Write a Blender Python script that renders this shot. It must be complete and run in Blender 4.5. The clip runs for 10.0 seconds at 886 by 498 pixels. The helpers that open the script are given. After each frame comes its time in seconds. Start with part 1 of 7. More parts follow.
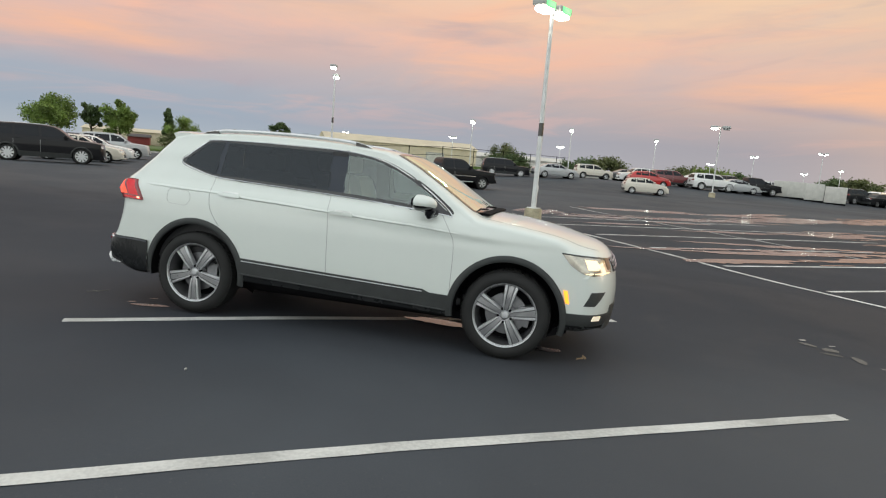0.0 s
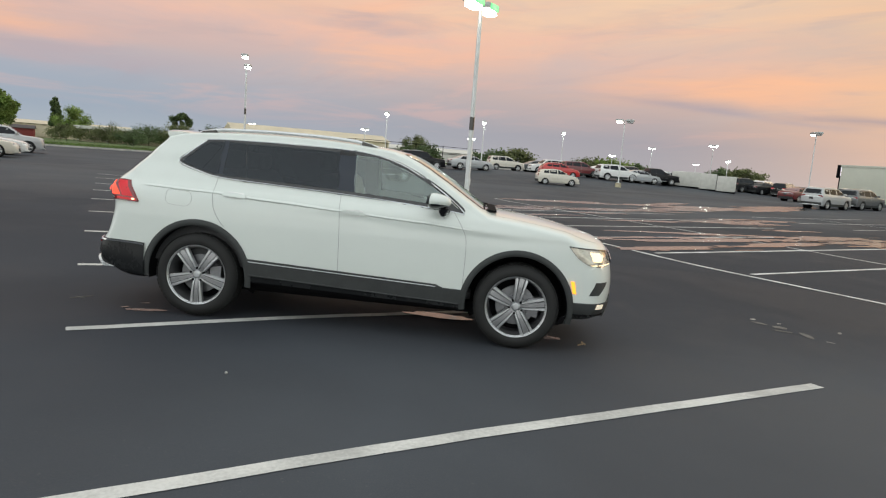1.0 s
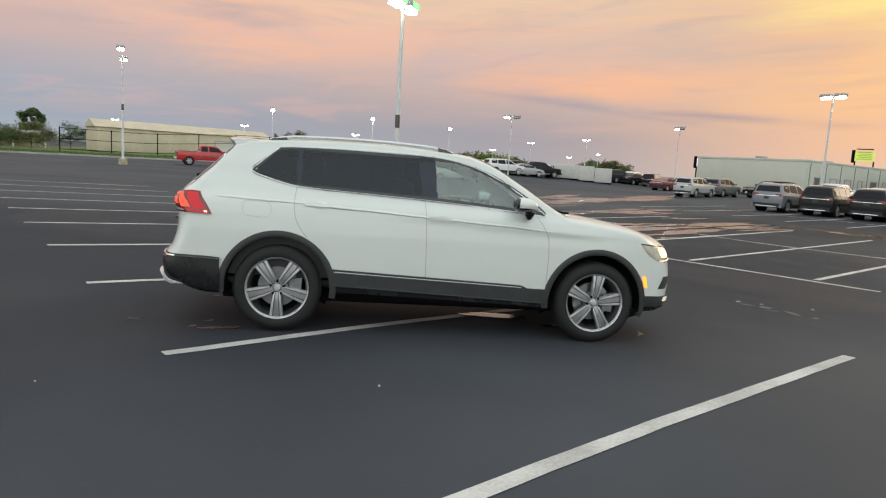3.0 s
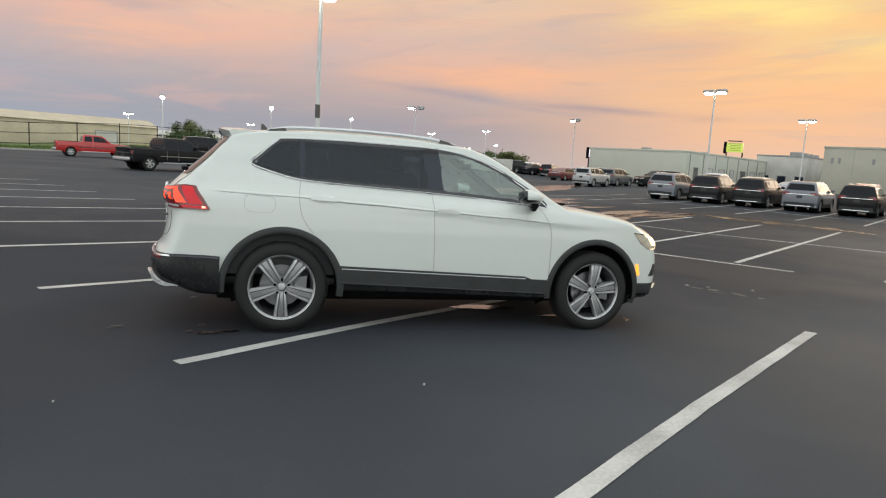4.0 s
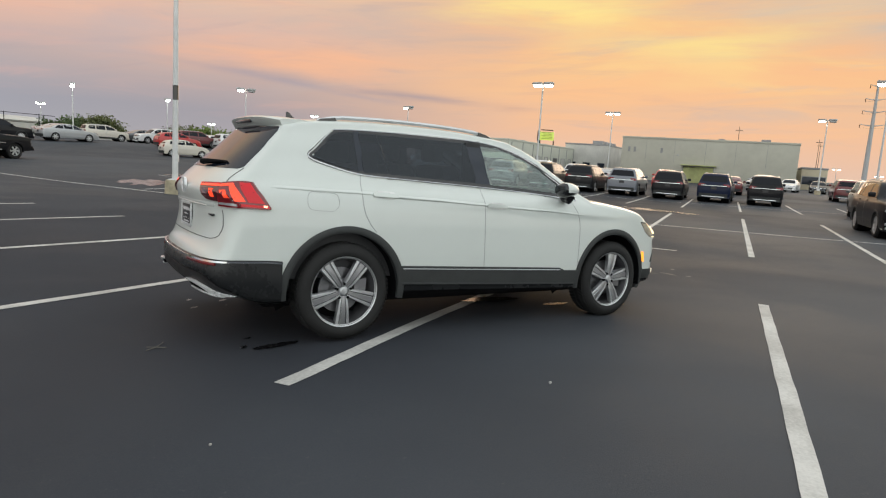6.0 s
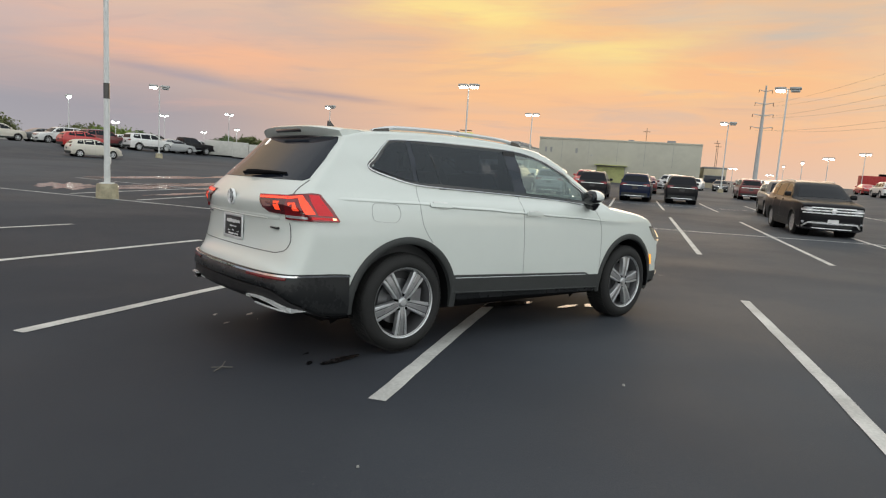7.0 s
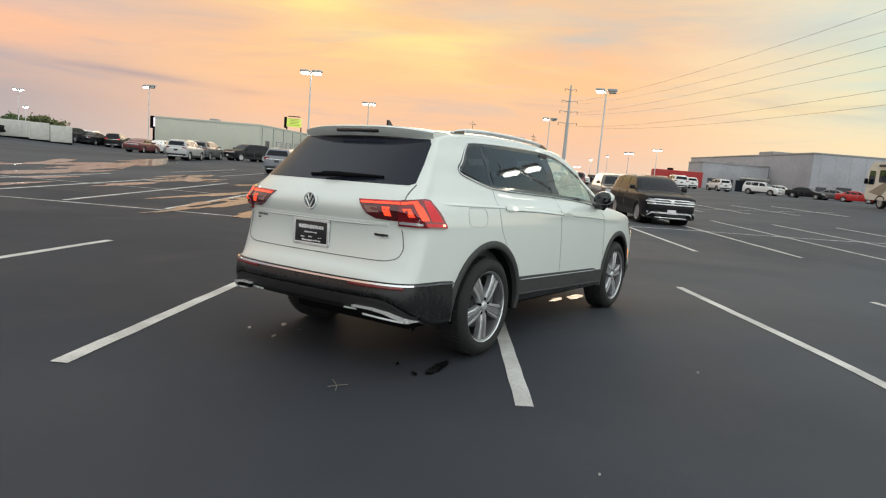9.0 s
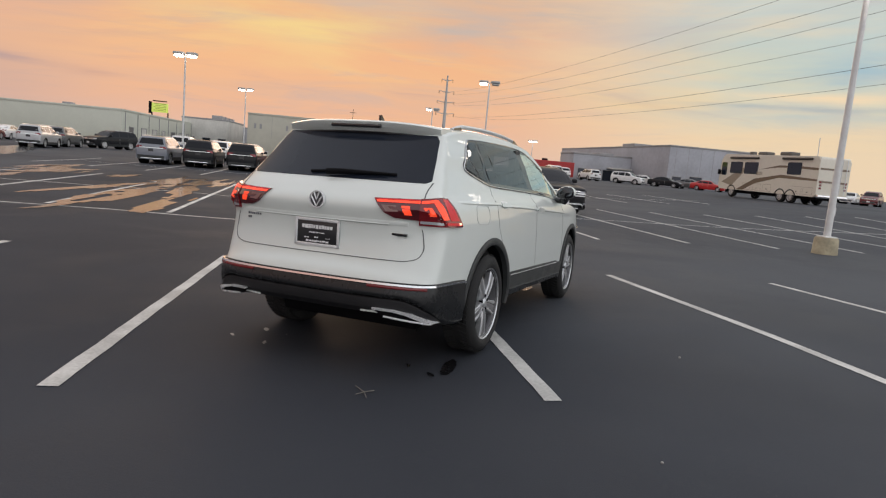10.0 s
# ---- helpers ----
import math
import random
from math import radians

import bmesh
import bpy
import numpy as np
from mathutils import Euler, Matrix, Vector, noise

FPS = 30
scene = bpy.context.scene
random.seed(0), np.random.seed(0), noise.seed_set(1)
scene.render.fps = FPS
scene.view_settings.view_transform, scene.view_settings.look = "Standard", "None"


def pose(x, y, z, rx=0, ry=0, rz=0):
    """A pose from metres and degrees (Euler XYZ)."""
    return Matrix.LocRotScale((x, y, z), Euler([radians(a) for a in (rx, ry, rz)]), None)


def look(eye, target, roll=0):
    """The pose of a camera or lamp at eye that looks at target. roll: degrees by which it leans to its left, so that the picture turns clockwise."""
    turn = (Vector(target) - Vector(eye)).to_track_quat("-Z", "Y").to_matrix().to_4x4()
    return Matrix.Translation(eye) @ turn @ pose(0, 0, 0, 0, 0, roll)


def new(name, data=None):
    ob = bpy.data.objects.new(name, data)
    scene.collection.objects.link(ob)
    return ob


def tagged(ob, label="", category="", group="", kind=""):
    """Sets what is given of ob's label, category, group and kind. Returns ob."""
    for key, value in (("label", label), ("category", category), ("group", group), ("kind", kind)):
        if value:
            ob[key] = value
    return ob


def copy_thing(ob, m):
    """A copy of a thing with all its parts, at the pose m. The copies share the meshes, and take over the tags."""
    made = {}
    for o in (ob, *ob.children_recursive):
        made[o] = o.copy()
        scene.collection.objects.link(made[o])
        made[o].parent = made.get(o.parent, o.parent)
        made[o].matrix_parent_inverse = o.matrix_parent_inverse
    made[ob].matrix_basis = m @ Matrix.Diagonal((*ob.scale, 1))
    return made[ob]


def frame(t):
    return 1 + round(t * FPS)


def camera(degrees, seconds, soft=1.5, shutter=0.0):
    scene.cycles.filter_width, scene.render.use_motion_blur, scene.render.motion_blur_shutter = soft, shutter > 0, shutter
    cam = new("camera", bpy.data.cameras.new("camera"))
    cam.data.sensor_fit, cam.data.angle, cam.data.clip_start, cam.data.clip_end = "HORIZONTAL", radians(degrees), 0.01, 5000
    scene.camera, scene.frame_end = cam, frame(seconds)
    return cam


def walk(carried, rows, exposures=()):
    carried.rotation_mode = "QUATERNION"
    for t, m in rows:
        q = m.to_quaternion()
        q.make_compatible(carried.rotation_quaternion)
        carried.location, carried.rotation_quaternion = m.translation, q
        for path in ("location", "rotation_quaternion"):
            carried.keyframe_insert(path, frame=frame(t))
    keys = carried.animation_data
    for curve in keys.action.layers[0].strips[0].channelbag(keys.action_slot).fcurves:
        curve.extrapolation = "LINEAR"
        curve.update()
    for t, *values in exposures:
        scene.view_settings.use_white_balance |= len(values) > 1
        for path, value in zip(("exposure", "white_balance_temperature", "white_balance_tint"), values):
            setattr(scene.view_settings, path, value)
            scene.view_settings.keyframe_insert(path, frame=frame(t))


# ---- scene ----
from mathutils.bvhtree import BVHTree

# camera: a hand-held circle round the parked car
cam = camera(69.5, 10.0, soft=1.2)
PATH = [
    (0, (-1.502, -6.028, 1.555), (-0.824, -4.166, 1.283), 4.5),
    (0.5, (-1.931, -5.933, 1.566), (-1.107, -4.13, 1.301), 4.4),
    (1, (-2.362, -5.855, 1.554), (-1.426, -4.109, 1.278), 4.3),
    (1.5, (-2.807, -5.67, 1.571), (-1.821, -3.951, 1.301), 4.1),
    (2, (-3.248, -5.509, 1.539), (-2.219, -3.813, 1.285), 3.5),
    (2.5, (-3.587, -5.269, 1.506), (-2.469, -3.631, 1.248), 3.2),
    (3, (-3.916, -4.984, 1.527), (-2.665, -3.446, 1.261), 3.5),
    (4.5, (-4.844, -3.918, 1.459), (-3.274, -2.711, 1.181), 3.4),
    (5, (-5.111, -3.546, 1.453), (-3.464, -2.446, 1.173), 3.6),
    (6.5, (-5.702, -2.158, 1.418), (-3.858, -1.434, 1.14), 3.7),
    (7, (-5.932, -1.693, 1.439), (-4.047, -1.08, 1.171), 3.7),
    (7.5, (-6.088, -1.241, 1.422), (-4.185, -0.689, 1.154), 3.8),
    (8, (-6.171, -0.749, 1.426), (-4.237, -0.314, 1.159), 4.0),
    (8.5, (-6.282, -0.323, 1.42), (-4.314, -0.09, 1.153), 4.3),
    (9, (-6.263, 0.149, 1.415), (-4.282, 0.222, 1.151), 4.7),
    (9.5, (-6.236, 0.602, 1.414), (-4.258, 0.462, 1.156), 5.0),
    (10, (-6.168, 1.032, 1.396), (-4.21, 0.726, 1.131), 5.0),
]
walk(cam, [(t, look(eye, target, roll)) for t, eye, target, roll in PATH], exposures=[(0, 0.10, 6500, 9.5), (3, 0.06, 6500, 10.5), (7, 0.0, 6500, 11), (8, 0.01, 6500, 11), (9, 0.17, 6500, 9.5), (9.5, 0.0, 6500, 17), (10, -0.13, 6500, 19)])

# ---- world, sun and sky: dusk after rain, the sun just under the horizon ----
scene.view_settings.exposure = 0.0


def ramp(nt, stops, fac):
    r = nt.nodes.new("ShaderNodeValToRGB")
    e = r.color_ramp.elements
    while len(e) < len(stops):
        e.new(0.5)
    for el, (p, c) in zip(e, stops):
        el.position, el.color = p, (*c, 1)
    nt.links.new(fac, r.inputs["Fac"])
    return r.outputs["Color"]


def srgb(r, g, b, gain=1.0):
    """A colour from 0-255 display values to linear."""
    out = []
    for c in (r, g, b):
        c /= 255
        out.append(gain * (c / 12.92 if c <= 0.04045 else ((c + 0.055) / 1.055) ** 2.4))
    return tuple(out)


def math2(nt, op, a, b=None, clamp=False):
    n = nt.nodes.new("ShaderNodeMath")
    n.operation, n.use_clamp = op, clamp
    for k, v in enumerate((a, b)):
        if v is None:
            continue
        if isinstance(v, (int, float)):
            n.inputs[k].default_value = v
        else:
            nt.links.new(v, n.inputs[k])
    return n.outputs[0]


def mapped(nt, v, a, b, c=0.0, d=1.0, smooth=True):
    n = nt.nodes.new("ShaderNodeMapRange")
    n.interpolation_type = "SMOOTHSTEP" if smooth else "LINEAR"
    nt.links.new(v, n.inputs["Value"])
    for key, val in zip(("From Min", "From Max", "To Min", "To Max"), (a, b, c, d)):
        n.inputs[key].default_value = val
    return n.outputs["Result"]


def mixc(nt, fac, a, b, blend="MIX"):
    n = nt.nodes.new("ShaderNodeMix")
    n.data_type, n.blend_type = "RGBA", blend
    for sock, v in ((n.inputs[0], fac), (n.inputs[6], a), (n.inputs[7], b)):
        if isinstance(v, (int, float)):
            sock.default_value = v
        elif isinstance(v, tuple):
            sock.default_value = (*v, 1)
        else:
            nt.links.new(v, sock)
    return n.outputs[2]


SUN_AZ, SUN_EL = radians(-2.0), radians(1.5)
world = bpy.data.worlds.new("dusk")
scene.world = world
world.use_nodes = True
wt = world.node_tree
wt.nodes.clear()
coord = wt.nodes.new("ShaderNodeTexCoord").outputs["Generated"]
sep = wt.nodes.new("ShaderNodeSeparateXYZ")
wt.links.new(coord, sep.inputs[0])
dx, dy, dz = sep.outputs
azim = math2(wt, "MULTIPLY", math2(wt, "ARCTAN2", dy, dx), 57.2958)
elev = math2(wt, "MULTIPLY", math2(wt, "ARCSINE", dz), 57.2958)
# clouds lie in a sheet overhead, so that they thin into streaks towards the horizon
low = math2(wt, "ADD", math2(wt, "MAXIMUM", dz, 0.0), 0.10)
sheet = wt.nodes.new("ShaderNodeCombineXYZ")
wt.links.new(math2(wt, "DIVIDE", dx, low), sheet.inputs[0])
wt.links.new(math2(wt, "DIVIDE", dy, low), sheet.inputs[1])


def cloud(scale, detail, rough, shift, distort=0.6, squash=(1, 1, 1)):
    m = wt.nodes.new("ShaderNodeMapping")
    m.inputs["Location"].default_value = shift
    m.inputs["Scale"].default_value = squash
    m.inputs["Rotation"].default_value = (0, 0, radians(28))
    wt.links.new(sheet.outputs[0], m.inputs["Vector"])
    n = wt.nodes.new("ShaderNodeTexNoise")
    wt.links.new(m.outputs[0], n.inputs["Vector"])
    for key, v in (("Scale", scale), ("Detail", detail), ("Roughness", rough), ("Distortion", distort)):
        n.inputs[key].default_value = v
    return n.outputs["Fac"]


el01 = mapped(wt, elev, 0, 30, 0, 1, smooth=False)
# colour over height on four bearings, from the blue east side round to the clear north-west
side_a = ramp(wt, [(0.0, srgb(170, 178, 186)), (0.07, srgb(156, 168, 182)), (0.16, srgb(163, 171, 183)), (0.24, srgb(190, 177, 178)), (0.34, srgb(236, 188, 168)), (0.48, srgb(224, 196, 178)), (0.75, srgb(228, 208, 188)), (1.0, srgb(214, 208, 200))], el01)
side_b = ramp(wt, [(0.0, srgb(170, 166, 170)), (0.09, srgb(165, 160, 166)), (0.19, srgb(196, 173, 166)), (0.30, srgb(228, 188, 168)), (0.43, srgb(236, 200, 170)), (0.60, srgb(246, 214, 170)), (0.8, srgb(236, 212, 180)), (1.0, srgb(218, 206, 190))], el01)
side_c = ramp(wt, [(0.0, srgb(230, 196, 174)), (0.10, srgb(242, 194, 158)), (0.24, srgb(250, 196, 146)), (0.37, srgb(249, 190, 142)), (0.50, srgb(251, 199, 142)), (0.66, srgb(255, 220, 148)), (0.86, srgb(232, 214, 184)), (1.0, srgb(218, 210, 196))], el01)
side_d = ramp(wt, [(0.0, srgb(240, 220, 184)), (0.12, srgb(242, 222, 182)), (0.24, srgb(218, 222, 196)), (0.38, srgb(190, 216, 212)), (0.52, srgb(222, 226, 208)), (0.68, srgb(192, 214, 218)), (0.85, srgb(200, 214, 216)), (1.0, srgb(206, 214, 216))], el01)
sky = mixc(wt, mapped(wt, azim, 40, 95), side_b, side_a)
sky = mixc(wt, mapped(wt, azim, 46, 14), sky, side_c)
sky = mixc(wt, mapped(wt, azim, -9, -33), sky, side_d)
# wide grey-mauve bellies, glowing breaks, then thin dark streaks
high = mapped(wt, elev, 2.5, 7)
belly = mapped(wt, cloud(0.62, 9, 0.60, (3.1, 1.7, 0), 1.1, (1, 0.60, 1)), 0.44, 0.64)
sky = mixc(wt, math2(wt, "MULTIPLY", math2(wt, "MULTIPLY", belly, 0.40), high), sky, mixc(wt, mapped(wt, azim, -18, -34), mixc(wt, mapped(wt, azim, 60, 0), srgb(184, 178, 182), srgb(212, 190, 170)), srgb(176, 198, 200)))
glow = mapped(wt, cloud(0.50, 8, 0.58, (7.4, -2.2, 0), 1.4, (1, 0.55, 1)), 0.50, 0.70)
sky = mixc(wt, math2(wt, "MULTIPLY", math2(wt, "MULTIPLY", glow, mapped(wt, azim, -40, -14, 0.20, 0.42)), mapped(wt, elev, 4, 9)), sky, mixc(wt, mapped(wt, azim, 40, 4), srgb(254, 184, 146), srgb(255, 230, 152)))
blue = mapped(wt, cloud(0.8, 8, 0.62, (-4.2, 6.3, 0), 1.2, (1, 0.7, 1)), 0.54, 0.72)
sky = mixc(wt, math2(wt, "MULTIPLY", math2(wt, "MULTIPLY", blue, mapped(wt, math2(wt, "ABSOLUTE", azim), 5, 45, 0.12, 0.30)), mapped(wt, elev, 7, 15)), sky, srgb(188, 190, 192))
wisp = mapped(wt, cloud(1.7, 7, 0.6, (1.2, 5.3, 0), 0.8, (1, 0.30, 1)), 0.55, 0.74)
sky = mixc(wt, math2(wt, "MULTIPLY", math2(wt, "MULTIPLY", wisp, 0.24), mapped(wt, elev, 3, 6)), sky, srgb(168, 156, 164))
# fine level streaks low over the horizon
band = wt.nodes.new("ShaderNodeCombineXYZ")
wt.links.new(math2(wt, "MULTIPLY", azim, 0.055), band.inputs[0])
wt.links.new(math2(wt, "ADD", math2(wt, "MULTIPLY", elev, 0.42), math2(wt, "MULTIPLY", azim, 0.012)), band.inputs[1])


def streak(shift, scale, lo, hi):
    m = wt.nodes.new("ShaderNodeMapping")
    m.inputs["Location"].default_value = shift
    wt.links.new(band.outputs[0], m.inputs["Vector"])
    n = wt.nodes.new("ShaderNodeTexNoise")
    wt.links.new(m.outputs[0], n.inputs["Vector"])
    for key, v in (("Scale", scale), ("Detail", 7.0), ("Roughness", 0.60), ("Distortion", 0.7)):
        n.inputs[key].default_value = v
    return mapped(wt, n.outputs["Fac"], lo, hi)


low_sky = math2(wt, "MULTIPLY", mapped(wt, elev, 1.2, 4.0), mapped(wt, elev, 26, 14))
sky = mixc(wt, math2(wt, "MULTIPLY", math2(wt, "MULTIPLY", streak((2.3, 4.1, 0), 1.3, 0.50, 0.70), 0.34), low_sky), sky, mixc(wt, mapped(wt, azim, 35, -20), srgb(178, 168, 170), srgb(196, 194, 190)))
sky = mixc(wt, math2(wt, "MULTIPLY", math2(wt, "MULTIPLY", streak((9.7, 1.6, 0), 1.1, 0.50, 0.68), mapped(wt, azim, -42, -18, 0.16, 0.30)), low_sky), sky, mixc(wt, mapped(wt, azim, 48, 12), srgb(232, 182, 168), mixc(wt, mapped(wt, azim, 2, -26), srgb(255, 196, 140), srgb(255, 222, 168))))
# the larger clouds and breaks one by one: bearing, height, reach both ways, lean, colour, weight
def drift(shift, scale, detail):
    m = wt.nodes.new("ShaderNodeMapping")
    m.inputs["Location"].default_value = shift
    wt.links.new(band.outputs[0], m.inputs["Vector"])
    n = wt.nodes.new("ShaderNodeTexNoise")
    wt.links.new(m.outputs[0], n.inputs["Vector"])
    for key, v in (("Scale", scale), ("Detail", detail), ("Roughness", 0.58), ("Distortion", 0.4)):
        n.inputs[key].default_value = v
    return math2(wt, "SUBTRACT", n.outputs["Fac"], 0.5)


az_w = math2(wt, "ADD", azim, math2(wt, "MULTIPLY", drift((5.1, 0.7, 0), 1.0, 6.0), 16.0))
el_w = math2(wt, "ADD", elev, math2(wt, "MULTIPLY", drift((1.9, 8.2, 0), 1.1, 6.0), 3.4))
fray = mapped(wt, drift((7.7, 3.3, 0), 1.8, 7.0), -0.22, 0.14, 0.35, 1.0)
CLOUDS = (
    (98, 7.8, 7.0, 0.8, 0.0, (250, 188, 148), 0.80), (93, 6.0, 8.0, 0.8, 0.0, (186, 166, 170), 0.55), (85, 8.3, 8.0, 1.2, 0.0, (196, 174, 172), 0.60), (78, 12.0, 9.0, 1.2, 0.0, (236, 190, 160), 0.55),
    (69, 11.0, 4.5, 0.6, -0.03, (176, 166, 172), 0.60), (67, 8.4, 6.0, 1.0, -0.02, (248, 190, 156), 0.70), (56, 7.1, 5.0, 0.6, -0.02, (188, 176, 178), 0.50), (52, 12.6, 9.0, 1.4, 0.0, (238, 200, 168), 0.55),
    (52, 8.2, 7.0, 1.3, 0.0, (198, 182, 180), 0.45), (38, 7.3, 8.0, 1.0, -0.03, (253, 190, 148), 0.75), (31, 10.6, 6.5, 1.5, -0.06, (206, 184, 172), 0.80), (24, 9.6, 5.0, 1.0, -0.05, (208, 184, 166), 0.70),
    (17, 12.8, 6.5, 1.4, 0.0, (255, 232, 150), 0.90), (4, 10.6, 6.5, 1.3, -0.04, (255, 228, 148), 0.85), (22, 7.2, 4.0, 0.6, 0.0, (224, 184, 156), 0.50), (13, 7.0, 8.0, 1.2, 0.0, (254, 196, 144), 0.45),
    (-3, 12.8, 4.5, 0.7, 0.0, (216, 202, 180), 0.55), (-9, 11.2, 5.0, 1.2, 0.04, (196, 192, 182), 0.80), (-15, 13.4, 6.0, 1.0, 0.0, (188, 190, 184), 0.75), (-22, 9.6, 6.0, 1.6, 0.0, (250, 222, 172), 0.55),
    (-27, 6.5, 5.0, 0.8, 0.0, (252, 220, 162), 0.55), (-36, 12.2, 5.0, 1.1, 0.0, (244, 228, 188), 0.60), (-40, 9.3, 5.0, 0.8, 0.02, (164, 198, 206), 0.85), (-37, 5.8, 6.0, 0.5, 0.0, (184, 206, 202), 0.65), (-38, 4.3, 6.0, 0.6, 0.0, (246, 222, 178), 0.55),
    (-39, 7.3, 6.5, 0.40, 0.01, (255, 230, 184), 0.85), (-36, 6.5, 7.0, 0.16, 0.01, (158, 178, 184), 0.60), (38.5, 5.3, 6.5, 0.26, 0.115, (166, 160, 170), 0.70), (29, 5.0, 3.4, 0.36, 0.02, (170, 156, 160), 0.75), (21, 4.6, 2.5, 0.22, 0.0, (206, 170, 152), 0.55), (41, 5.8, 4.0, 0.30, 0.05, (172, 160, 166), 0.50),
)
for az0, el0, reach, depth, lean, tone, weight in CLOUDS:
    du = math2(wt, "MULTIPLY", math2(wt, "SUBTRACT", az_w, float(az0)), 1.0 / reach)
    rise_ = math2(wt, "MULTIPLY", math2(wt, "SUBTRACT", azim, float(az0)), float(lean))
    dv = math2(wt, "MULTIPLY", math2(wt, "SUBTRACT", math2(wt, "SUBTRACT", el_w if depth > 0.45 else math2(wt, "ADD", math2(wt, "MULTIPLY", elev, 0.75), math2(wt, "MULTIPLY", el_w, 0.25)), float(el0)), rise_), 1.0 / depth)
    q = math2(wt, "ADD", math2(wt, "MULTIPLY", du, du), math2(wt, "MULTIPLY", dv, dv))
    near = math2(wt, "MULTIPLY", math2(wt, "POWER", 2.718, math2(wt, "MULTIPLY", q, -0.8)), fray)
    sky = mixc(wt, math2(wt, "MULTIPLY", near, weight), sky, srgb(*tone))
# higher up and behind, the plain twilight dome
dome = wt.nodes.new("ShaderNodeTexSky")
dome.sky_type, dome.sun_disc = "NISHITA", False
dome.sun_elevation, dome.sun_rotation = SUN_EL, radians(90) - SUN_AZ
DOME = 0.10
upper = mixc(wt, 1.0, mixc(wt, 1.0, dome.outputs["Color"], (DOME, DOME, DOME), "MULTIPLY"), (0.98, 1.03, 1.03), "ADD")
# the dome is dimmer to the north-east and overhead
level = math2(wt, "MULTIPLY", math2(wt, "SUBTRACT", 1.0, math2(wt, "MULTIPLY", dy, 0.15)), mapped(wt, elev, 8, 80, 1.14, 0.86))
grey = wt.nodes.new("ShaderNodeCombineXYZ")
for sock in grey.inputs:
    wt.links.new(level, sock)
upper = mixc(wt, 1.0, upper, grey.outputs[0], "MULTIPLY")
sky = mixc(wt, mapped(wt, elev, 22, 48), sky, upper)
away = math2(wt, "MULTIPLY", mapped(wt, math2(wt, "ABSOLUTE", math2(wt, "SUBTRACT", math2(wt, "MODULO", math2(wt, "ADD", azim, 510.0), 360.0), 180.0)), 85, 130), 1.0)
sky = mixc(wt, away, sky, upper)
bg = wt.nodes.new("ShaderNodeBackground")
wt.links.new(sky, bg.inputs["Color"])
bg.inputs["Strength"].default_value = 1.0
wo = wt.nodes.new("ShaderNodeOutputWorld")
wt.links.new(bg.outputs[0], wo.inputs["Surface"])

sun_data = bpy.data.lights.new("sun", "SUN")
sun_data.energy, sun_data.angle, sun_data.color = 0.5, radians(25), (1.0, 0.8, 0.6)
sun = new("sun", sun_data)
sun.matrix_world = look((60 * math.cos(SUN_AZ), 60 * math.sin(SUN_AZ), 12), (0, 0, 0))


# ---- materials ----
def material(name, color, rough=0.5, metal=0.0, vary=0.06, scale=6.0, bump=0.0, bump_scale=60.0, coat=0.0, spec=0.5, per_object=0.0, fine=40.0, rough_vary=0.08):
    """A surface with variation at two scales in colour and gloss, and a fine relief."""
    m = bpy.data.materials.new(name)
    m.use_nodes = True
    nt = m.node_tree
    p = nt.nodes["Principled BSDF"]
    tc = nt.nodes.new("ShaderNodeTexCoord").outputs["Object"]

    def noisy(s, d):
        n = nt.nodes.new("ShaderNodeTexNoise")
        nt.links.new(tc, n.inputs["Vector"])
        n.inputs["Scale"].default_value, n.inputs["Detail"].default_value = s, d
        return n.outputs["Fac"]

    big, small = noisy(scale, 4), noisy(scale * fine / 6, 3)
    f = math2(nt, "ADD", math2(nt, "MULTIPLY", big, 0.65), math2(nt, "MULTIPLY", small, 0.35))
    dark = tuple(max(0, c * (1 - 2 * vary)) for c in color)
    light = tuple(min(1, c * (1 + 2 * vary)) for c in color)
    col = mixc(nt, mapped(nt, f, 0.3, 0.7), dark, light)
    if per_object:
        rnd = nt.nodes.new("ShaderNodeObjectInfo").outputs["Random"]
        col = mixc(nt, 1.0, col, mixc(nt, rnd, (1 - per_object,) * 3, (1.0, 1.0, 1.0)), "MULTIPLY")
    nt.links.new(col, p.inputs["Base Color"])
    nt.links.new(mapped(nt, f, 0.3, 0.7, max(0.0, rough - rough_vary), min(1, rough + rough_vary)), p.inputs["Roughness"])
    p.inputs["Metallic"].default_value = metal
    p.inputs["Coat Weight"].default_value = coat
    p.inputs["Coat Roughness"].default_value = 0.04
    p.inputs["Specular IOR Level"].default_value = spec
    if bump:
        b = nt.nodes.new("ShaderNodeBump")
        b.inputs["Strength"].default_value, b.inputs["Distance"].default_value = bump, 0.01
        nt.links.new(noisy(bump_scale, 5), b.inputs["Height"])
        nt.links.new(b.outputs[0], p.inputs["Normal"])
    return m


def glowing(name, color, strength):
    m = bpy.data.materials.new(name)
    m.use_nodes = True
    p = m.node_tree.nodes["Principled BSDF"]
    p.inputs["Base Color"].default_value = (*color, 1)
    p.inputs["Emission Color"].default_value = (*color, 1)
    p.inputs["Emission Strength"].default_value = strength
    p.inputs["Roughness"].default_value = 0.3
    return m


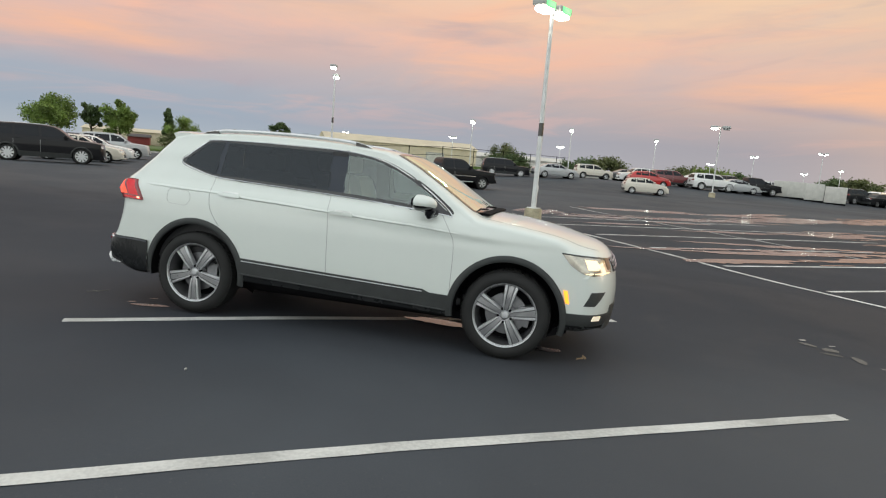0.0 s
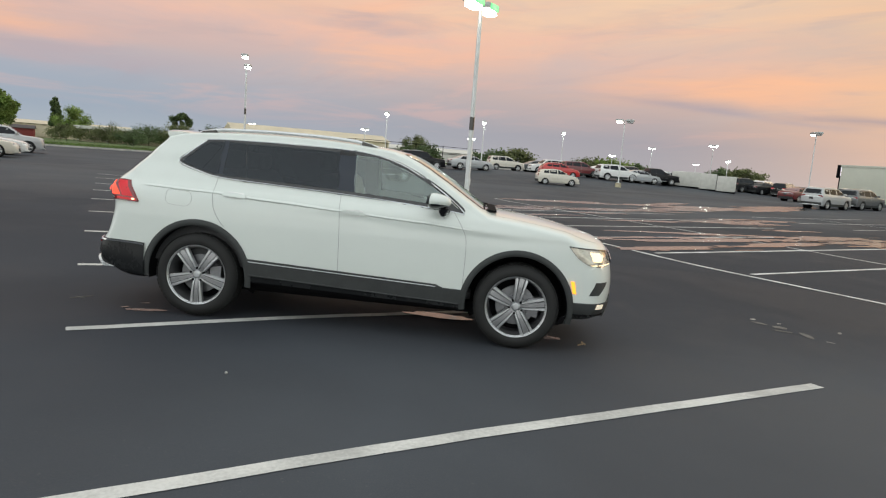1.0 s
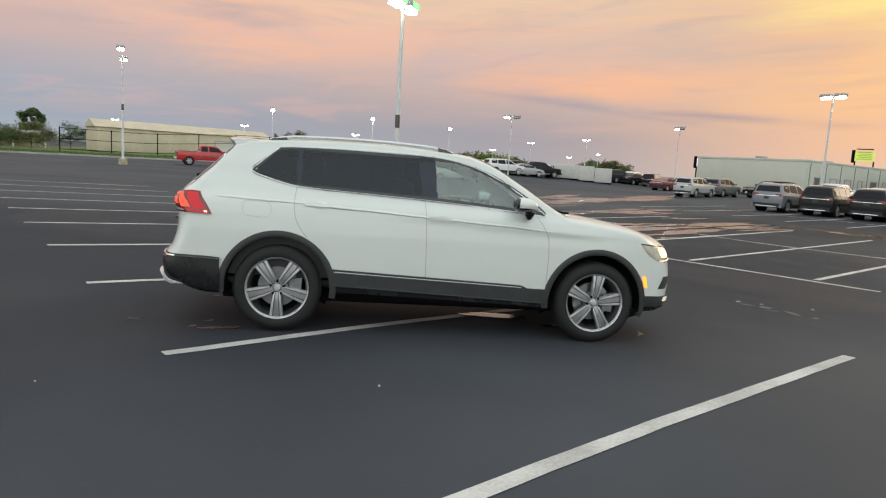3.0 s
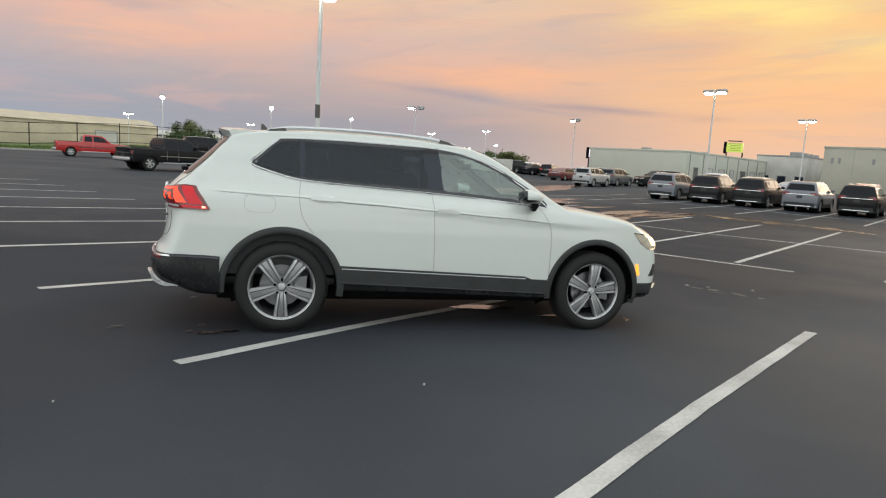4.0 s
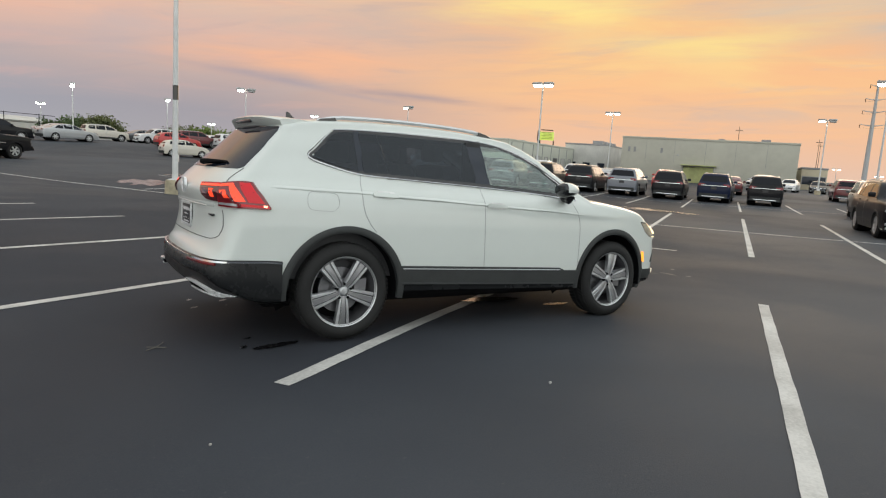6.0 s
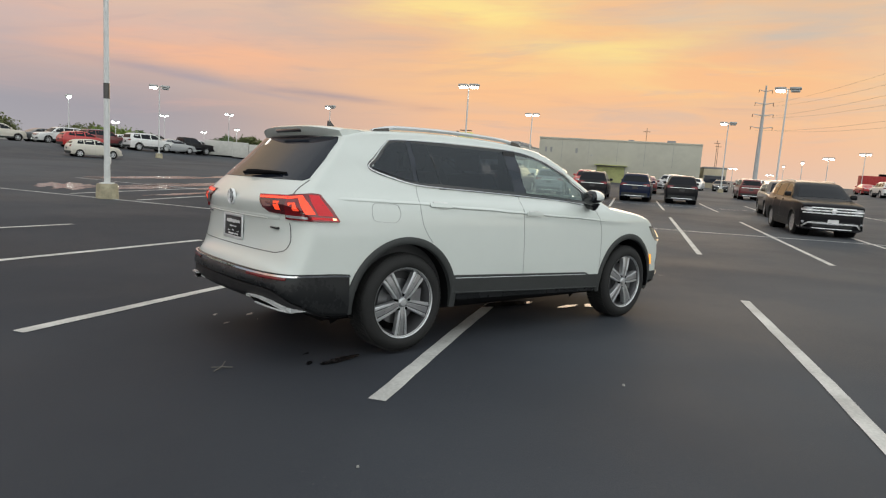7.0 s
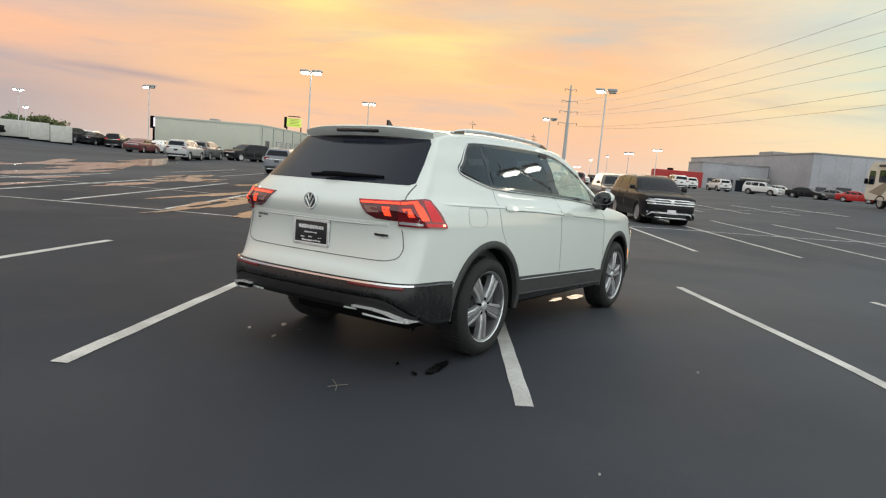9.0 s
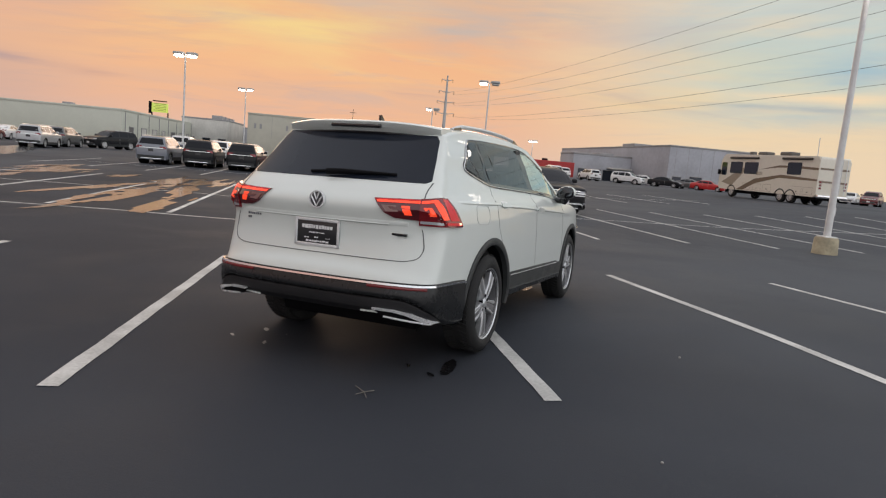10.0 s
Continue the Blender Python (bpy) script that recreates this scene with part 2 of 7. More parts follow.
def pane_glass(name, tint, share=0.08, gain=1.5, gloss=(0.86, 1.0, 0.90)):
    """Thin window glass: sees straight through, with the gloss of a single sheet."""
    m = bpy.data.materials.new(name)
    m.use_nodes = True
    nt = m.node_tree
    out = nt.nodes["Material Output"]
    clear, shine, both = nt.nodes.new("ShaderNodeBsdfTransparent"), nt.nodes.new("ShaderNodeBsdfGlossy"), nt.nodes.new("ShaderNodeMixShader")
    clear.inputs["Color"].default_value = (*tint, 1)
    shine.inputs["Roughness"].default_value = 0.01
    shine.inputs["Color"].default_value = (*gloss, 1)
    fres = nt.nodes.new("ShaderNodeFresnel")
    fres.inputs["IOR"].default_value = 1.5
    nt.links.new(math2(nt, "ADD", math2(nt, "MULTIPLY", fres.outputs[0], gain), share, True), both.inputs[0])
    nt.links.new(clear.outputs[0], both.inputs[1])
    nt.links.new(shine.outputs[0], both.inputs[2])
    nt.links.new(both.outputs[0], out.inputs["Surface"])
    return m


def asphalt_material():
    m = bpy.data.materials.new("asphalt")
    m.use_nodes = True
    nt = m.node_tree
    p = nt.nodes["Principled BSDF"]
    tc = nt.nodes.new("ShaderNodeTexCoord").outputs["Object"]

    def noisy(s, d, rough=0.5, distort=0.0):
        n = nt.nodes.new("ShaderNodeTexNoise")
        nt.links.new(tc, n.inputs["Vector"])
        for key, v in (("Scale", s), ("Detail", d), ("Roughness", rough), ("Distortion", distort)):
            n.inputs[key].default_value = v
        return n.outputs["Fac"]

    wide, mid, grain = noisy(0.09, 5, 0.55, 0.6), noisy(0.8, 5, 0.6, 0.3), noisy(140, 2)
    col = mixc(nt, mapped(nt, wide, 0.35, 0.68), (0.0385, 0.0430, 0.0515), (0.0565, 0.0625, 0.0725))
    col = mixc(nt, math2(nt, "MULTIPLY", mapped(nt, mid, 0.45, 0.75), 0.18), col, (0.058, 0.062, 0.066))
    col = mixc(nt, math2(nt, "MULTIPLY", mapped(nt, grain, 0.35, 0.75), 0.45), col, (0.066, 0.069, 0.074))
    stain = mapped(nt, noisy(0.45, 6, 0.68, 1.2), 0.63, 0.75)
    col = mixc(nt, math2(nt, "MULTIPLY", stain, 0.22), col, (0.09, 0.085, 0.078))
    # noisy darker areas a few metres across, and paler dusty streaks
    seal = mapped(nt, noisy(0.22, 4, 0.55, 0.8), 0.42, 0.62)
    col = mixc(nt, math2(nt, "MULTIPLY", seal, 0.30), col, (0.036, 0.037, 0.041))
    dust = mapped(nt, noisy(2.6, 6, 0.7, 1.6), 0.60, 0.78)
    col = mixc(nt, math2(nt, "MULTIPLY", dust, 0.20), col, (0.085, 0.085, 0.085))
    speck = mapped(nt, noisy(38, 2, 0.5), 0.70, 0.76)
    col = mixc(nt, math2(nt, "MULTIPLY", speck, 0.30), col, (0.12, 0.12, 0.115))
    # darker in a ragged band about y = 5, paler to both sides
    where = nt.nodes.new("ShaderNodeSeparateXYZ")
    nt.links.new(tc, where.inputs[0])
    side_way = math2(nt, "ADD", math2(nt, "ABSOLUTE", math2(nt, "SUBTRACT", where.outputs[1], 5.0)), math2(nt, "MULTIPLY", math2(nt, "SUBTRACT", wide, 0.5), 14.0))
    col = mixc(nt, 1.0, col, mixc(nt, mapped(nt, side_way, 2.0, 12.0), (0.90, 0.91, 0.94), (1.46, 1.45, 1.42)), "MULTIPLY")
    nt.links.new(col, p.inputs["Base Color"])
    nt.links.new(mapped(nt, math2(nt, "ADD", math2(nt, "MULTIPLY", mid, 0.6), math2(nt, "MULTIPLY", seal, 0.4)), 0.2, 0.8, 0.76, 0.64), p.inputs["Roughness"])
    p.inputs["Specular IOR Level"].default_value = 0.07
    b = nt.nodes.new("ShaderNodeBump")
    b.inputs["Strength"].default_value, b.inputs["Distance"].default_value = 0.35, 0.006
    nt.links.new(noisy(110, 4, 0.7), b.inputs["Height"])
    nt.links.new(b.outputs[0], p.inputs["Normal"])
    return m


M = {
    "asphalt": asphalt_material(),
    "line": material("road_paint", (0.52, 0.515, 0.49), 0.78, vary=0.13, scale=2.2, bump=0.3, bump_scale=120, fine=120),
    "line_old": material("worn_road_paint", (0.58, 0.58, 0.56), 0.8, vary=0.18, scale=1.6, bump=0.3, bump_scale=120, fine=60),
    "paint_white": material("white_car_paint", (0.66, 0.70, 0.665), 0.38, vary=0.006, scale=1.2, coat=0.9, rough_vary=0.02),
    "black_plastic": material("black_grained_plastic", (0.038, 0.041, 0.041), 0.55, spec=0.4, vary=0.08, scale=8, bump=0.15, bump_scale=320),
    "bumper_black": material("satin_black_bumper", (0.014, 0.015, 0.016), 0.26, spec=0.34, vary=0.06, scale=6),
    "skid_grey": material("grey_grained_plastic", (0.015, 0.015, 0.016), 0.45, spec=0.3, vary=0.08, scale=8, bump=0.12, bump_scale=300),
    "rubber": material("tyre_rubber", (0.021, 0.021, 0.021), 0.75, spec=0.3, vary=0.10, scale=9, bump=0.2, bump_scale=90),
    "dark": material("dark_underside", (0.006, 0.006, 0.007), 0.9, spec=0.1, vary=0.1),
    "seam_dark": material("tailgate_gap", (0.10, 0.105, 0.105), 0.8, vary=0.05),
    "seam_soft": material("flap_gap", (0.46, 0.475, 0.465), 0.7, vary=0.05),
    "seam": material("panel_gap", (0.36, 0.37, 0.365), 0.8, vary=0.05),
    "chrome": material("chrome_trim", (0.72, 0.73, 0.74), 0.10, 1.0, vary=0.02, rough_vary=0.03),
    "bright_trim": material("bright_silver_trim", (0.82, 0.83, 0.83), 0.28, 0.35, vary=0.03, coat=0.5),
    "reflector_red": material("red_bumper_reflector", (0.16, 0.008, 0.010), 0.15, vary=0.05, coat=0.5),
    "satin": material("satin_silver_rail", (0.66, 0.67, 0.68), 0.35, 0.7, vary=0.03),
    "alloy": material("machined_alloy", (0.60, 0.61, 0.62), 0.40, 0.8, vary=0.04, scale=20),
    "alloy_dark": material("grey_alloy_pocket", (0.10, 0.10, 0.105), 0.4, 0.5, vary=0.05, scale=20),
    "brake": material("brake_steel", (0.25, 0.25, 0.26), 0.4, 0.9, vary=0.06, scale=25),
    "tint": material("privacy_glass", (0.012, 0.018, 0.030), 0.03, vary=0.02, spec=0.48, rough_vary=0.0),
    "rear_tint": material("rear_privacy_glass", (0.013, 0.017, 0.026), 0.03, vary=0.02, spec=0.21, rough_vary=0.0),
    "car_glass": material("dark_car_glass", (0.010, 0.012, 0.016), 0.05, vary=0.02, spec=0.22, rough_vary=0.0),
    "smoked": material("pale_lamp_cell", (0.20, 0.09, 0.08), 0.15, vary=0.08, coat=0.6),
    "gloss_black": material("gloss_black_trim", (0.010, 0.010, 0.011), 0.12, vary=0.03, coat=0.5),
    "glass": pane_glass("window_glass", (0.62, 0.74, 0.70), 0.06, 2.3, (0.90, 0.98, 0.95)),
    "screen_glass": pane_glass("windscreen_glass", (0.84, 0.93, 0.87), 0.02, 0.95),
    "reflector": material("headlamp_reflector", (0.50, 0.47, 0.40), 0.20, 0.6, vary=0.12, scale=18, coat=0.6),
    "lamp_dim": glowing("dim_fog_lamp", (1.0, 0.86, 0.66), 0.3),
    "mirror": material("tinted_mirror_glass", (0.10, 0.11, 0.12), 0.04, 0.9, vary=0.02, rough_vary=0.0),
    "lamp_glass": material("headlamp_glass", (0.42, 0.43, 0.45), 0.12, 0.3, vary=0.05, coat=0.6),
    "orange_dim": glowing("dim_tail_lamp_core", (1.0, 0.070, 0.022), 0.75),
    "red_lens": material("red_lamp_lens", (0.18, 0.006, 0.010), 0.08, vary=0.05, coat=0.8),
    "red_dark": material("smoked_red_lens", (0.085, 0.007, 0.010), 0.08, vary=0.05, coat=0.8),
    "red_lit": glowing("lit_tail_lamp", (0.60, 0.007, 0.016), 0.17),
    "orange_lit": glowing("lit_tail_lamp_core", (1.0, 0.065, 0.024), 0.85),
    "amber": glowing("amber_marker_lamp", (1.0, 0.36, 0.03), 1.3),
    "head_lit": glowing("lit_headlamp", (1.0, 0.78, 0.46), 0.9),
    "seat": material("light_grey_seat_cloth", (0.46, 0.44, 0.36), 0.8, vary=0.05, scale=12, bump=0.2, bump_scale=200),
    "cabin": material("black_cabin_trim", (0.03, 0.03, 0.032), 0.6, vary=0.06),
    "plate": material("dealer_plate_black", (0.02, 0.02, 0.022), 0.35, vary=0.06),
    "plate_frame": material("plate_frame_silver", (0.74, 0.75, 0.75), 0.35, 0.35, vary=0.04),
    "ink": material("white_print", (0.75, 0.75, 0.75), 0.5, vary=0.03),
    "concrete": material("pole_base_concrete", (0.36, 0.32, 0.22), 0.85, vary=0.14, scale=3, bump=0.4, bump_scale=40),
    "kerb": material("kerb_concrete", (0.36, 0.35, 0.33), 0.85, vary=0.12, scale=2, bump=0.3, bump_scale=50),
    "pole": material("pole_white_paint", (0.66, 0.67, 0.66), 0.45, vary=0.05, scale=2),
    "lamp_box": material("lamp_housing", (0.42, 0.43, 0.42), 0.45, vary=0.05),
    "lamp_lit": glowing("lit_lamp_face", (1.0, 0.93, 0.78), 9.0),
    "lamp_cool": glowing("lit_cool_lamp_face", (0.90, 1.0, 0.90), 16.0),
    "privacy": pane_glass("privacy_glass_pane", (0.075, 0.085, 0.115), 0.004, 1.0, (0.84, 0.92, 1.0)),
    "alloy_mid": material("satin_alloy_centre", (0.38, 0.38, 0.39), 0.34, 0.8, vary=0.04, scale=20),
    "spot_lit": glowing("lit_marker_bulb", (1.0, 0.42, 0.26), 2.6),
    "lamp_green": glowing("lit_green_refractor", (0.16, 0.85, 0.28), 0.9),
}


def coloured(name, rgb, rough=0.4, metal=0.0, **kw):
    if name not in M:
        M[name] = material(name, rgb, rough, metal, **kw)
    return M[name]


# ---- building helpers ----
def part(name, bm, mat, parent=None, label="", smooth=True, m=None):
    me = bpy.data.meshes.new(name)
    bmesh.ops.recalc_face_normals(bm, faces=bm.faces[:])
    bm.to_mesh(me)
    bm.free()
    if mat is not None:
        me.materials.append(mat)
    if smooth:
        me.shade_smooth()
        me.set_sharp_from_angle(angle=radians(38))
    ob = new(name, me)
    if parent is not None:
        ob.parent = parent
    if m is not None:
        ob.matrix_basis = m
    if label:
        ob["label"] = label
    return ob


def thing(name, label, category, group="", kind="", m=None):
    ob = new(name)
    ob.empty_display_size = 0.2
    if m is not None:
        ob.matrix_basis = m
    return tagged(ob, label, category, group, kind)


def box(bm, x0, x1, y0, y1, z0, z1, bevel=0.0, seg=2):
    r = bmesh.ops.create_cube(bm, size=1)
    for v in r["verts"]:
        v.co = Vector(((x0 + x1) / 2 + v.co.x * (x1 - x0), (y0 + y1) / 2 + v.co.y * (y1 - y0), (z0 + z1) / 2 + v.co.z * (z1 - z0)))
    if bevel:
        es = list({e for v in r["verts"] for e in v.link_edges})
        bmesh.ops.bevel(bm, geom=es, offset=bevel, segments=seg, affect="EDGES", profile=0.5)
    return bm


def boxed(*a, **k):
    return box(bmesh.new(), *a, **k)


def tube(bm, pts, rad, seg=8, cap=True, flat=1.0):
    """A round bar through pts; rad may be a list."""
    pts = [Vector(p) for p in pts]
    rings = []
    up = Vector((0, 0, 1))
    for i, p in enumerate(pts):
        d = (pts[min(i + 1, len(pts) - 1)] - pts[max(i - 1, 0)]).normalized()
        a = d.cross(up)
        if a.length < 1e-3:
            a = d.cross(Vector((0, 1, 0)))
        a.normalize()
        b = a.cross(d).normalized()
        r = rad[i] if isinstance(rad, (list, tuple)) else rad
        rings.append([bm.verts.new(p + a * r * math.cos(2 * math.pi * k / seg) + b * r * flat * math.sin(2 * math.pi * k / seg)) for k in range(seg)])
    for ra, rb in zip(rings, rings[1:]):
        for k in range(seg):
            bm.faces.new((ra[k], ra[(k + 1) % seg], rb[(k + 1) % seg], rb[k]))
    if cap:
        bm.faces.new(rings[0][::-1])
        bm.faces.new(rings[-1])
    return bm


def lathe(bm, prof, seg=32, axis="y", centre=(0, 0, 0)):
    """Turns a profile of (radius, along) about an axis."""
    rings = []
    c = Vector(centre)
    for r, a in prof:
        ring = []
        for k in range(seg):
            t = 2 * math.pi * k / seg
            u, w = r * math.cos(t), r * math.sin(t)
            ring.append(bm.verts.new(c + (Vector((u, a, w)) if axis == "y" else Vector((u, w, a)) if axis == "z" else Vector((a, u, w)))))
        rings.append(ring)
    for ra, rb in zip(rings, rings[1:]):
        for k in range(seg):
            bm.faces.new((ra[k], ra[(k + 1) % seg], rb[(k + 1) % seg], rb[k]))
    return bm


def prism(bm, poly, lo, hi, axis="y"):
    """A closed prism over a polygon; axis is the extruded direction."""
    def place(p, h):
        return (p[0], h, p[1]) if axis == "y" else (h, p[0], p[1]) if axis == "x" else (p[0], p[1], h)
    a = [bm.verts.new(place(p, lo)) for p in poly]
    b = [bm.verts.new(place(p, hi)) for p in poly]
    n = len(poly)
    for k in range(n):
        bm.faces.new((a[k], a[(k + 1) % n], b[(k + 1) % n], b[k]))
    bm.faces.new(a[::-1])
    bm.faces.new(b)
    return bm


def spread(pts, step, closed=True):
    """Points along a polyline at even steps."""
    out = []
    n = len(pts)
    for k in range(n if closed else n - 1):
        a, b = Vector(pts[k]), Vector(pts[(k + 1) % n])
        m = max(1, int((b - a).length / step + 0.5))
        out += [a.lerp(b, j / m) for j in range(m)]
    if not closed:
        out.append(Vector(pts[-1]))
    return out


def rounded(pts, r, seg=4):
    """A polygon with its corners rounded."""
    out = []
    n = len(pts)
    for k in range(n):
        a, b, c = Vector(pts[k - 1]), Vector(pts[k]), Vector(pts[(k + 1) % n])
        q = min(r, 0.45 * (a - b).length, 0.45 * (c - b).length)
        p0, p1 = b + (a - b).normalized() * q, b + (c - b).normalized() * q
        out += [p0.lerp(b, t / seg).lerp(b.lerp(p1, t / seg), t / seg) for t in range(seg + 1)]
    return out


def smoothstep(a, b, x):
    t = min(max((x - a) / (b - a), 0.0), 1.0)
    return t * t * (3 - 2 * t)


def ground_z(x, y):
    """The lot drains to a shallow valley in front of the car and rises again beyond it."""
    s = -0.0275 * max(x, -7.0) if x < 0 else -0.0275 * min(x, 9.0) * (1 - smoothstep(34, 58, x))
    rise = 0.75 * smoothstep(13, 30, -y) * smoothstep(6, 25, x) + 0.85 * smoothstep(38, 54, y) * smoothstep(16, 34, x) * (1 - smoothstep(62, 80, x))
    tilt = -0.0115 * y * math.exp(-((y / 9) ** 4)) if y < 0 else -0.0115 * y * (1 - smoothstep(2.6, 6.5, y))
    dip = 0.046 * smoothstep(0.3, 3.5, -x) * (1 - smoothstep(1.0, 3.0, y)) * smoothstep(-5.0, -3.4, y)
    return s * smoothstep(-18, -3, y) * (1 - smoothstep(18, 34, y)) + tilt + rise - dip


def on_ground(x, y, yaw=0.0, lift=0.0):
    return pose(x, y, ground_z(x, y) + lift, 0, 0, yaw)


def draped(name, rows, mat, parent=None, lift=0.004, **tags):
    """A thin sheet over the ground from rows of (x, y)."""
    bm = bmesh.new()
    vs = [[bm.verts.new((x, y, ground_z(x, y) + lift)) for x, y in row] for row in rows]
    for a, b in zip(vs, vs[1:]):
        for k in range(len(a) - 1):
            bm.faces.new((a[k], a[k + 1], b[k + 1], b[k]))
    ob = part(name, bm, mat, parent)
    if tags:
        tagged(ob, **tags)
    return ob


def near_frame(m):
    """A pose over the sloping plane on which the car stands, from one on a level plane."""
    up = Vector((0.0245, 0.0120, 1.0)).normalized()
    return Vector((0, 0, 1)).rotation_difference(up).to_matrix().to_4x4() @ m


# ---- ground ----
xs = sorted({round(v, 2) for v in [*np.arange(-10, 24, 0.5), *np.arange(-4.75, 0, 0.5), *np.arange(24, 70, 2.0), *np.arange(-40, -10, 3), 80, 100, 130, 170, 230, 320, 450, 700, 1200, 2600, -60, -100, -200, -500, -1200, -2600]})
ys = sorted({round(v, 2) for v in [*np.arange(-20, 36, 0.75), *np.arange(36, 70, 3.0), *np.arange(-60, -20, 4), 80, 100, 130, 170, 230, 320, 450, 700, 1200, 2600, -100, -200, -500, -1200, -2600]})
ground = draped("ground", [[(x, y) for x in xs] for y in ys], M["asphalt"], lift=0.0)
tagged(ground, "dark grey asphalt car park sloping to a shallow drain line", "ground", kind="structure")
# ---- painted bays: rows of lines 2.69 m apart ----
PITCH = 2.69


def stripe(x0, y0, x1, y1, width=0.11, mat="line", lift=0.005, wear=0.0, name="bay_line"):
    a, b = Vector((x0, y0)), Vector((x1, y1))
    d = (b - a).normalized()
    nrm = Vector((-d.y, d.x))
    n = max(2, int((b - a).length / 0.25))
    rng = random.Random(int(x0 * 37 + y0 * 101))
    rows = [[], []]
    for k in range(n + 1):
        p = a.lerp(b, k / n)
        j = rng.uniform(-1, 1) * 0.004
        rows[0].append(tuple(p + nrm * (width / 2 + j)))
        rows[1].append(tuple(p - nrm * (width / 2 - j)))
    ob = draped(name, rows, M[mat], lift=lift)
    return tagged(ob, "white painted parking bay line on dark asphalt" if mat == "line" else "worn white painted line on wet asphalt", "road marking", "bay lines", "structure")


ENDS = {-2: (-0.10, 0.06), -1: (-0.10, 0.05), 0: (-0.025, 0.16), 1: (0.10, 0.16), 2: (0.20, 0.22), 3: (0.30, 0.30)}
for k in range(-2, 9):
    y = -0.25 + PITCH * k
    a, b = ENDS.get(k, (0.35, 0.35))
    stripe(-2.63 if k in (-1, 0) else -2.64, y + a, 2.78, y + b)
for k in range(-9, 7):
    stripe(9.2 + (0.25 if k < -2 else 0.0), -0.15 + 2.60 * k, 22.3, 0.35 + 2.70 * k, 0.12, "line" if k < 1 else "line_old")
stripe(8.9, -1.3, 8.6, 24.0, 0.13, "line_old", lift=0.007)
stripe(15.9, -26.0, 15.3, 22.0, 0.10, "line_old", lift=0.007)
for k in range(-8, 7):
    stripe(28.0 if k > -2 else 30.0, 0.50 + 2.66 * k, 39.5, 0.95 + 2.72 * k, 0.11)
stripe(33.6, -22.0, 33.4, 16.0, 0.10, "line_old", lift=0.007)
# ---- car bodies: a side outline, rounded across, with a width for every point of the side ----
def catmull(pts, per=6, closed=False):
    """A smooth curve through points."""
    out = []
    n = len(pts)
    for k in range(n if closed else n - 1):
        p = [Vector(pts[(k + j) % n] if closed else pts[min(max(k + j, 0), n - 1)]) for j in (-1, 0, 1, 2)]
        for j in range(per):
            t = j / per
            out.append(0.5 * (2 * p[1] + (p[2] - p[0]) * t + (2 * p[0] - 5 * p[1] + 4 * p[2] - p[3]) * t * t + (3 * p[1] - p[0] - 3 * p[2] + p[3]) * t ** 3))
    if not closed:
        out.append(Vector(pts[-1]))
    return out


def table(stops):
    """A smooth function through (position, value) stops."""
    xs_, vs_ = [s[0] for s in stops], [s[1] for s in stops]

    def f(x):
        if x <= xs_[0]:
            return vs_[0]
        for a in range(len(xs_) - 1):
            if x <= xs_[a + 1]:
                t = (x - xs_[a]) / (xs_[a + 1] - xs_[a])
                t = t * t * (3 - 2 * t) * 0.5 + t * 0.5
                return vs_[a] * (1 - t) + vs_[a + 1] * t
        return vs_[-1]
    return f


def inflate(outline, width, radius, power, spine_z, spine_x, step=0.035, nq=14, nr=22, drop=None):
    """A whole body as one bmesh. outline: closed (x, z) loop; radius(x, z): the rounding inward from it; width(x, z): half width."""
    loop = spread([tuple(p) for p in outline], step)
    n = len(loop)
    area = sum(loop[k].x * loop[(k + 1) % n].y - loop[(k + 1) % n].x * loop[k].y for k in range(n))
    turn = 1 if area > 0 else -1
    bm = bmesh.new()
    cols = []
    for k in range(n):
        p = loop[k]
        d = (loop[(k + 2) % n] - loop[k - 2]).normalized()
        inw = Vector((-d.y, d.x)) * turn
        r = radius(p.x, p.y)
        inset = p + inw * r
        w = width(inset.x, inset.y)
        e = power(p.x, p.y)
        col = []
        for j in range(nq + 1):
            q = math.sin(0.5 * math.pi * j / nq) ** 0.9 if j else 0.0
            off = r * (1 - max(0.0, 1 - q ** e) ** (1 / e))
            s = p + inw * off
            col.append((s.x, -w * q, s.y))
        target = Vector((max(min(inset.x, spine_x[1]), spine_x[0]), spine_z))
        for j in range(1, nr + 1):
            s = inset.lerp(target, j / nr)
            col.append((s.x, -width(s.x, s.y), s.y))
        cols.append(col)
    for sgn in (1, -1):
        vs = [[bm.verts.new((x, y * sgn, z)) for x, y, z in col] for col in cols]
        for k in range(n):
            a, b = vs[k], vs[(k + 1) % n]
            for j in range(len(a) - 1):
                try:
                    bm.faces.new((a[j], a[j + 1], b[j + 1], b[j]) if sgn > 0 else (a[j], b[j], b[j + 1], a[j + 1]))
                except ValueError:
                    pass
    bmesh.ops.remove_doubles(bm, verts=bm.verts[:], dist=0.0012)
    if drop:
        gone = [f for f in bm.faces if drop(f.calc_center_median())]
        bmesh.ops.delete(bm, geom=gone, context="FACES")
    return bm


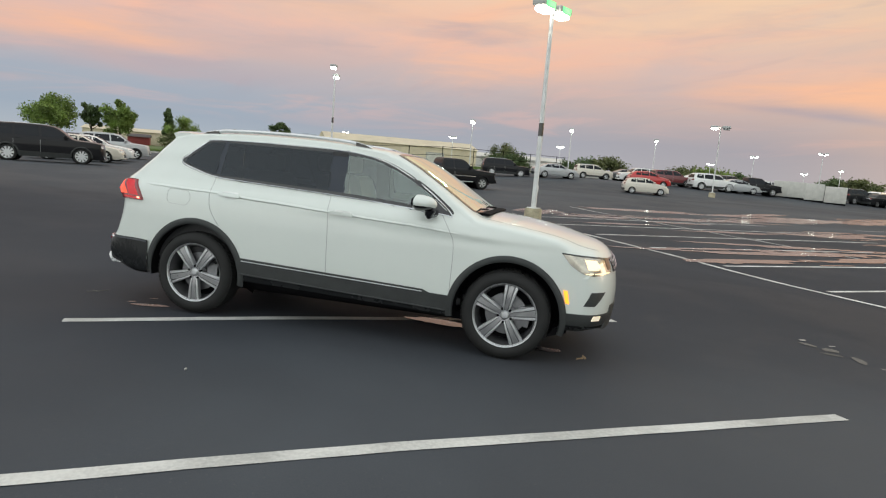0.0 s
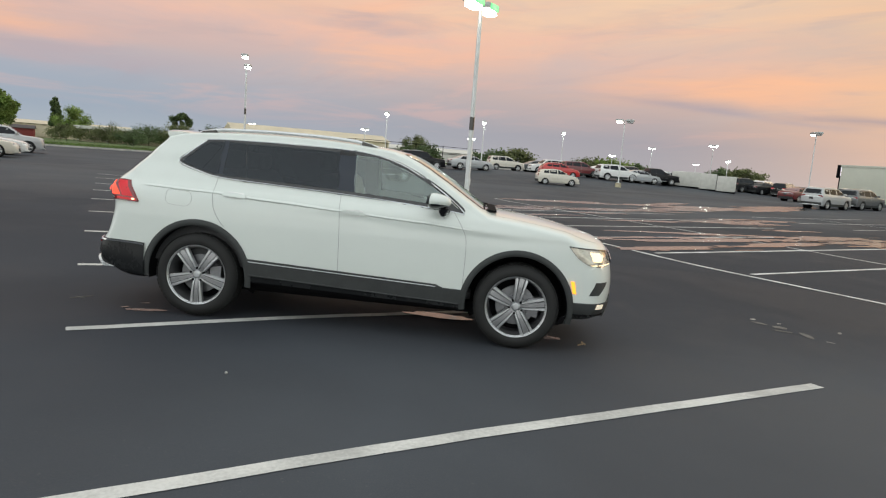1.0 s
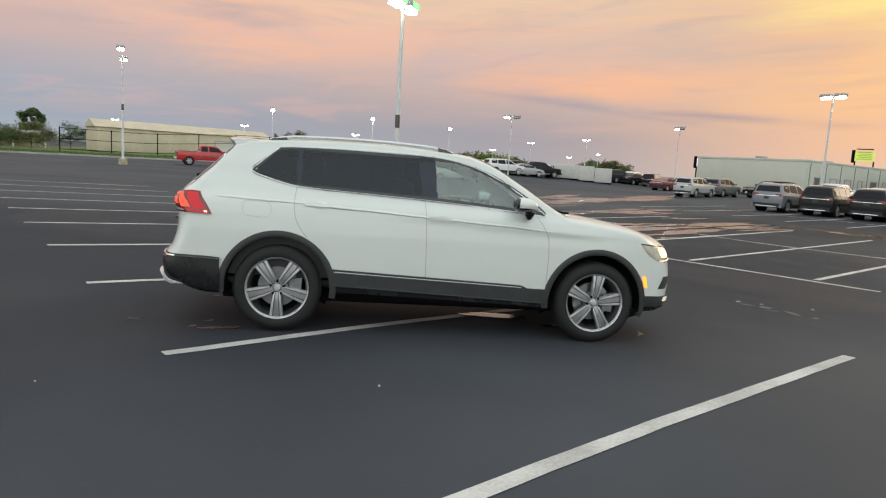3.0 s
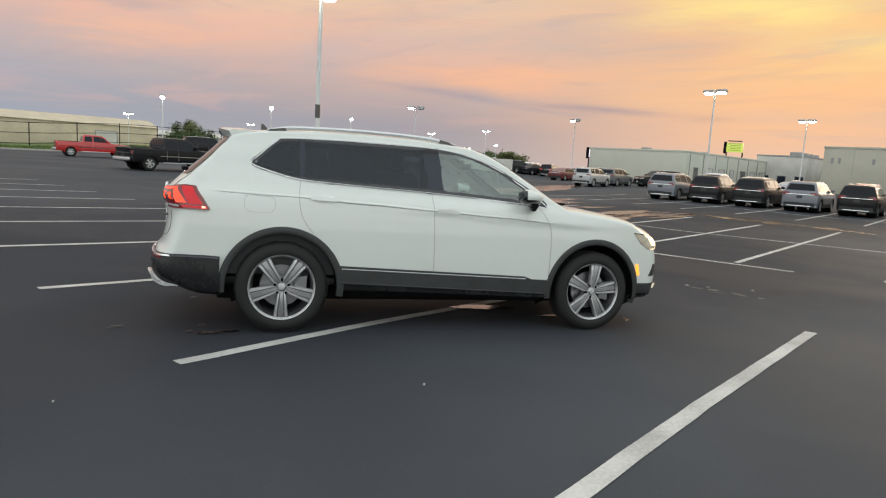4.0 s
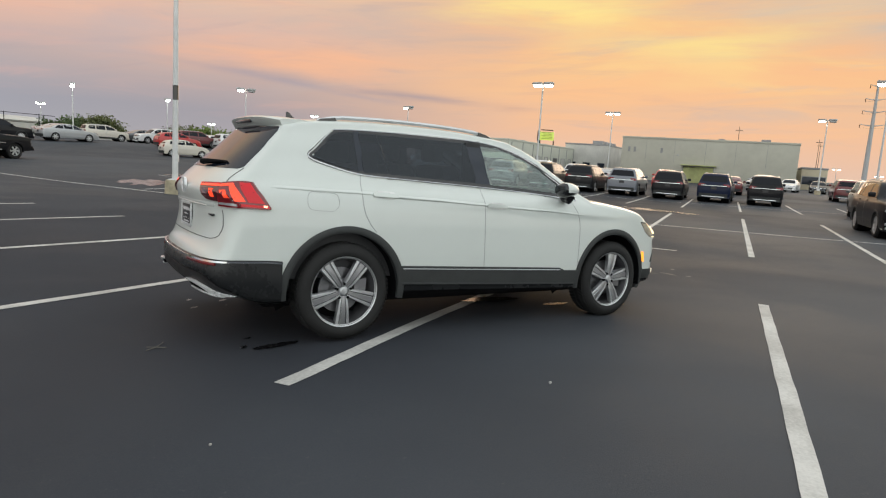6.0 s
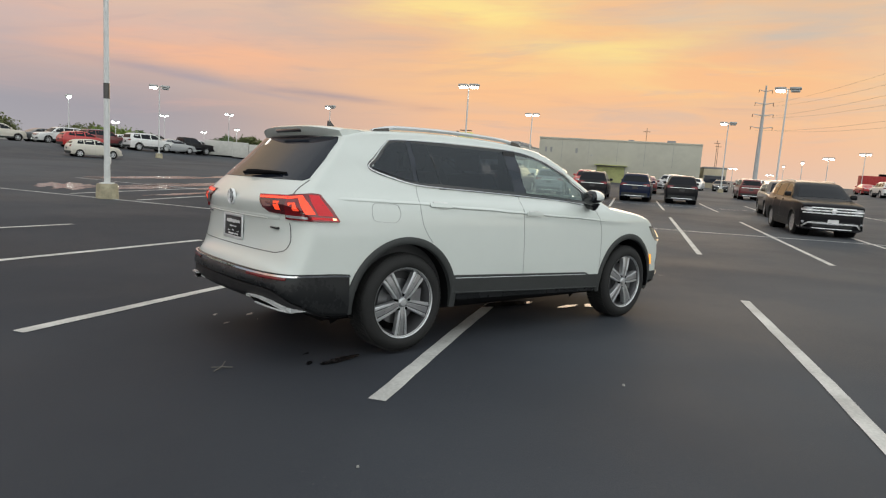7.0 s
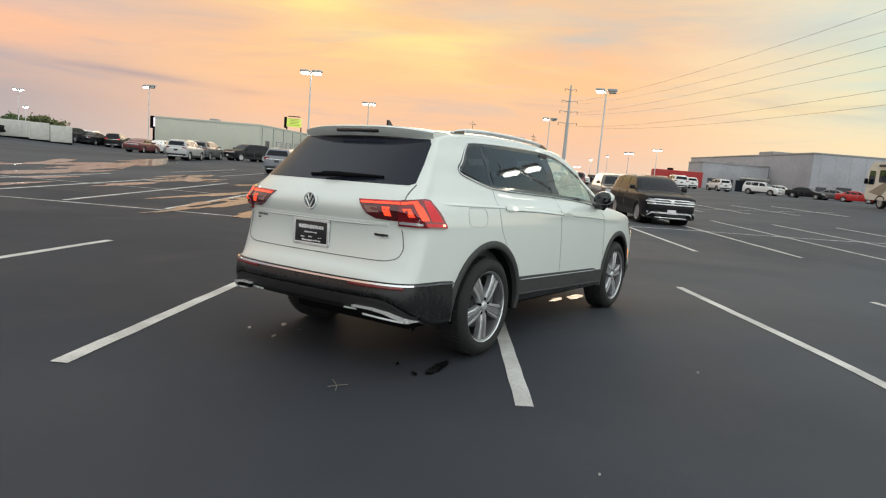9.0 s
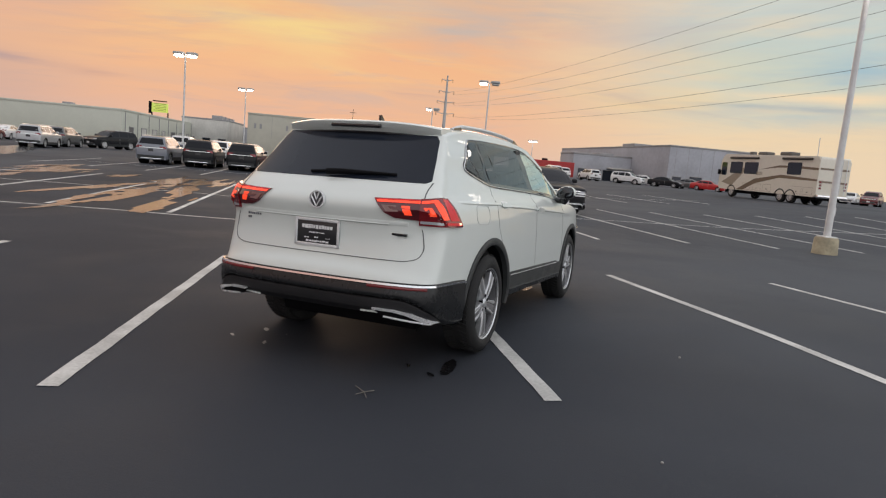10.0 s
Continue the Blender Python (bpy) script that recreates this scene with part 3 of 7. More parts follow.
def filled(poly, size):
    """A flat triangulated polygon, fine enough to be laid on a curved surface."""
    bm = bmesh.new()
    pts = spread([tuple(p) for p in poly], size)
    vs = [bm.verts.new((p.x, p.y, 0)) for p in pts]
    es = [bm.edges.new((vs[k], vs[(k + 1) % len(vs)])) for k in range(len(vs))]
    bmesh.ops.triangle_fill(bm, edges=es, use_beauty=True, use_dissolve=False)
    for _ in range(5):
        long = [e for e in bm.edges if e.calc_length() > size * 1.8 and not e.is_boundary]
        if not long:
            break
        bmesh.ops.subdivide_edges(bm, edges=long, cuts=1)
        bmesh.ops.triangulate(bm, faces=bm.faces[:])
        bmesh.ops.beautify_fill(bm, faces=bm.faces[:], edges=[e for e in bm.edges if not e.is_boundary])
    return bm


def laid(poly, surface, lift=0.004, depth=0.010, size=0.05):
    """A panel over a surface: surface(u, v, h) gives the place of (u, v) at height h above it."""
    bm = filled(poly, size)
    flat = [(v, v.co.x, v.co.y) for v in bm.verts]
    rim = [e for e in bm.edges if e.is_boundary]
    ring = {}
    for e in rim:
        for v in e.verts:
            ring.setdefault(v, None)
    low = {v: bm.verts.new(surface(v.co.x, v.co.y, lift - depth)) for v in ring}
    pairs = [(e.verts[0], e.verts[1]) for e in rim]
    for v, a, b in flat:
        v.co = surface(a, b, lift)
    for a, b in pairs:
        bm.faces.new((a, b, low[b], low[a]))
    return bm


def ribbon(curve, surface, wide, lift=0.003, depth=0.006, closed=False, crown=0.0):
    """A narrow strip along a curve on a surface, square or crowned in section."""
    pts = [Vector(p) for p in curve]
    n = len(pts)
    bm = bmesh.new()
    rows = []
    for k in range(n):
        d = (pts[(k + 1) % n if closed else min(k + 1, n - 1)] - pts[k - 1 if closed else max(k - 1, 0)]).normalized()
        s = Vector((-d.y, d.x)) * wide / 2
        p = pts[k]
        rows.append([bm.verts.new(surface(*(p + s), lift - depth)), bm.verts.new(surface(*(p + s), lift)), bm.verts.new(surface(*p, lift + crown)), bm.verts.new(surface(*(p - s), lift)), bm.verts.new(surface(*(p - s), lift - depth))])
    for k in range(n if closed else n - 1):
        a, b = rows[k], rows[(k + 1) % n]
        for j in range(4):
            bm.faces.new((a[j], a[j + 1], b[j + 1], b[j]))
    if not closed:
        bm.faces.new(rows[0])
        bm.faces.new(rows[-1])
    return bm


def annulus(cx, cz, r0, r1, a0, a1, surface, lift, depth, seg=40):
    bm = bmesh.new()
    rows = []
    for k in range(seg + 1):
        t = radians(a0 + (a1 - a0) * k / seg)
        c, s = math.cos(t), math.sin(t)
        row = []
        for r, h in ((r1, lift - depth), (r1, lift * 0.6), (r1 - 0.012, lift), ((r0 + r1) / 2, lift), (r0 + 0.012, lift), (r0, lift * 0.5), (r0, lift - depth * 4)):
            row.append(bm.verts.new(surface(cx + r * c, cz + r * s, h)))
        rows.append(row)
    for a, b in zip(rows, rows[1:]):
        for j in range(len(a) - 1):
            bm.faces.new((a[j], a[j + 1], b[j + 1], b[j]))
    return bm


def mirrored(bm):
    """The same part for the other side."""
    for v in bm.verts:
        v.co.y = -v.co.y
    return bm


# ---- wheels ----
def make_wheel(r, wide, rim_r, spokes, parent, name="wheel", out=-1, turn=0.0, detail=True):
    """A wheel about y with its outer face to out (-1 or 1). Rim, tyre, spokes and hub are meshes under it."""
    seg = 64 if detail else 24
    h = wide / 2
    bm = lathe(bmesh.new(), [(rim_r - 0.004, out * (h - 0.012)), (rim_r + 0.004, out * (h - 0.004)), (rim_r + 0.006, out * (h - 0.016)), (rim_r - 0.010, out * (h - 0.020))] + ([] if detail else [(rim_r - 0.035, -out * (h - 0.05)), (rim_r - 0.005, -out * (h - 0.01))]), seg)
    wheel = part(name, bm, M["alloy"], parent, "five-spoke silver and grey alloy wheel" if detail else "")
    prof = [(rim_r - 0.006, out * (h - 0.014)), (rim_r + 0.018, out * (h + 0.002)), (rim_r + 0.045, out * (h + 0.008)), (r - 0.035, out * (h - 0.002)), (r - 0.012, out * (h - 0.018)), (r - 0.002, out * (h - 0.045)), (r, 0), (r - 0.002, -out * (h - 0.045)), (r - 0.012, -out * (h - 0.018)), (r - 0.05, -out * h), (rim_r, -out * (h - 0.01))]
    part("tyre", lathe(bmesh.new(), prof, seg), M["rubber"], wheel, "black rubber tyre")
    if detail:
        bm = bmesh.new()
        for k in range(64):
            t = 2 * math.pi * k / 64
            for s in (-1, 1):
                c = Vector((math.cos(t) * (r + 0.001), s * 0.055, math.sin(t) * (r + 0.001)))
                b2 = bmesh.ops.create_cube(bm, size=1)["verts"]
                rot = Matrix.Rotation(-t, 3, "Y") @ Matrix.Rotation(radians(18 * s), 3, "X")
                for v in b2:
                    v.co = c + rot @ Vector((v.co.x * 0.006, v.co.y * 0.075, v.co.z * 0.022))
        part("tread", bm, M["rubber"], wheel, smooth=False)
        disc = lathe(bmesh.new(), [(0.0, -out * 0.01), (0.17, -out * 0.01), (0.17, out * 0.012), (0.09, out * 0.012), (0.085, out * 0.045), (0.0, out * 0.045)], 40)
        part("brake_disc", disc, M["brake"], wheel, "steel brake disc")
        part("brake_caliper", prism(bmesh.new(), [(0.10, -0.07), (0.19, -0.09), (0.20, 0.09), (0.10, 0.07)], -0.05, 0.05), M["brake"], wheel)
        part("barrel", lathe(bmesh.new(), [(rim_r - 0.0095, out * (h - 0.0205)), (rim_r - 0.026, out * (h - 0.06)), (rim_r - 0.035, -out * (h - 0.05)), (rim_r - 0.005, -out * (h - 0.01))], seg), M["alloy_dark"], wheel, "dark grey inner barrel")
        back = lathe(bmesh.new(), [(0.0, -out * 0.06), (rim_r - 0.03, -out * 0.06)], 40)
        part("barrel_back", back, M["dark"], wheel)
    face = out * (h - 0.018)
    if detail:
        for k in range(5):
            a = radians(turn + 72 * k)
            rot = Matrix.Rotation(-a, 4, "Y")
            # a spoke: broad, with a dark centre pocket between two bright ridges, wider at the rim
            stations = [(0.036, 0.028, -0.010), (0.08, 0.036, -0.003), (0.14, 0.044, 0.0), (0.20, 0.051, -0.003), (rim_r - 0.008, 0.059, -0.008)]
            bm = bmesh.new()
            rows = []
            for rr, hw, dz in stations:
                yv = face + out * dz
                across = ((-1.0, 0.045), (-1.0, 0.006), (-0.88, 0.0), (-0.60, 0.0), (-0.53, 0.008), (-0.40, 0.008), (-0.33, 0.002), (0.33, 0.002), (0.40, 0.008), (0.53, 0.008), (0.60, 0.0), (0.88, 0.0), (1.0, 0.006), (1.0, 0.045))
                rows.append([bm.verts.new((rr, yv - out * deep, hw * u)) for u, deep in across])
            for ra, rb in zip(rows, rows[1:]):
                for j in range(13):
                    bm.faces.new((ra[j], ra[j + 1], rb[j + 1], rb[j]))
            bm.faces.new(rows[0])
            bm.faces.new(rows[-1])
            bmesh.ops.transform(bm, matrix=rot, verts=bm.verts[:])
            sp = part("spoke", bm, M["alloy"], wheel)
            sp.data.materials.append(M["alloy_dark"])
            sp.data.materials.append(M["alloy_mid"])
            for f in sp.data.polygons:
                if f.index < 52:
                    f.material_index = 1 if f.index % 13 in (4, 8) else 2 if f.index % 13 == 6 else 0
            t = a + radians(36)
            nut = lathe(bmesh.new(), [(0.0, face - out * 0.004), (0.011, face - out * 0.004), (0.012, face - out * 0.03)], 8, centre=(0.056 * math.cos(t), 0, 0.056 * math.sin(t)))
            part("wheel_bolt", nut, M["dark"], wheel)
        hub = lathe(bmesh.new(), [(0.0, face + out * 0.002), (0.024, face + out * 0.001), (0.029, face - out * 0.004), (0.040, face - out * 0.016), (0.046, face - out * 0.05)], 32)
        part("hub_cap", hub, M["alloy"], wheel, "silver hub cap with a round emblem")
    else:
        bm = bmesh.new()
        for k in range(spokes):
            t = 2 * math.pi * k / spokes + turn
            c, s = math.cos(t), math.sin(t)
            q = [(0.02, -0.03), (rim_r, -0.045), (rim_r, 0.045), (0.02, 0.03)]
            prism(bm, [(u * c - w * s, u * s + w * c) for u, w in q], face - out * 0.02, face)
        lathe(bm, [(0.0, face + out * 0.004), (0.06, face + out * 0.002), (0.07, face - out * 0.02)], 12)
        part("spokes", bm, M["alloy"], wheel)
        # near-black disc added in place of the shade behind the spokes
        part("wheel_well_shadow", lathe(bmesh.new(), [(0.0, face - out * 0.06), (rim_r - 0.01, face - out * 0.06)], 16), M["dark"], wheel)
    return wheel


# ---- the white car ----
HALF = 1.3945
HUB = 0.357
up_line = [(2.02, 0.27), (2.20, 0.285), (2.265, 0.36), (2.285, 0.50), (2.285, 0.62), (2.265, 0.75), (2.225, 0.87), (2.14, 0.955), (1.95, 1.015), (1.65, 1.075), (1.35, 1.115), (1.10, 1.145), (0.95, 1.225), (0.70, 1.385), (0.45, 1.525), (0.28, 1.588), (0.02, 1.622), (-0.40, 1.648), (-0.90, 1.650), (-1.35, 1.632), (-1.67, 1.604), (-1.835, 1.580)]
back_line = [(-1.862, 1.548), (-2.030, 1.378), (-2.215, 1.205), (-2.285, 1.135), (-2.335, 1.075), (-2.345, 1.02), (-2.325, 0.93), (-2.322, 0.82), (-2.345, 0.70), (-2.385, 0.635), (-2.405, 0.56), (-2.400, 0.49), (-2.375, 0.44), (-2.28, 0.405), (-1.98, 0.36)]
side_of_z = table([(0.20, 0.835), (0.30, 0.872), (0.45, 0.889), (0.62, 0.893), (0.80, 0.890), (0.96, 0.884), (1.05, 0.872), (1.16, 0.806), (1.35, 0.728), (1.55, 0.640), (1.66, 0.575)])


waist = table([(-2.0, 1.105), (-1.33, 1.092), (-0.75, 1.062), (-0.18, 1.034), (0.45, 1.005), (1.15, 0.966), (1.9, 0.93)])


def hero_width(x, z):
    w = side_of_z(z)
    # the pressed waist line: a slow swell from above, a quick fall under it
    dz_ = z - waist(x)
    if -0.035 < dz_ < 0.10:
        edge = smoothstep(-2.1, -1.9, x) * smoothstep(1.5, 1.0, x)
        w += 0.011 * edge * ((1 + dz_ / 0.035) if dz_ < 0 else (1 - dz_ / 0.10))
    if x > 1.25:
        w -= 0.115 * ((x - 1.25) / 1.0) ** 2.1
    if x < -1.25:
        w -= 0.082 * ((-x - 1.25) / 1.0) ** 2
    if x > 0.55 and z > 1.0:
        w -= 0.05 * (z - 1.0)
    return w


def hero_radius(x, z):
    if x < -1.6:
        t = smoothstep(1.24, 0.98, z)
        tail = 0.105 + 0.05 * smoothstep(1.5, 1.2, z) + 0.10 * t - 0.05 * smoothstep(0.95, 0.7, z)
        reach = smoothstep(-1.65, -2.0, x) if z > 1.0 else smoothstep(-1.9, -2.28, x)
        return 0.055 + (tail - 0.055) * reach
    if x > 1.1:
        flank = 0.085 + 0.16 * smoothstep(1.75, 2.1, x)
        if z < 0.97:
            nose = smoothstep(1.85, 2.2, x) if z < 0.4 else 1.0
            return 0.04 + (0.34 - 0.04) * nose if z < 0.4 else 0.34 - 0.095 * smoothstep(0.86, 0.97, z)
        return flank
    if z < 0.3:
        return 0.03
    if x > 0.25:
        return 0.075
    return 0.055


def hero_power(x, z):
    if x < -1.75:
        return 2.6
    if x > 2.0 and z < 0.97:
        return 2.3
    if z < 0.3:
        return 8.0
    return 2.5 if x > 1.1 else 2.9


def hero_side(x, z, h=0.0):
    return Vector((x, -(hero_width(x, z) + h), z))


DLO = [(-1.655, 1.325), (-1.60, 1.395), (-1.47, 1.515), (-1.40, 1.540), (-1.10, 1.553), (-0.55, 1.562), (-0.15, 1.552), (0.05, 1.532), (0.25, 1.490), (0.45, 1.405), (0.65, 1.290), (0.80, 1.185), (0.885, 1.105), (0.80, 1.112), (0.40, 1.142), (-0.10, 1.170), (-0.60, 1.190), (-1.00, 1.205), (-1.28, 1.222), (-1.48, 1.265)]
FRONT_GLASS = [(-0.085, 1.178), (-0.105, 1.530), (0.05, 1.516), (0.24, 1.474), (0.44, 1.390), (0.64, 1.274), (0.70, 1.230), (0.70, 1.130), (0.40, 1.152)]
REAR_GLASS = [(-1.245, 1.232), (-1.245, 1.532), (-0.90, 1.543), (-0.55, 1.546), (-0.255, 1.543), (-0.205, 1.186), (-0.60, 1.200), (-1.0, 1.217)]
QUARTER = [(-1.630, 1.325), (-1.58, 1.390), (-1.46, 1.502), (-1.40, 1.524), (-1.285, 1.530), (-1.285, 1.236), (-1.47, 1.279)]


REAR_HOLE = [(-0.74 + (x + 0.74) * 1.03, 1.365 + (z - 1.365) * 1.04) for x, z in REAR_GLASS]
QUARTER_HOLE = [(-1.43 + (x + 1.43) * 1.04, 1.38 + (z - 1.38) * 1.04) for x, z in QUARTER]
FRONT_HOLE = [(0.25 + (x - 0.25) * 1.02, 1.33 + (z - 1.33) * 1.03) for x, z in FRONT_GLASS]


def inside(poly, x, y):
    hit = False
    n = len(poly)
    for k in range(n):
        (x0, y0), (x1, y1) = poly[k], poly[k - 1]
        if (y0 > y) != (y1 > y) and x < (x1 - x0) * (y - y0) / (y1 - y0) + x0:
            hit = not hit
    return hit


WS_BASE, WS_TOP = (1.06, 1.158), (0.315, 1.578)


def hero_drop(c):
    if abs(c.y) > 0.35:
        for wx in (-HALF, HALF):
            if (c.x - wx) ** 2 + (c.z - HUB) ** 2 < 0.468 ** 2:
                return True
    if abs(c.y) > 0.5 and any(inside(hole, c.x, c.z) for hole in (FRONT_HOLE, REAR_HOLE, QUARTER_HOLE)):
        return True
    if 0.37 < c.x < 1.01 and abs(c.y) < 0.60 and c.z > 1.17:
        # the windscreen opening
        s = (c.x - WS_TOP[0]) / (WS_BASE[0] - WS_TOP[0])
        line = WS_TOP[1] + s * (WS_BASE[1] - WS_TOP[1])
        return c.z > line - 0.035 and abs(c.y) < 0.555 + 0.09 * s
    return False


def body_floor(x):
    return 0.41 if x < -1.5 else 0.34 if x < 1.7 else 0.33


CAR = near_frame(pose(-0.022, -0.012, 0.004, 0, 0, -31.3))
hero = thing("car", "white family SUV with black lower cladding and lit tail lamps", "car", m=CAR)
CAST_LINE = catmull([(1.9, 0.04), (2.17, 0.06), (2.235, 0.20), (2.268, 0.36)] + up_line[3:], 5) + catmull(back_line[:11] + [(-2.405, 0.47), (-2.395, 0.34), (-2.37, 0.18), (-2.30, 0.06), (-1.9, 0.04)], 5) + [Vector((-1.0, 0.04)), Vector((0.0, 0.04)), Vector((1.0, 0.04))]
whole = inflate(CAST_LINE, hero_width, hero_radius, hero_power, 0.72, (-1.45, 1.45))
TREE = BVHTree.FromBMesh(whole)
whole.free()
body = part("body", inflate(CAST_LINE, hero_width, hero_radius, hero_power, 0.72, (-1.45, 1.45), drop=lambda c: hero_drop(c) or c.z < body_floor(c.x)), M["paint_white"], hero, "glossy white painted bodywork")
body.data.materials.append(M["dark"])
for f in body.data.polygons:
    if f.center.z < 0.36:
        f.material_index = 1


def rear_at(y, z, h=0.0):
    """A place on the tail, from across and height."""
    hit = TREE.ray_cast(Vector((-4, y, z)), Vector((1, 0, 0)))
    p = hit[0] if hit[0] else Vector((-1.9, y, z))
    return Vector((p.x - h, y, z))


def front_at(y, z, h=0.0):
    hit = TREE.ray_cast(Vector((4, y, z)), Vector((-1, 0, 0)))
    p = hit[0] if hit[0] else Vector((2.0, y, z))
    return Vector((p.x + h, y, z))


def top_at(x, y, h=0.0):
    hit = TREE.ray_cast(Vector((x, y, 3)), Vector((0, 0, -1)))
    p = hit[0] if hit[0] else Vector((x, y, 1.1))
    return Vector((x, y, p.z + h))


def corner_at(a, z, h=0.0):
    """A place on the rear corner: a is the bearing in degrees round a pin inside the corner, 0 to the rear, 90 to the side."""
    pin = Vector((-1.85, -0.55, z))
    d = Vector((-math.cos(radians(a)), -math.sin(radians(a)), 0))
    hit = TREE.ray_cast(pin + d * 2, -d)
    p = hit[0] if hit[0] else pin + d * 0.4
    return p + d * h


def nose_at(a, z, h=0.0):
    """A place on the front corner, by bearing round a pin: 0 ahead, 90 to the side."""
    pin = Vector((1.55, -0.40, z))
    d = Vector((math.cos(radians(a)), -math.sin(radians(a)), 0))
    hit = TREE.ray_cast(pin + d * 2, -d)
    p = hit[0] if hit[0] else pin + d * 0.5
    return p + d * h


def both_sides(name, make, mat, parent, label="", **k):
    a = part(name, make(), mat, parent, label, **k)
    part(name, mirrored(make()), mat, parent, label, **k)
    return a


# glass and its trim
def glass_side(x, z, h=0.0):
    """The side windows' own even curve, from the waist up to the roof edge."""
    lo_, hi_ = hero_width(x, 1.19), hero_width(x, 1.545)
    u = (z - 1.19) / 0.355
    return Vector((x, -(lo_ + (hi_ - lo_) * u + 0.020 * u * (1 - u) + h), z))


both_sides("front_window", lambda: laid(FRONT_GLASS, glass_side, 0.000, 0.004), M["glass"], hero, "clear front door glass")
both_sides("rear_window", lambda: laid(REAR_GLASS, glass_side, 0.002, 0.004), M["privacy"], hero, "dark privacy glass of the rear door")
both_sides("quarter_window", lambda: laid(QUARTER, glass_side, 0.002, 0.004), M["privacy"], hero, "dark rear quarter glass")
dlo_curve = [tuple(p) for p in catmull(DLO, 4, closed=True)]
both_sides("window_trim", lambda: ribbon(dlo_curve, hero_side, 0.009, 0.007, 0.012, closed=True, crown=0.002), coloured("dim_window_trim", (0.56, 0.57, 0.58), 0.20, 1.0, vary=0.03), hero, "thin chrome window surround")
both_sides("door_pillar", lambda: ribbon(spread([(-0.148, 1.172), (-0.165, 1.36), (-0.182, 1.553)], 0.03, False), hero_side, 0.150, 0.004, 0.03), M["tint"], hero, "gloss black door pillar")
both_sides("rear_pillar", lambda: ribbon(spread([(-1.265, 1.222), (-1.265, 1.54)], 0.03, False), hero_side, 0.050, 0.0045, 0.010), M["tint"], hero)
both_sides("glass_divider", lambda: ribbon(spread([(-1.02, 1.21), (-1.09, 1.54)], 0.03, False), hero_side, 0.009, 0.0055, 0.010), M["gloss_black"], hero)
both_sides("window_seal", lambda: ribbon([tuple(p) for p in catmull([(x * 0.992 - 0.003, 1.36 + (z - 1.36) * 0.93) for x, z in DLO], 4, closed=True)], hero_side, 0.034, 0.0045, 0.02, closed=True), M["gloss_black"], hero, "black rubber window seal")
both_sides("mirror_sail", lambda: laid([(0.70, 1.235), (0.70, 1.128), (0.86, 1.115)], hero_side, 0.004, 0.01), M["gloss_black"], hero)

# cladding, arches and sills
def well(wx):
    bm = lathe(bmesh.new(), [(0.434, -0.862), (0.434, -0.50), (0.0, -0.50)], 40, centre=(wx, 0, HUB))
    bmesh.ops.delete(bm, geom=[f for f in bm.faces if f.calc_center_median().z < 0.26], context="FACES")
    return bm


for wx, lab in ((-HALF, "rear"), (HALF, "front")):
    both_sides("arch_trim", lambda: annulus(wx, HUB, 0.436, 0.489, -14 if wx > 0 else -8, 188 if wx > 0 else 186, hero_side, 0.014, 0.012), M["black_plastic"], hero, "black plastic wheel arch trim")
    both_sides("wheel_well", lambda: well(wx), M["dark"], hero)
SILL = [(-0.965, 0.530), (-0.95, 0.545), (0.70, 0.490), (0.76, 0.466), (0.935, 0.462), (0.93, 0.345), (0.90, 0.333), (-0.90, 0.398), (-0.955, 0.408)]
both_sides("sill_cladding", lambda: laid(SILL, hero_side, 0.016, 0.022), M["black_plastic"], hero, "black plastic sill cladding")
both_sides("sill_lower", lambda: laid([(-0.955, 0.406), (-0.90, 0.396), (0.90, 0.331), (0.92, 0.300), (-0.93, 0.350)], hero_side, 0.006, 0.016), M["bumper_black"], hero, "darker lower edge of the sill")
both_sides("sill_ridge", lambda: ribbon([(-0.93, 0.408), (0.0, 0.372), (0.90, 0.339)], hero_side, 0.012, 0.018, 0.010, crown=0.004), M["black_plastic"], hero)
both_sides("sill_trim", lambda: ribbon([(-0.93, 0.523), (-0.1, 0.497), (0.70, 0.472)], hero_side, 0.006, 0.018, 0.008, crown=0.002), M["satin"], hero, "thin chrome strip along the sill")
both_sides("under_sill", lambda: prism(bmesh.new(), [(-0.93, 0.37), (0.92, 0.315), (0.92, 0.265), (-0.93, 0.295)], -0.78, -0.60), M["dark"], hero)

# rear bumper, dark below with a bright line and two bright exhaust trims


def rear_wrap(bm_rows, lift):
    bm = bmesh.new()
    rows = [[bm.verts.new(p) for p in row] for row in bm_rows]
    for a, b in zip(rows, rows[1:]):
        for j in range(len(a) - 1):
            bm.faces.new((a[j], a[j + 1], b[j + 1], b[j]))
    return bm


def wrap_path(h, z_of, lift, y_in=0.0):
    """Along the tail from the middle round the corner to the wheel arch."""
    pts = []
    for k in range(9):
        y = -0.55 * k / 9
        z = z_of(y, 0)
        pts.append(rear_at(y, z, lift))
    for k in range(0, 22):
        a = 86.5 * k / 21
        pts.append(corner_at(a, z_of(-0.55 - 0.3 * math.sin(radians(a)), a), lift))
    return pts


def bumper_skin(bands, sweep):
    """The bumper's outer skin; sweep(f, s) carries its parting line down round the corner."""
    rows = []
    for f, lift in bands:
        def height(y, a):
            g = sweep(f, smoothstep(8, 52, a))
            return (1 - g) * (0.598 - 0.012 * smoothstep(60, 110, a)) + g * (0.395 - 0.105 * smoothstep(5, 70, a))
        rows.append(wrap_path(0, height, lift))
    return rear_wrap(rows, 0)


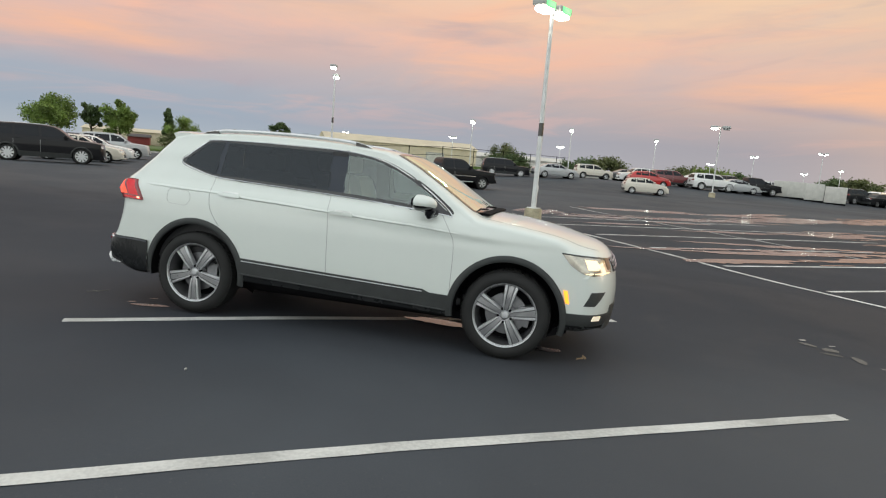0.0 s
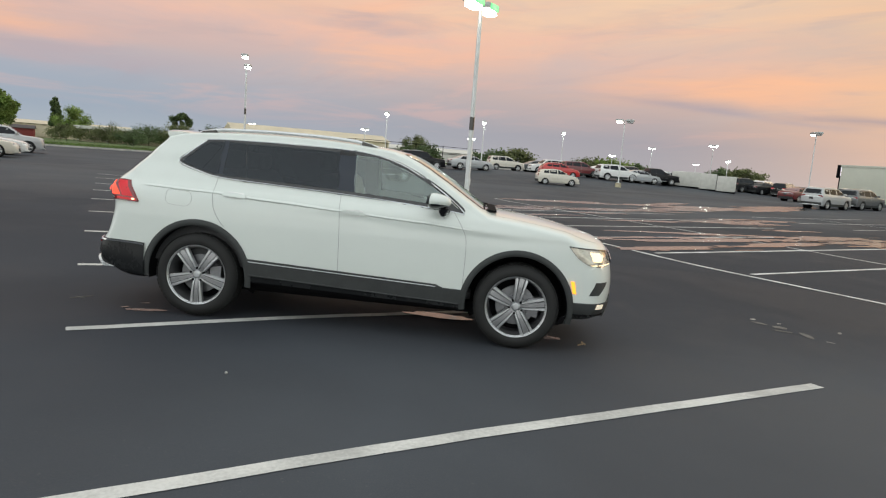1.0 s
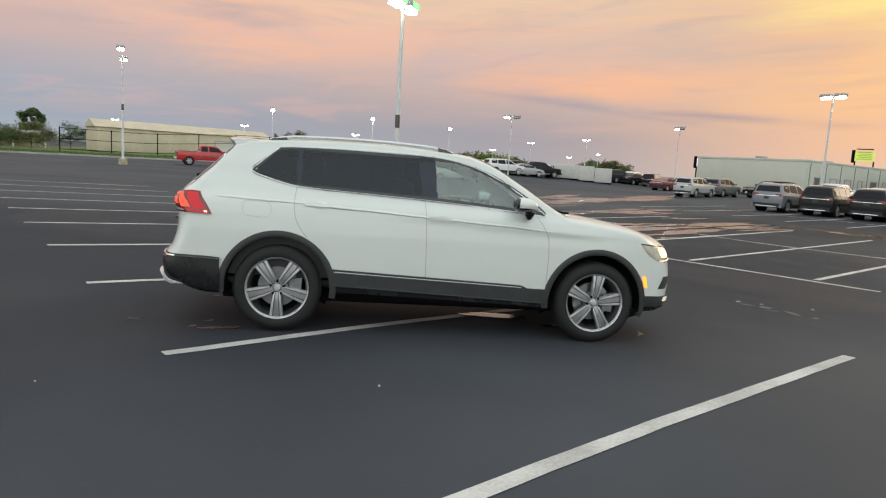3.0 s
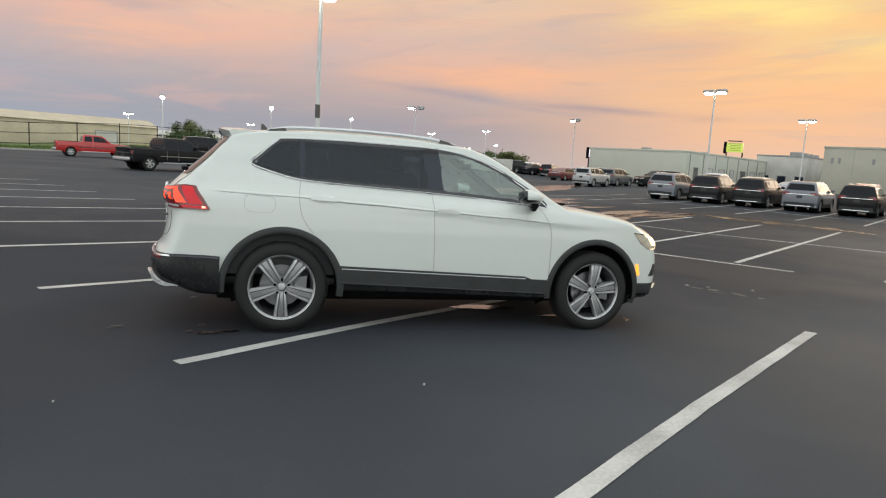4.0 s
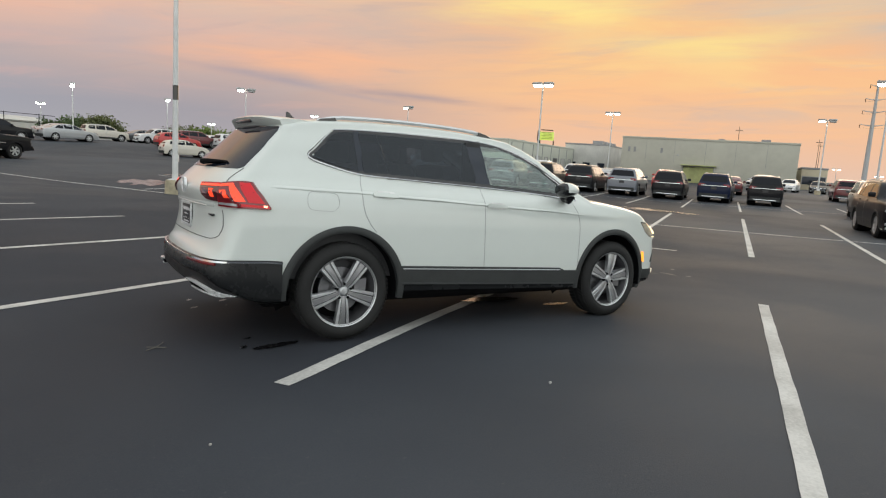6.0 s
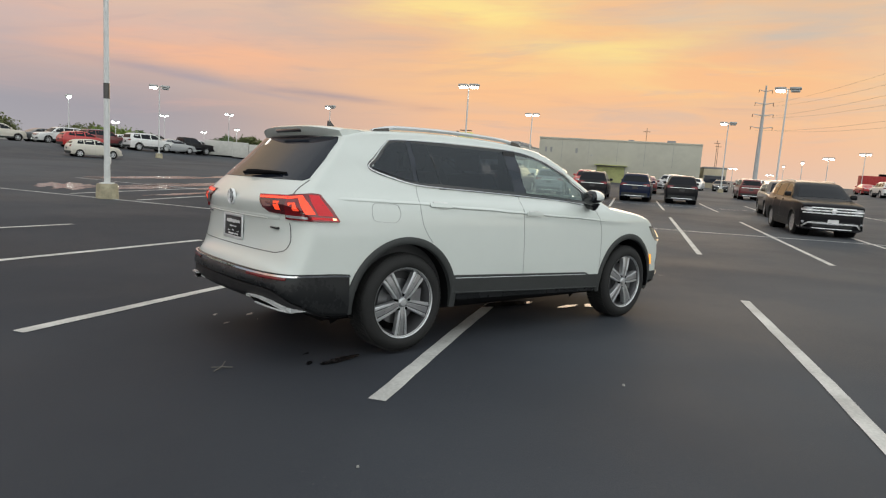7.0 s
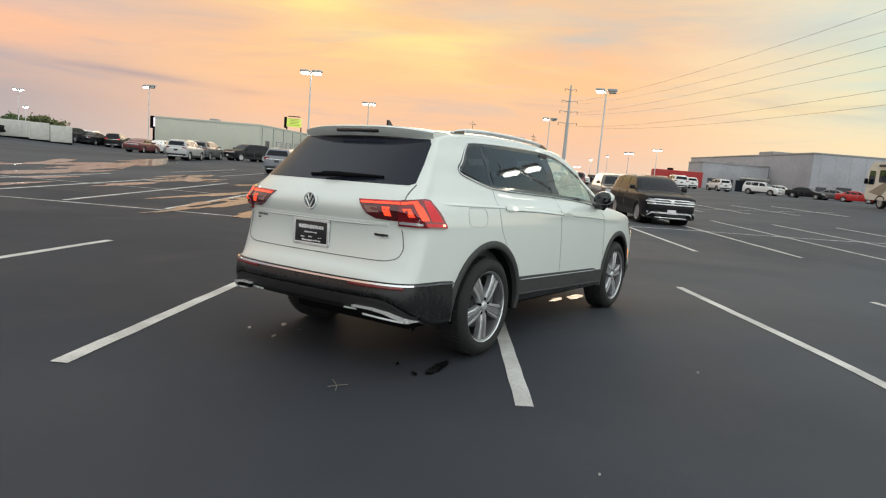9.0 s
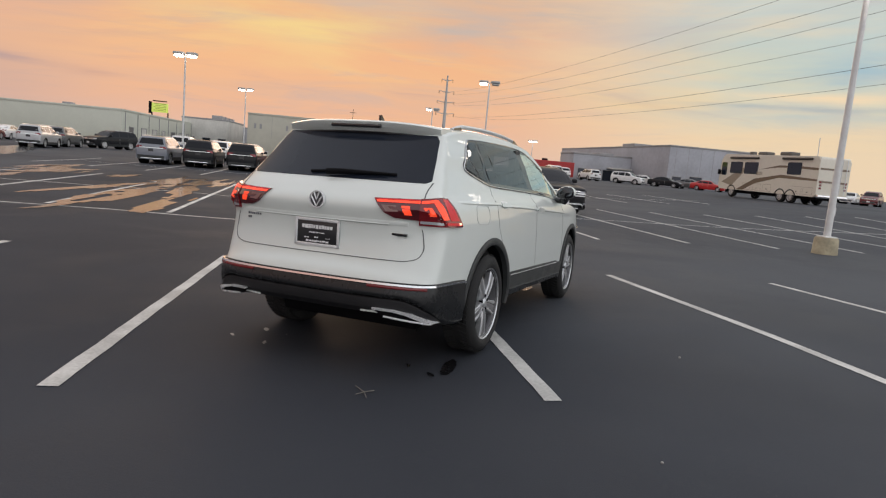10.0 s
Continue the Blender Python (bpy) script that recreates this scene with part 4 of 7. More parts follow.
both_sides("rear_bumper", lambda: bumper_skin(((0.0, -0.006), (0.0, 0.012), (0.06, 0.015), (0.12, 0.018), (0.18, 0.021), (0.24, 0.023), (0.30, 0.025), (0.36, 0.027), (0.42, 0.027), (0.46, 0.023), (0.49, 0.008), (0.50, -0.02)), lambda f, s: f * (1 + s)), M["bumper_black"], hero, "black lower rear bumper")
both_sides("bumper_skid", lambda: bumper_skin(((0.46, -0.01), (0.49, 0.006), (0.53, 0.018), (0.70, 0.022), (0.84, 0.018), (0.90, 0.004), (1.0, -0.008), (1.0, -0.06)), lambda f, s: f + (0.985 - f) * s if f < 0.985 else f), M["skid_grey"], hero, "dark grey lower skirt of the rear bumper")
both_sides("bumper_trim", lambda: rear_wrap([wrap_path(0, lambda y, a: 0.592 - 0.010 * smoothstep(60, 110, a), 0.008), wrap_path(0, lambda y, a: 0.592 - 0.010 * smoothstep(60, 110, a), 0.026), wrap_path(0, lambda y, a: 0.580 - 0.010 * smoothstep(60, 110, a), 0.026), wrap_path(0, lambda y, a: 0.578 - 0.010 * smoothstep(60, 110, a), 0.010)], 0), M["chrome"], hero, "chrome strip across the rear bumper")


def tail_at(q, z, h=0.0):
    """A place on the tail by distance out from the middle, round the corner."""
    return rear_at(-q, z, h) if q < 0.44 else corner_at((q - 0.55) / 0.0075, z, h)


def outlet_at(q, z, h=0.0):
    """The bumper's lower edge, tucked in a little towards the ground."""
    a = (q - 0.55) / 0.0075
    p = corner_at(a, 0.47, h - 0.35 * (0.44 - z))
    return Vector((p.x, p.y, z))


both_sides("exhaust_trim", lambda: laid([(0.50, 0.436), (0.60, 0.433), (0.69, 0.416), (0.76, 0.388), (0.86, 0.352), (0.80, 0.350), (0.73, 0.374), (0.67, 0.403), (0.60, 0.421), (0.50, 0.425)], outlet_at, 0.050, 0.040, 0.02), M["bright_trim"], hero, "bright chrome exhaust outlet trim")
both_sides("exhaust_lip", lambda: ribbon(spread([(0.55, 0.386), (0.70, 0.366), (0.80, 0.350)], 0.02, False), outlet_at, 0.012, 0.044, 0.03, crown=0.003), M["bright_trim"], hero)
both_sides("exhaust_recess", lambda: laid([(0.50, 0.424), (0.60, 0.418), (0.68, 0.398), (0.80, 0.352), (0.70, 0.366), (0.54, 0.386)], outlet_at, 0.036, 0.03, 0.04), M["dark"], hero)
both_sides("rear_reflector", lambda: ribbon(spread([(0.46, 0.570), (0.76, 0.570)], 0.04, False), tail_at, 0.018, 0.026, 0.02, crown=0.003), M["reflector_red"], hero, "slim dark red bumper reflector")
part("rear_apron", prism(bmesh.new(), [(-2.30, 0.47), (-2.26, 0.41), (-2.05, 0.33), (-1.7, 0.30), (-1.7, 0.47)], -0.62, 0.62), M["dark"], hero)

# tail lamps wrap the corner: outer lamp on the body, inner one on the tailgate
def lamp_corner(poly, lift, depth, size=2.5):
    return laid([(a, z * 100) for a, z in poly], lambda a, z, h: corner_at(a, z / 100 + 0.02, h), lift, depth, size)


def gate_at(y, z, h=0.0):
    return rear_at(y, z + 0.02, h)


OUTER = [(18.5, 1.095), (40, 1.112), (47, 1.106), (61, 1.02), (71.5, 0.934), (70.5, 0.924), (18.5, 0.932)]
both_sides("tail_lamp", lambda: lamp_corner(OUTER, 0.018, 0.036), M["red_lens"], hero, "lit red tail lamp wrapping the corner")
both_sides("tail_lamp_light", lambda: lamp_corner([(19.5, 1.082), (33, 1.096), (39, 1.050), (46, 0.974), (38.5, 0.974), (33, 1.040), (30, 1.076), (19.5, 1.066)], 0.0205, 0.006), M["orange_lit"], hero, "glowing light bar of the tail lamp")
both_sides("tail_lamp_light", lambda: lamp_corner([(21.5, 1.042), (28, 1.046), (33, 0.988), (26.5, 0.988)], 0.0205, 0.006), M["orange_dim"], hero)
both_sides("tail_lamp_glow", lambda: lamp_corner([(38, 1.102), (46, 1.098), (58, 1.012), (64, 0.964), (48.5, 0.966), (42.5, 1.040)], 0.0202, 0.006), M["red_lit"], hero)
both_sides("tail_lamp_corner", lambda: lamp_corner([(43, 0.958), (68, 0.950), (69.5, 0.934), (43, 0.940)], 0.0205, 0.006), M["red_lit"], hero)
both_sides("tail_lamp_spot", lambda: lamp_corner([(62.5, 0.953), (66.5, 0.952), (67, 0.939), (63, 0.939)], 0.0225, 0.006, 1.0), M["spot_lit"], hero, "bright bulb at the tip of the tail lamp")
both_sides("reverse_lamp", lambda: lamp_corner([(19.5, 0.960), (42, 0.957), (42, 0.940), (19.5, 0.944)], 0.0205, 0.006), M["lamp_glass"], hero, "pale reversing lamp strip")
INNER = [(-0.392, 1.084), (-0.60, 1.090), (-0.698, 1.093), (-0.698, 0.960), (-0.54, 0.968), (-0.475, 0.996)]
both_sides("tail_lamp_inner", lambda: laid(INNER, gate_at, 0.012, 0.03, 0.03), M["red_dark"], hero, "dark red inner tail lamp on the tailgate")
both_sides("tail_lamp_light", lambda: laid([(-0.412, 1.074), (-0.692, 1.082), (-0.692, 1.067), (-0.424, 1.061)], gate_at, 0.0145, 0.006, 0.03), M["orange_lit"], hero)
both_sides("tail_lamp_glow", lambda: laid([(-0.398, 1.082), (-0.692, 1.090), (-0.692, 1.084), (-0.404, 1.077)], gate_at, 0.0142, 0.006, 0.03), M["red_lit"], hero)
both_sides("tail_lamp_cell", lambda: laid([(-0.455, 1.044), (-0.545, 1.047), (-0.565, 1.008), (-0.490, 1.004)], gate_at, 0.0142, 0.006, 0.03), M["smoked"], hero, "unlit pale cell of the tail lamp")
both_sides("tail_lamp_light", lambda: laid([(-0.580, 1.046), (-0.630, 1.048), (-0.648, 0.990), (-0.606, 0.990)], gate_at, 0.0145, 0.006, 0.03), M["orange_dim"], hero)

# tailgate: window, spoiler, wiper, handle crease, seams, badge and plate
RWIN = [(-0.585, 1.525), (0.585, 1.525), (0.612, 1.490), (0.684, 1.226), (0.655, 1.208), (-0.655, 1.208), (-0.684, 1.226), (-0.612, 1.490)]


def pane_at(y, z, h=0.0):
    p = rear_at(y, z)
    return p + Vector((-0.74, 0, 0.67)) * h


part("rear_screen", laid(RWIN, pane_at, 0.004, 0.01, 0.07), M["rear_tint"], hero, "dark tinted rear window")
spoil = bmesh.new()
rows = []
for k in range(25):
    y = -0.605 + 1.21 * k / 24
    e = abs(y) / 0.605
    dx = 0.10 * e ** 3
    d = 0.030 * e ** 3
    rows.append([spoil.verts.new(p) for p in ((-1.62 + dx * 0.3, y, min(1.614 - d, top_at(-1.62 + dx * 0.3, y).z - 0.006)), (-1.79 + dx, y, 1.618 - d), (-1.915 + dx, y, 1.612 - d), (-1.938 + dx, y, 1.600 - d), (-1.905 + dx, y, 1.540 - d * 0.8), (-1.865 + dx * 0.8, y, 1.522 - d * 0.8), (-1.70, y, min(1.545 - d, top_at(-1.70, y).z - 0.03)))])
for a, b in zip(rows, rows[1:]):
    for j in range(7):
        spoil.faces.new((a[j], a[(j + 1) % 7], b[(j + 1) % 7], b[j]))
spoil.faces.new(rows[0])
spoil.faces.new(rows[-1])
spoiler = part("spoiler", spoil, M["paint_white"], hero, "white roof spoiler")
edge = []
for k in range(25):
    y = -0.585 + 1.17 * k / 24
    e = (abs(y) / 0.605) ** 3
    edge.append((-1.893 + 0.095 * e, y, 1.531 - 0.024 * e))
part("spoiler_lip", tube(bmesh.new(), edge, 0.011, 6), M["gloss_black"], spoiler, "black lower lip of the spoiler")
part("brake_lamp", boxed(-1.932, -1.89, -0.20, 0.20, 1.560, 1.586, 0.010), M["gloss_black"], spoiler, "dark high brake lamp")
wip = tube(bmesh.new(), [pane_at(0.02, 1.222, 0.035), pane_at(-0.10, 1.232, 0.03), pane_at(-0.40, 1.240, 0.02)], [0.020, 0.016, 0.008], 8)
wiper = part("wiper", wip, M["dark"], hero, "black rear wiper")
part("wiper_blade", tube(bmesh.new(), [pane_at(0.16, 1.232, 0.012), pane_at(-0.18, 1.248, 0.014), pane_at(-0.46, 1.243, 0.012)], 0.010, 6), M["dark"], wiper)
GATE = [(-0.70, 0.955), (-0.725, 0.80), (-0.70, 0.745), (-0.62, 0.722), (0.62, 0.722), (0.70, 0.745), (0.725, 0.80), (0.70, 0.955)]
part("tailgate_seam", ribbon(spread(rounded(GATE, 0.05), 0.05, False)[3:-3], rear_at, 0.005, 0.0024, 0.005), M["seam_dark"], hero)
both_sides("tailgate_seam", lambda: ribbon(spread([(-0.697, 1.110), (-0.692, 1.140), (-0.690, 1.175), (-0.695, 1.215)], 0.015, False), rear_at, 0.006, 0.004, 0.008), M["seam_dark"], hero)
part("tailgate_crease", ribbon(spread([(-0.62, 0.952), (0.62, 0.952)], 0.05, False), rear_at, 0.030, 0.0005, 0.006, crown=0.005), M["paint_white"], hero)
part("tailgate_lip", ribbon(spread([(-0.50, 0.944), (0.50, 0.944)], 0.05, False), rear_at, 0.008, 0.006, 0.010, crown=0.003), M["paint_white"], hero)
EZ = 1.062
em = rear_at(0, EZ)
emblem = part("emblem", lathe(bmesh.new(), [(0.0, -0.014), (0.044, -0.014), (0.048, -0.010)], 32, "x", (em.x, 0, EZ)), M["alloy_dark"], hero, "round chrome and black emblem")
part("emblem_ring", lathe(bmesh.new(), [(0.049, -0.010), (0.050, -0.019), (0.055, -0.020), (0.057, -0.010), (0.057, -0.002)], 40, "x", (em.x, 0, EZ)), M["bright_trim"], emblem)
for top, low, half in ((0.044, -0.004, 0.020), (0.018, -0.044, 0.038)):
    part("emblem_mark", tube(bmesh.new(), [(em.x - 0.018, -half, EZ + top), (em.x - 0.018, 0, EZ + low), (em.x - 0.018, half, EZ + top)], 0.0056, 6), M["bright_trim"], emblem)
pl = rear_at(0, 0.845)
PX = pl.x - 0.006
plate = part("dealer_plate", boxed(PX - 0.006, PX + 0.03, -0.155, 0.155, 0.768, 0.924, 0.004), M["plate"], hero, "black dealer plate in a silver frame")
fr = bmesh.new()
box(fr, PX - 0.012, PX, -0.168, 0.168, 0.918, 0.936, 0.004)
box(fr, PX - 0.012, PX, -0.168, 0.168, 0.756, 0.776, 0.004)
box(fr, PX - 0.012, PX, -0.168, -0.150, 0.756, 0.936, 0.004)
box(fr, PX - 0.012, PX, 0.150, 0.168, 0.756, 0.936, 0.004)
part("plate_frame", fr, M["plate_frame"], plate, "silver plate frame")
rng = random.Random(5)
# plain bars where the dealer's lettering stands
for z0, z1, y0, y1 in ((0.868, 0.895, -0.115, 0.115), (0.838, 0.850, -0.055, 0.06), (0.806, 0.815, -0.10, -0.06), (0.806, 0.818, -0.01, 0.02), (0.806, 0.815, 0.06, 0.10), (0.782, 0.797, -0.09, 0.09)):
    y = y0
    while y < y1 - 0.005:
        w = rng.uniform(0.010, 0.022)
        bars = bmesh.new()
        box(bars, PX - 0.0085, PX - 0.005, y, min(y + w, y1), z0 + rng.uniform(0, 0.004), z1 - rng.uniform(0, 0.004))
        part("print_bar", bars, M["ink"], plate, smooth=False)
        y += w + 0.005
bd = bmesh.new()
for k in range(7):
    y = 0.60 - k * 0.019
    p = rear_at(y, 0.925)
    box(bd, p.x - 0.005, p.x + 0.004, y - 0.013, y, 0.918, 0.932)
for k in range(2):
    y = 0.60 - k * 0.02
    p = rear_at(y, 0.90)
    box(bd, p.x - 0.005, p.x + 0.004, y - 0.013, y, 0.893, 0.906)
part("model_badge", bd, M["chrome"], hero, "small chrome model badge shown as bars")
bd = bmesh.new()
for y0, y1 in ((-0.62, -0.52),):
    p = rear_at((y0 + y1) / 2, 0.885)
    box(bd, p.x - 0.012, p.x + 0.01, y0, y1, 0.878, 0.892, 0.002)
part("drive_badge", bd, M["gloss_black"], hero, "small dark badge on the tailgate")

def shoulder():
    """The pressed shoulder line: a narrow edge that turns under."""
    bm = bmesh.new()
    rows = []
    for k in range(61):
        x = -2.02 + 3.22 * k / 60
        f = min(1.0, smoothstep(-2.02, -1.85, x), smoothstep(1.20, 0.75, x))
        z = waist(x) - 0.006
        rows.append([bm.verts.new(hero_side(x, z + dz, h * f - 0.006 * (1 - f))) for dz, h in ((0.022, -0.006), (0.010, 0.0030), (0.003, 0.0055), (-0.001, 0.0050), (-0.004, 0.0030), (-0.014, -0.006))])
    for a, b in zip(rows, rows[1:]):
        for j in range(len(a) - 1):
            bm.faces.new((a[j], a[j + 1], b[j + 1], b[j]))
    return bm


both_sides("shoulder_crease", shoulder, M["paint_white"], hero)
# panel gaps, creases, handles, fuel flap
GAPS = [
    [(-1.275, 1.215), (-1.285, 1.08), (-1.265, 0.95), (-1.215, 0.86), (-1.165, 0.80)],
    [(-0.185, 1.165), (-0.165, 0.90), (-0.150, 0.50)],
    [(0.80, 1.108), (0.885, 0.98), (0.925, 0.85), (0.925, 0.47)],
]
for gap in GAPS:
    both_sides("door_seam", lambda: ribbon(spread([tuple(p) for p in catmull(gap, 6)], 0.03, False), hero_side, 0.0045, 0.002, 0.005), M["seam"], hero)
both_sides("fuel_flap", lambda: ribbon(spread(rounded([(-1.70, 1.085), (-1.70, 0.955), (-1.50, 0.945), (-1.46, 1.000), (-1.48, 1.075)], 0.05), 0.03), hero_side, 0.003, 0.0022, 0.005, closed=True), M["seam_soft"], hero)
for hx, hz in ((-1.10, 1.078), (-0.055, 1.026)):
    both_sides("door_handle", lambda: laid(rounded([(hx - 0.10, hz + 0.018), (hx + 0.11, hz + 0.012), (hx + 0.11, hz - 0.016), (hx - 0.10, hz - 0.010)], 0.012), hero_side, 0.015, 0.014, 0.03), M["paint_white"], hero, "white door handle")
    # flat patch: the recess's shade is put into a second paint colour
    both_sides("handle_recess", lambda: laid(rounded([(hx - 0.06, hz + 0.032), (hx + 0.09, hz + 0.026), (hx + 0.07, hz - 0.03), (hx - 0.04, hz - 0.026)], 0.02), hero_side, 0.0015, 0.003, 0.04), coloured("handle_shade_paint", (0.70, 0.71, 0.69), 0.45), hero)

# roof rails and fin
def rail():
    pts = []
    for k in range(17):
        x = 0.06 - 1.60 * k / 16
        t = min(k, 16 - k) / 2.0
        rise = 0.026 * min(1.0, t) ** 0.6
        z = top_at(x, -0.555).z
        pts.append((x, -0.560, z + rise - 0.004))
    bm = tube(bmesh.new(), pts, 0.016, 8)
    return bm


both_sides("roof_rail", rail, M["satin"], hero, "satin silver roof rail")
both_sides("rail_foot", lambda: prism(bmesh.new(), [(0.12, 1.575), (0.0, 1.625), (-0.08, 1.640), (-0.08, 1.58)], -0.578, -0.542), M["gloss_black"], hero)
both_sides("rail_foot", lambda: prism(bmesh.new(), [(-1.60, 1.560), (-1.52, 1.612), (-1.40, 1.630), (-1.38, 1.58)], -0.578, -0.542), M["gloss_black"], hero)
part("roof_fin", prism(bmesh.new(), [(-1.49, 1.62), (-1.53, 1.645), (-1.567, 1.680), (-1.583, 1.682), (-1.585, 1.62)], -0.010, 0.010), M["gloss_black"], hero, "black shark fin aerial")

# front: headlamps, grille, lower bumper, marker lamps
def lamp_nose(poly, lift, depth, size=2.5):
    return laid([(a, z * 100) for a, z in poly], lambda a, z, h: nose_at(a, z / 100, h), lift, depth, size)


HEAD = [(12, 0.885), (40, 0.905), (62, 0.912), (54, 0.82), (46, 0.765), (38, 0.750), (12, 0.775)]
both_sides("headlamp", lambda: lamp_nose(HEAD, 0.006, 0.02), M["reflector"], hero, "lit headlamp in a bright housing")
both_sides("headlamp_light", lambda: lamp_nose([(33, 0.872), (44, 0.876), (43, 0.800), (33, 0.796)], 0.009, 0.004), M["head_lit"], hero, "lit headlamp bulb")
both_sides("headlamp_light", lambda: lamp_nose([(18, 0.772), (44, 0.764), (45, 0.771), (18, 0.780)], 0.010, 0.004), M["head_lit"], hero)
both_sides("headlamp_dark", lambda: lamp_nose([(12, 0.885), (22, 0.892), (20, 0.80), (12, 0.80)], 0.009, 0.004), M["gloss_black"], hero)
both_sides("headlamp_rim", lambda: laid([(10, 88.5), (62, 91.8), (62, 90.8), (10, 87.6)], lambda a, z, h: nose_at(a, z / 100, h), 0.010, 0.02, 2.5), M["gloss_black"], hero)
both_sides("marker_lamp", lambda: laid([(1.835, 0.622), (1.868, 0.618), (1.892, 0.515), (1.862, 0.520)], hero_side, 0.008, 0.014, 0.03), M["amber"], hero, "lit amber side marker")
part("grille", laid([(-0.50, 0.885), (0.50, 0.885), (0.46, 0.77), (-0.46, 0.77)], front_at, 0.010, 0.02, 0.06), M["gloss_black"], hero, "black grille")
for z in (0.80, 0.83, 0.86):
    part("grille_bar", ribbon(spread([(-0.47, z), (0.47, z)], 0.06, False), front_at, 0.010, 0.016, 0.01), M["chrome"], hero)
part("lower_grille", laid([(-0.55, 0.50), (0.55, 0.50), (0.60, 0.30), (-0.60, 0.30)], front_at, 0.008, 0.02, 0.06), M["black_plastic"], hero)
both_sides("bumper_vent", lambda: lamp_nose([(25, 0.622), (39, 0.622), (43.5, 0.508), (35, 0.510)], 0.004, 0.012, 1.5), M["black_plastic"], hero, "dark intake in the front bumper")


def chin():
    rows = []
    for z, lift in ((0.440, -0.01), (0.440, 0.010), (0.39, 0.014), (0.34, 0.0), (0.305, -0.03), (0.28, -0.10)):
        row = []
        for k in range(25):
            a = 57.5 * k / 24
            row.append(nose_at(a, z, lift) if k else front_at(0.0, z, lift))
        rows.append(row)
    return rear_wrap(rows, 0)


both_sides("front_bumper", chin, M["black_plastic"], hero, "black lower front bumper")
both_sides("fog_lamp", lambda: lamp_nose([(29, 0.430), (36, 0.430), (37, 0.392), (30, 0.392)], 0.022, 0.01), M["lamp_dim"], hero, "small lit fog lamp")
both_sides("splash_guard", lambda: prism(bmesh.new(), [(1.86, 0.30), (1.84, 0.25), (1.74, 0.215), (1.80, 0.31)], -0.80, -0.62), M["dark"], hero)

# bonnet seams, cowl, wipers, windscreen
both_sides("bonnet_seam", lambda: ribbon(spread([tuple(p) for p in catmull([(1.06, -0.70), (1.45, -0.735), (1.85, -0.70), (2.08, -0.55)], 6)], 0.04, False), lambda x, y, h: top_at(x, y, h), 0.008, 0.0015, 0.005), M["seam"], hero)
part("cowl", prism(bmesh.new(), [(0.98, 1.145), (1.10, 1.150), (1.16, 1.146), (1.16, 1.13), (0.98, 1.12)], -0.64, 0.64), M["dark"], hero, "black cowl under the windscreen")


def screen_at(y, s, h=0.0):
    x = WS_TOP[0] + s * (WS_BASE[0] - WS_TOP[0])
    p = top_at(x, y)
    return p + Vector((0.5, 0, 0.85)) * h


WSP = [(-0.535, 0.01), (0.535, 0.01), (0.56, 0.1), (0.655, 0.96), (0.60, 1.0), (-0.60, 1.0), (-0.655, 0.96), (-0.56, 0.1)]
part("windscreen", laid(WSP, screen_at, 0.003, 0.006, 0.08), M["screen_glass"], hero, "clear windscreen")
part("windscreen_band", ribbon(spread(WSP, 0.06), screen_at, 0.05, 0.0045, 0.006, closed=True), M["gloss_black"], hero)
for y in (-0.15, 0.42):
    part("wiper", tube(bmesh.new(), [(1.08, y, 1.158), screen_at(y - 0.25, 0.975, 0.006), screen_at(y - 0.48, 0.985, 0.005)], 0.007, 6), M["dark"], hero)

# door mirrors
def mirror_shell():
    bm = bmesh.new()
    r = bmesh.ops.create_uvsphere(bm, u_segments=24, v_segments=14, radius=1)["verts"]
    for v in r:
        x, y, z = v.co
        v.co = Vector((0.625 + 0.150 * x * (1.0 if x > 0 else 0.40), -0.957 - 0.100 * y * (1 - 0.1 * z), 1.193 + 0.067 * z + 0.01 * y))
    return bm


def mirror_half(cap):
    bm = mirror_shell()
    gone = [f for f in bm.faces if ((f.calc_center_median().x > 0.600 and f.calc_center_median().z > 1.168) != cap)]
    bmesh.ops.delete(bm, geom=gone, context="FACES")
    return bm


both_sides("mirror_cap", lambda: mirror_half(True), M["paint_white"], hero, "white door mirror cap")
both_sides("mirror_housing", lambda: mirror_half(False), M["gloss_black"], hero, "gloss black mirror housing")
both_sides("mirror_foot", lambda: tube(bmesh.new(), [(0.715, -0.935, 1.145), (0.71, -0.93, 1.105), (0.715, -0.92, 1.082)], [0.05, 0.038, 0.026], 12), M["gloss_black"], hero)
both_sides("mirror_arm", lambda: tube(bmesh.new(), [(0.74, -0.80, 1.115), (0.715, -0.93, 1.10)], [0.034, 0.028], 8), M["gloss_black"], hero)
both_sides("mirror_glass", lambda: laid(rounded([(-1.027, 1.228), (-0.887, 1.228), (-0.887, 1.160), (-1.027, 1.160)], 0.03), lambda y, z, h: Vector((0.578 - h, y, z)), 0.004, 0.004, 0.05), M["mirror"], hero, "dark mirror glass")

# cabin: floor, dashboard, wheel and two front seats
part("cabin_floor", boxed(-2.0, 1.0, -0.70, 0.70, 0.35, 0.42, 0.02), M["cabin"], hero)
part("dashboard", prism(bmesh.new(), [(0.55, 0.80), (0.62, 1.06), (0.80, 1.10), (1.05, 1.12), (1.05, 0.70)], -0.70, 0.70), M["cabin"], hero)
part("headlining", prism(bmesh.new(), [(0.28, 1.53), (-1.7, 1.56), (-1.7, 1.54), (0.25, 1.50)], -0.56, 0.56), M["seat"], hero)


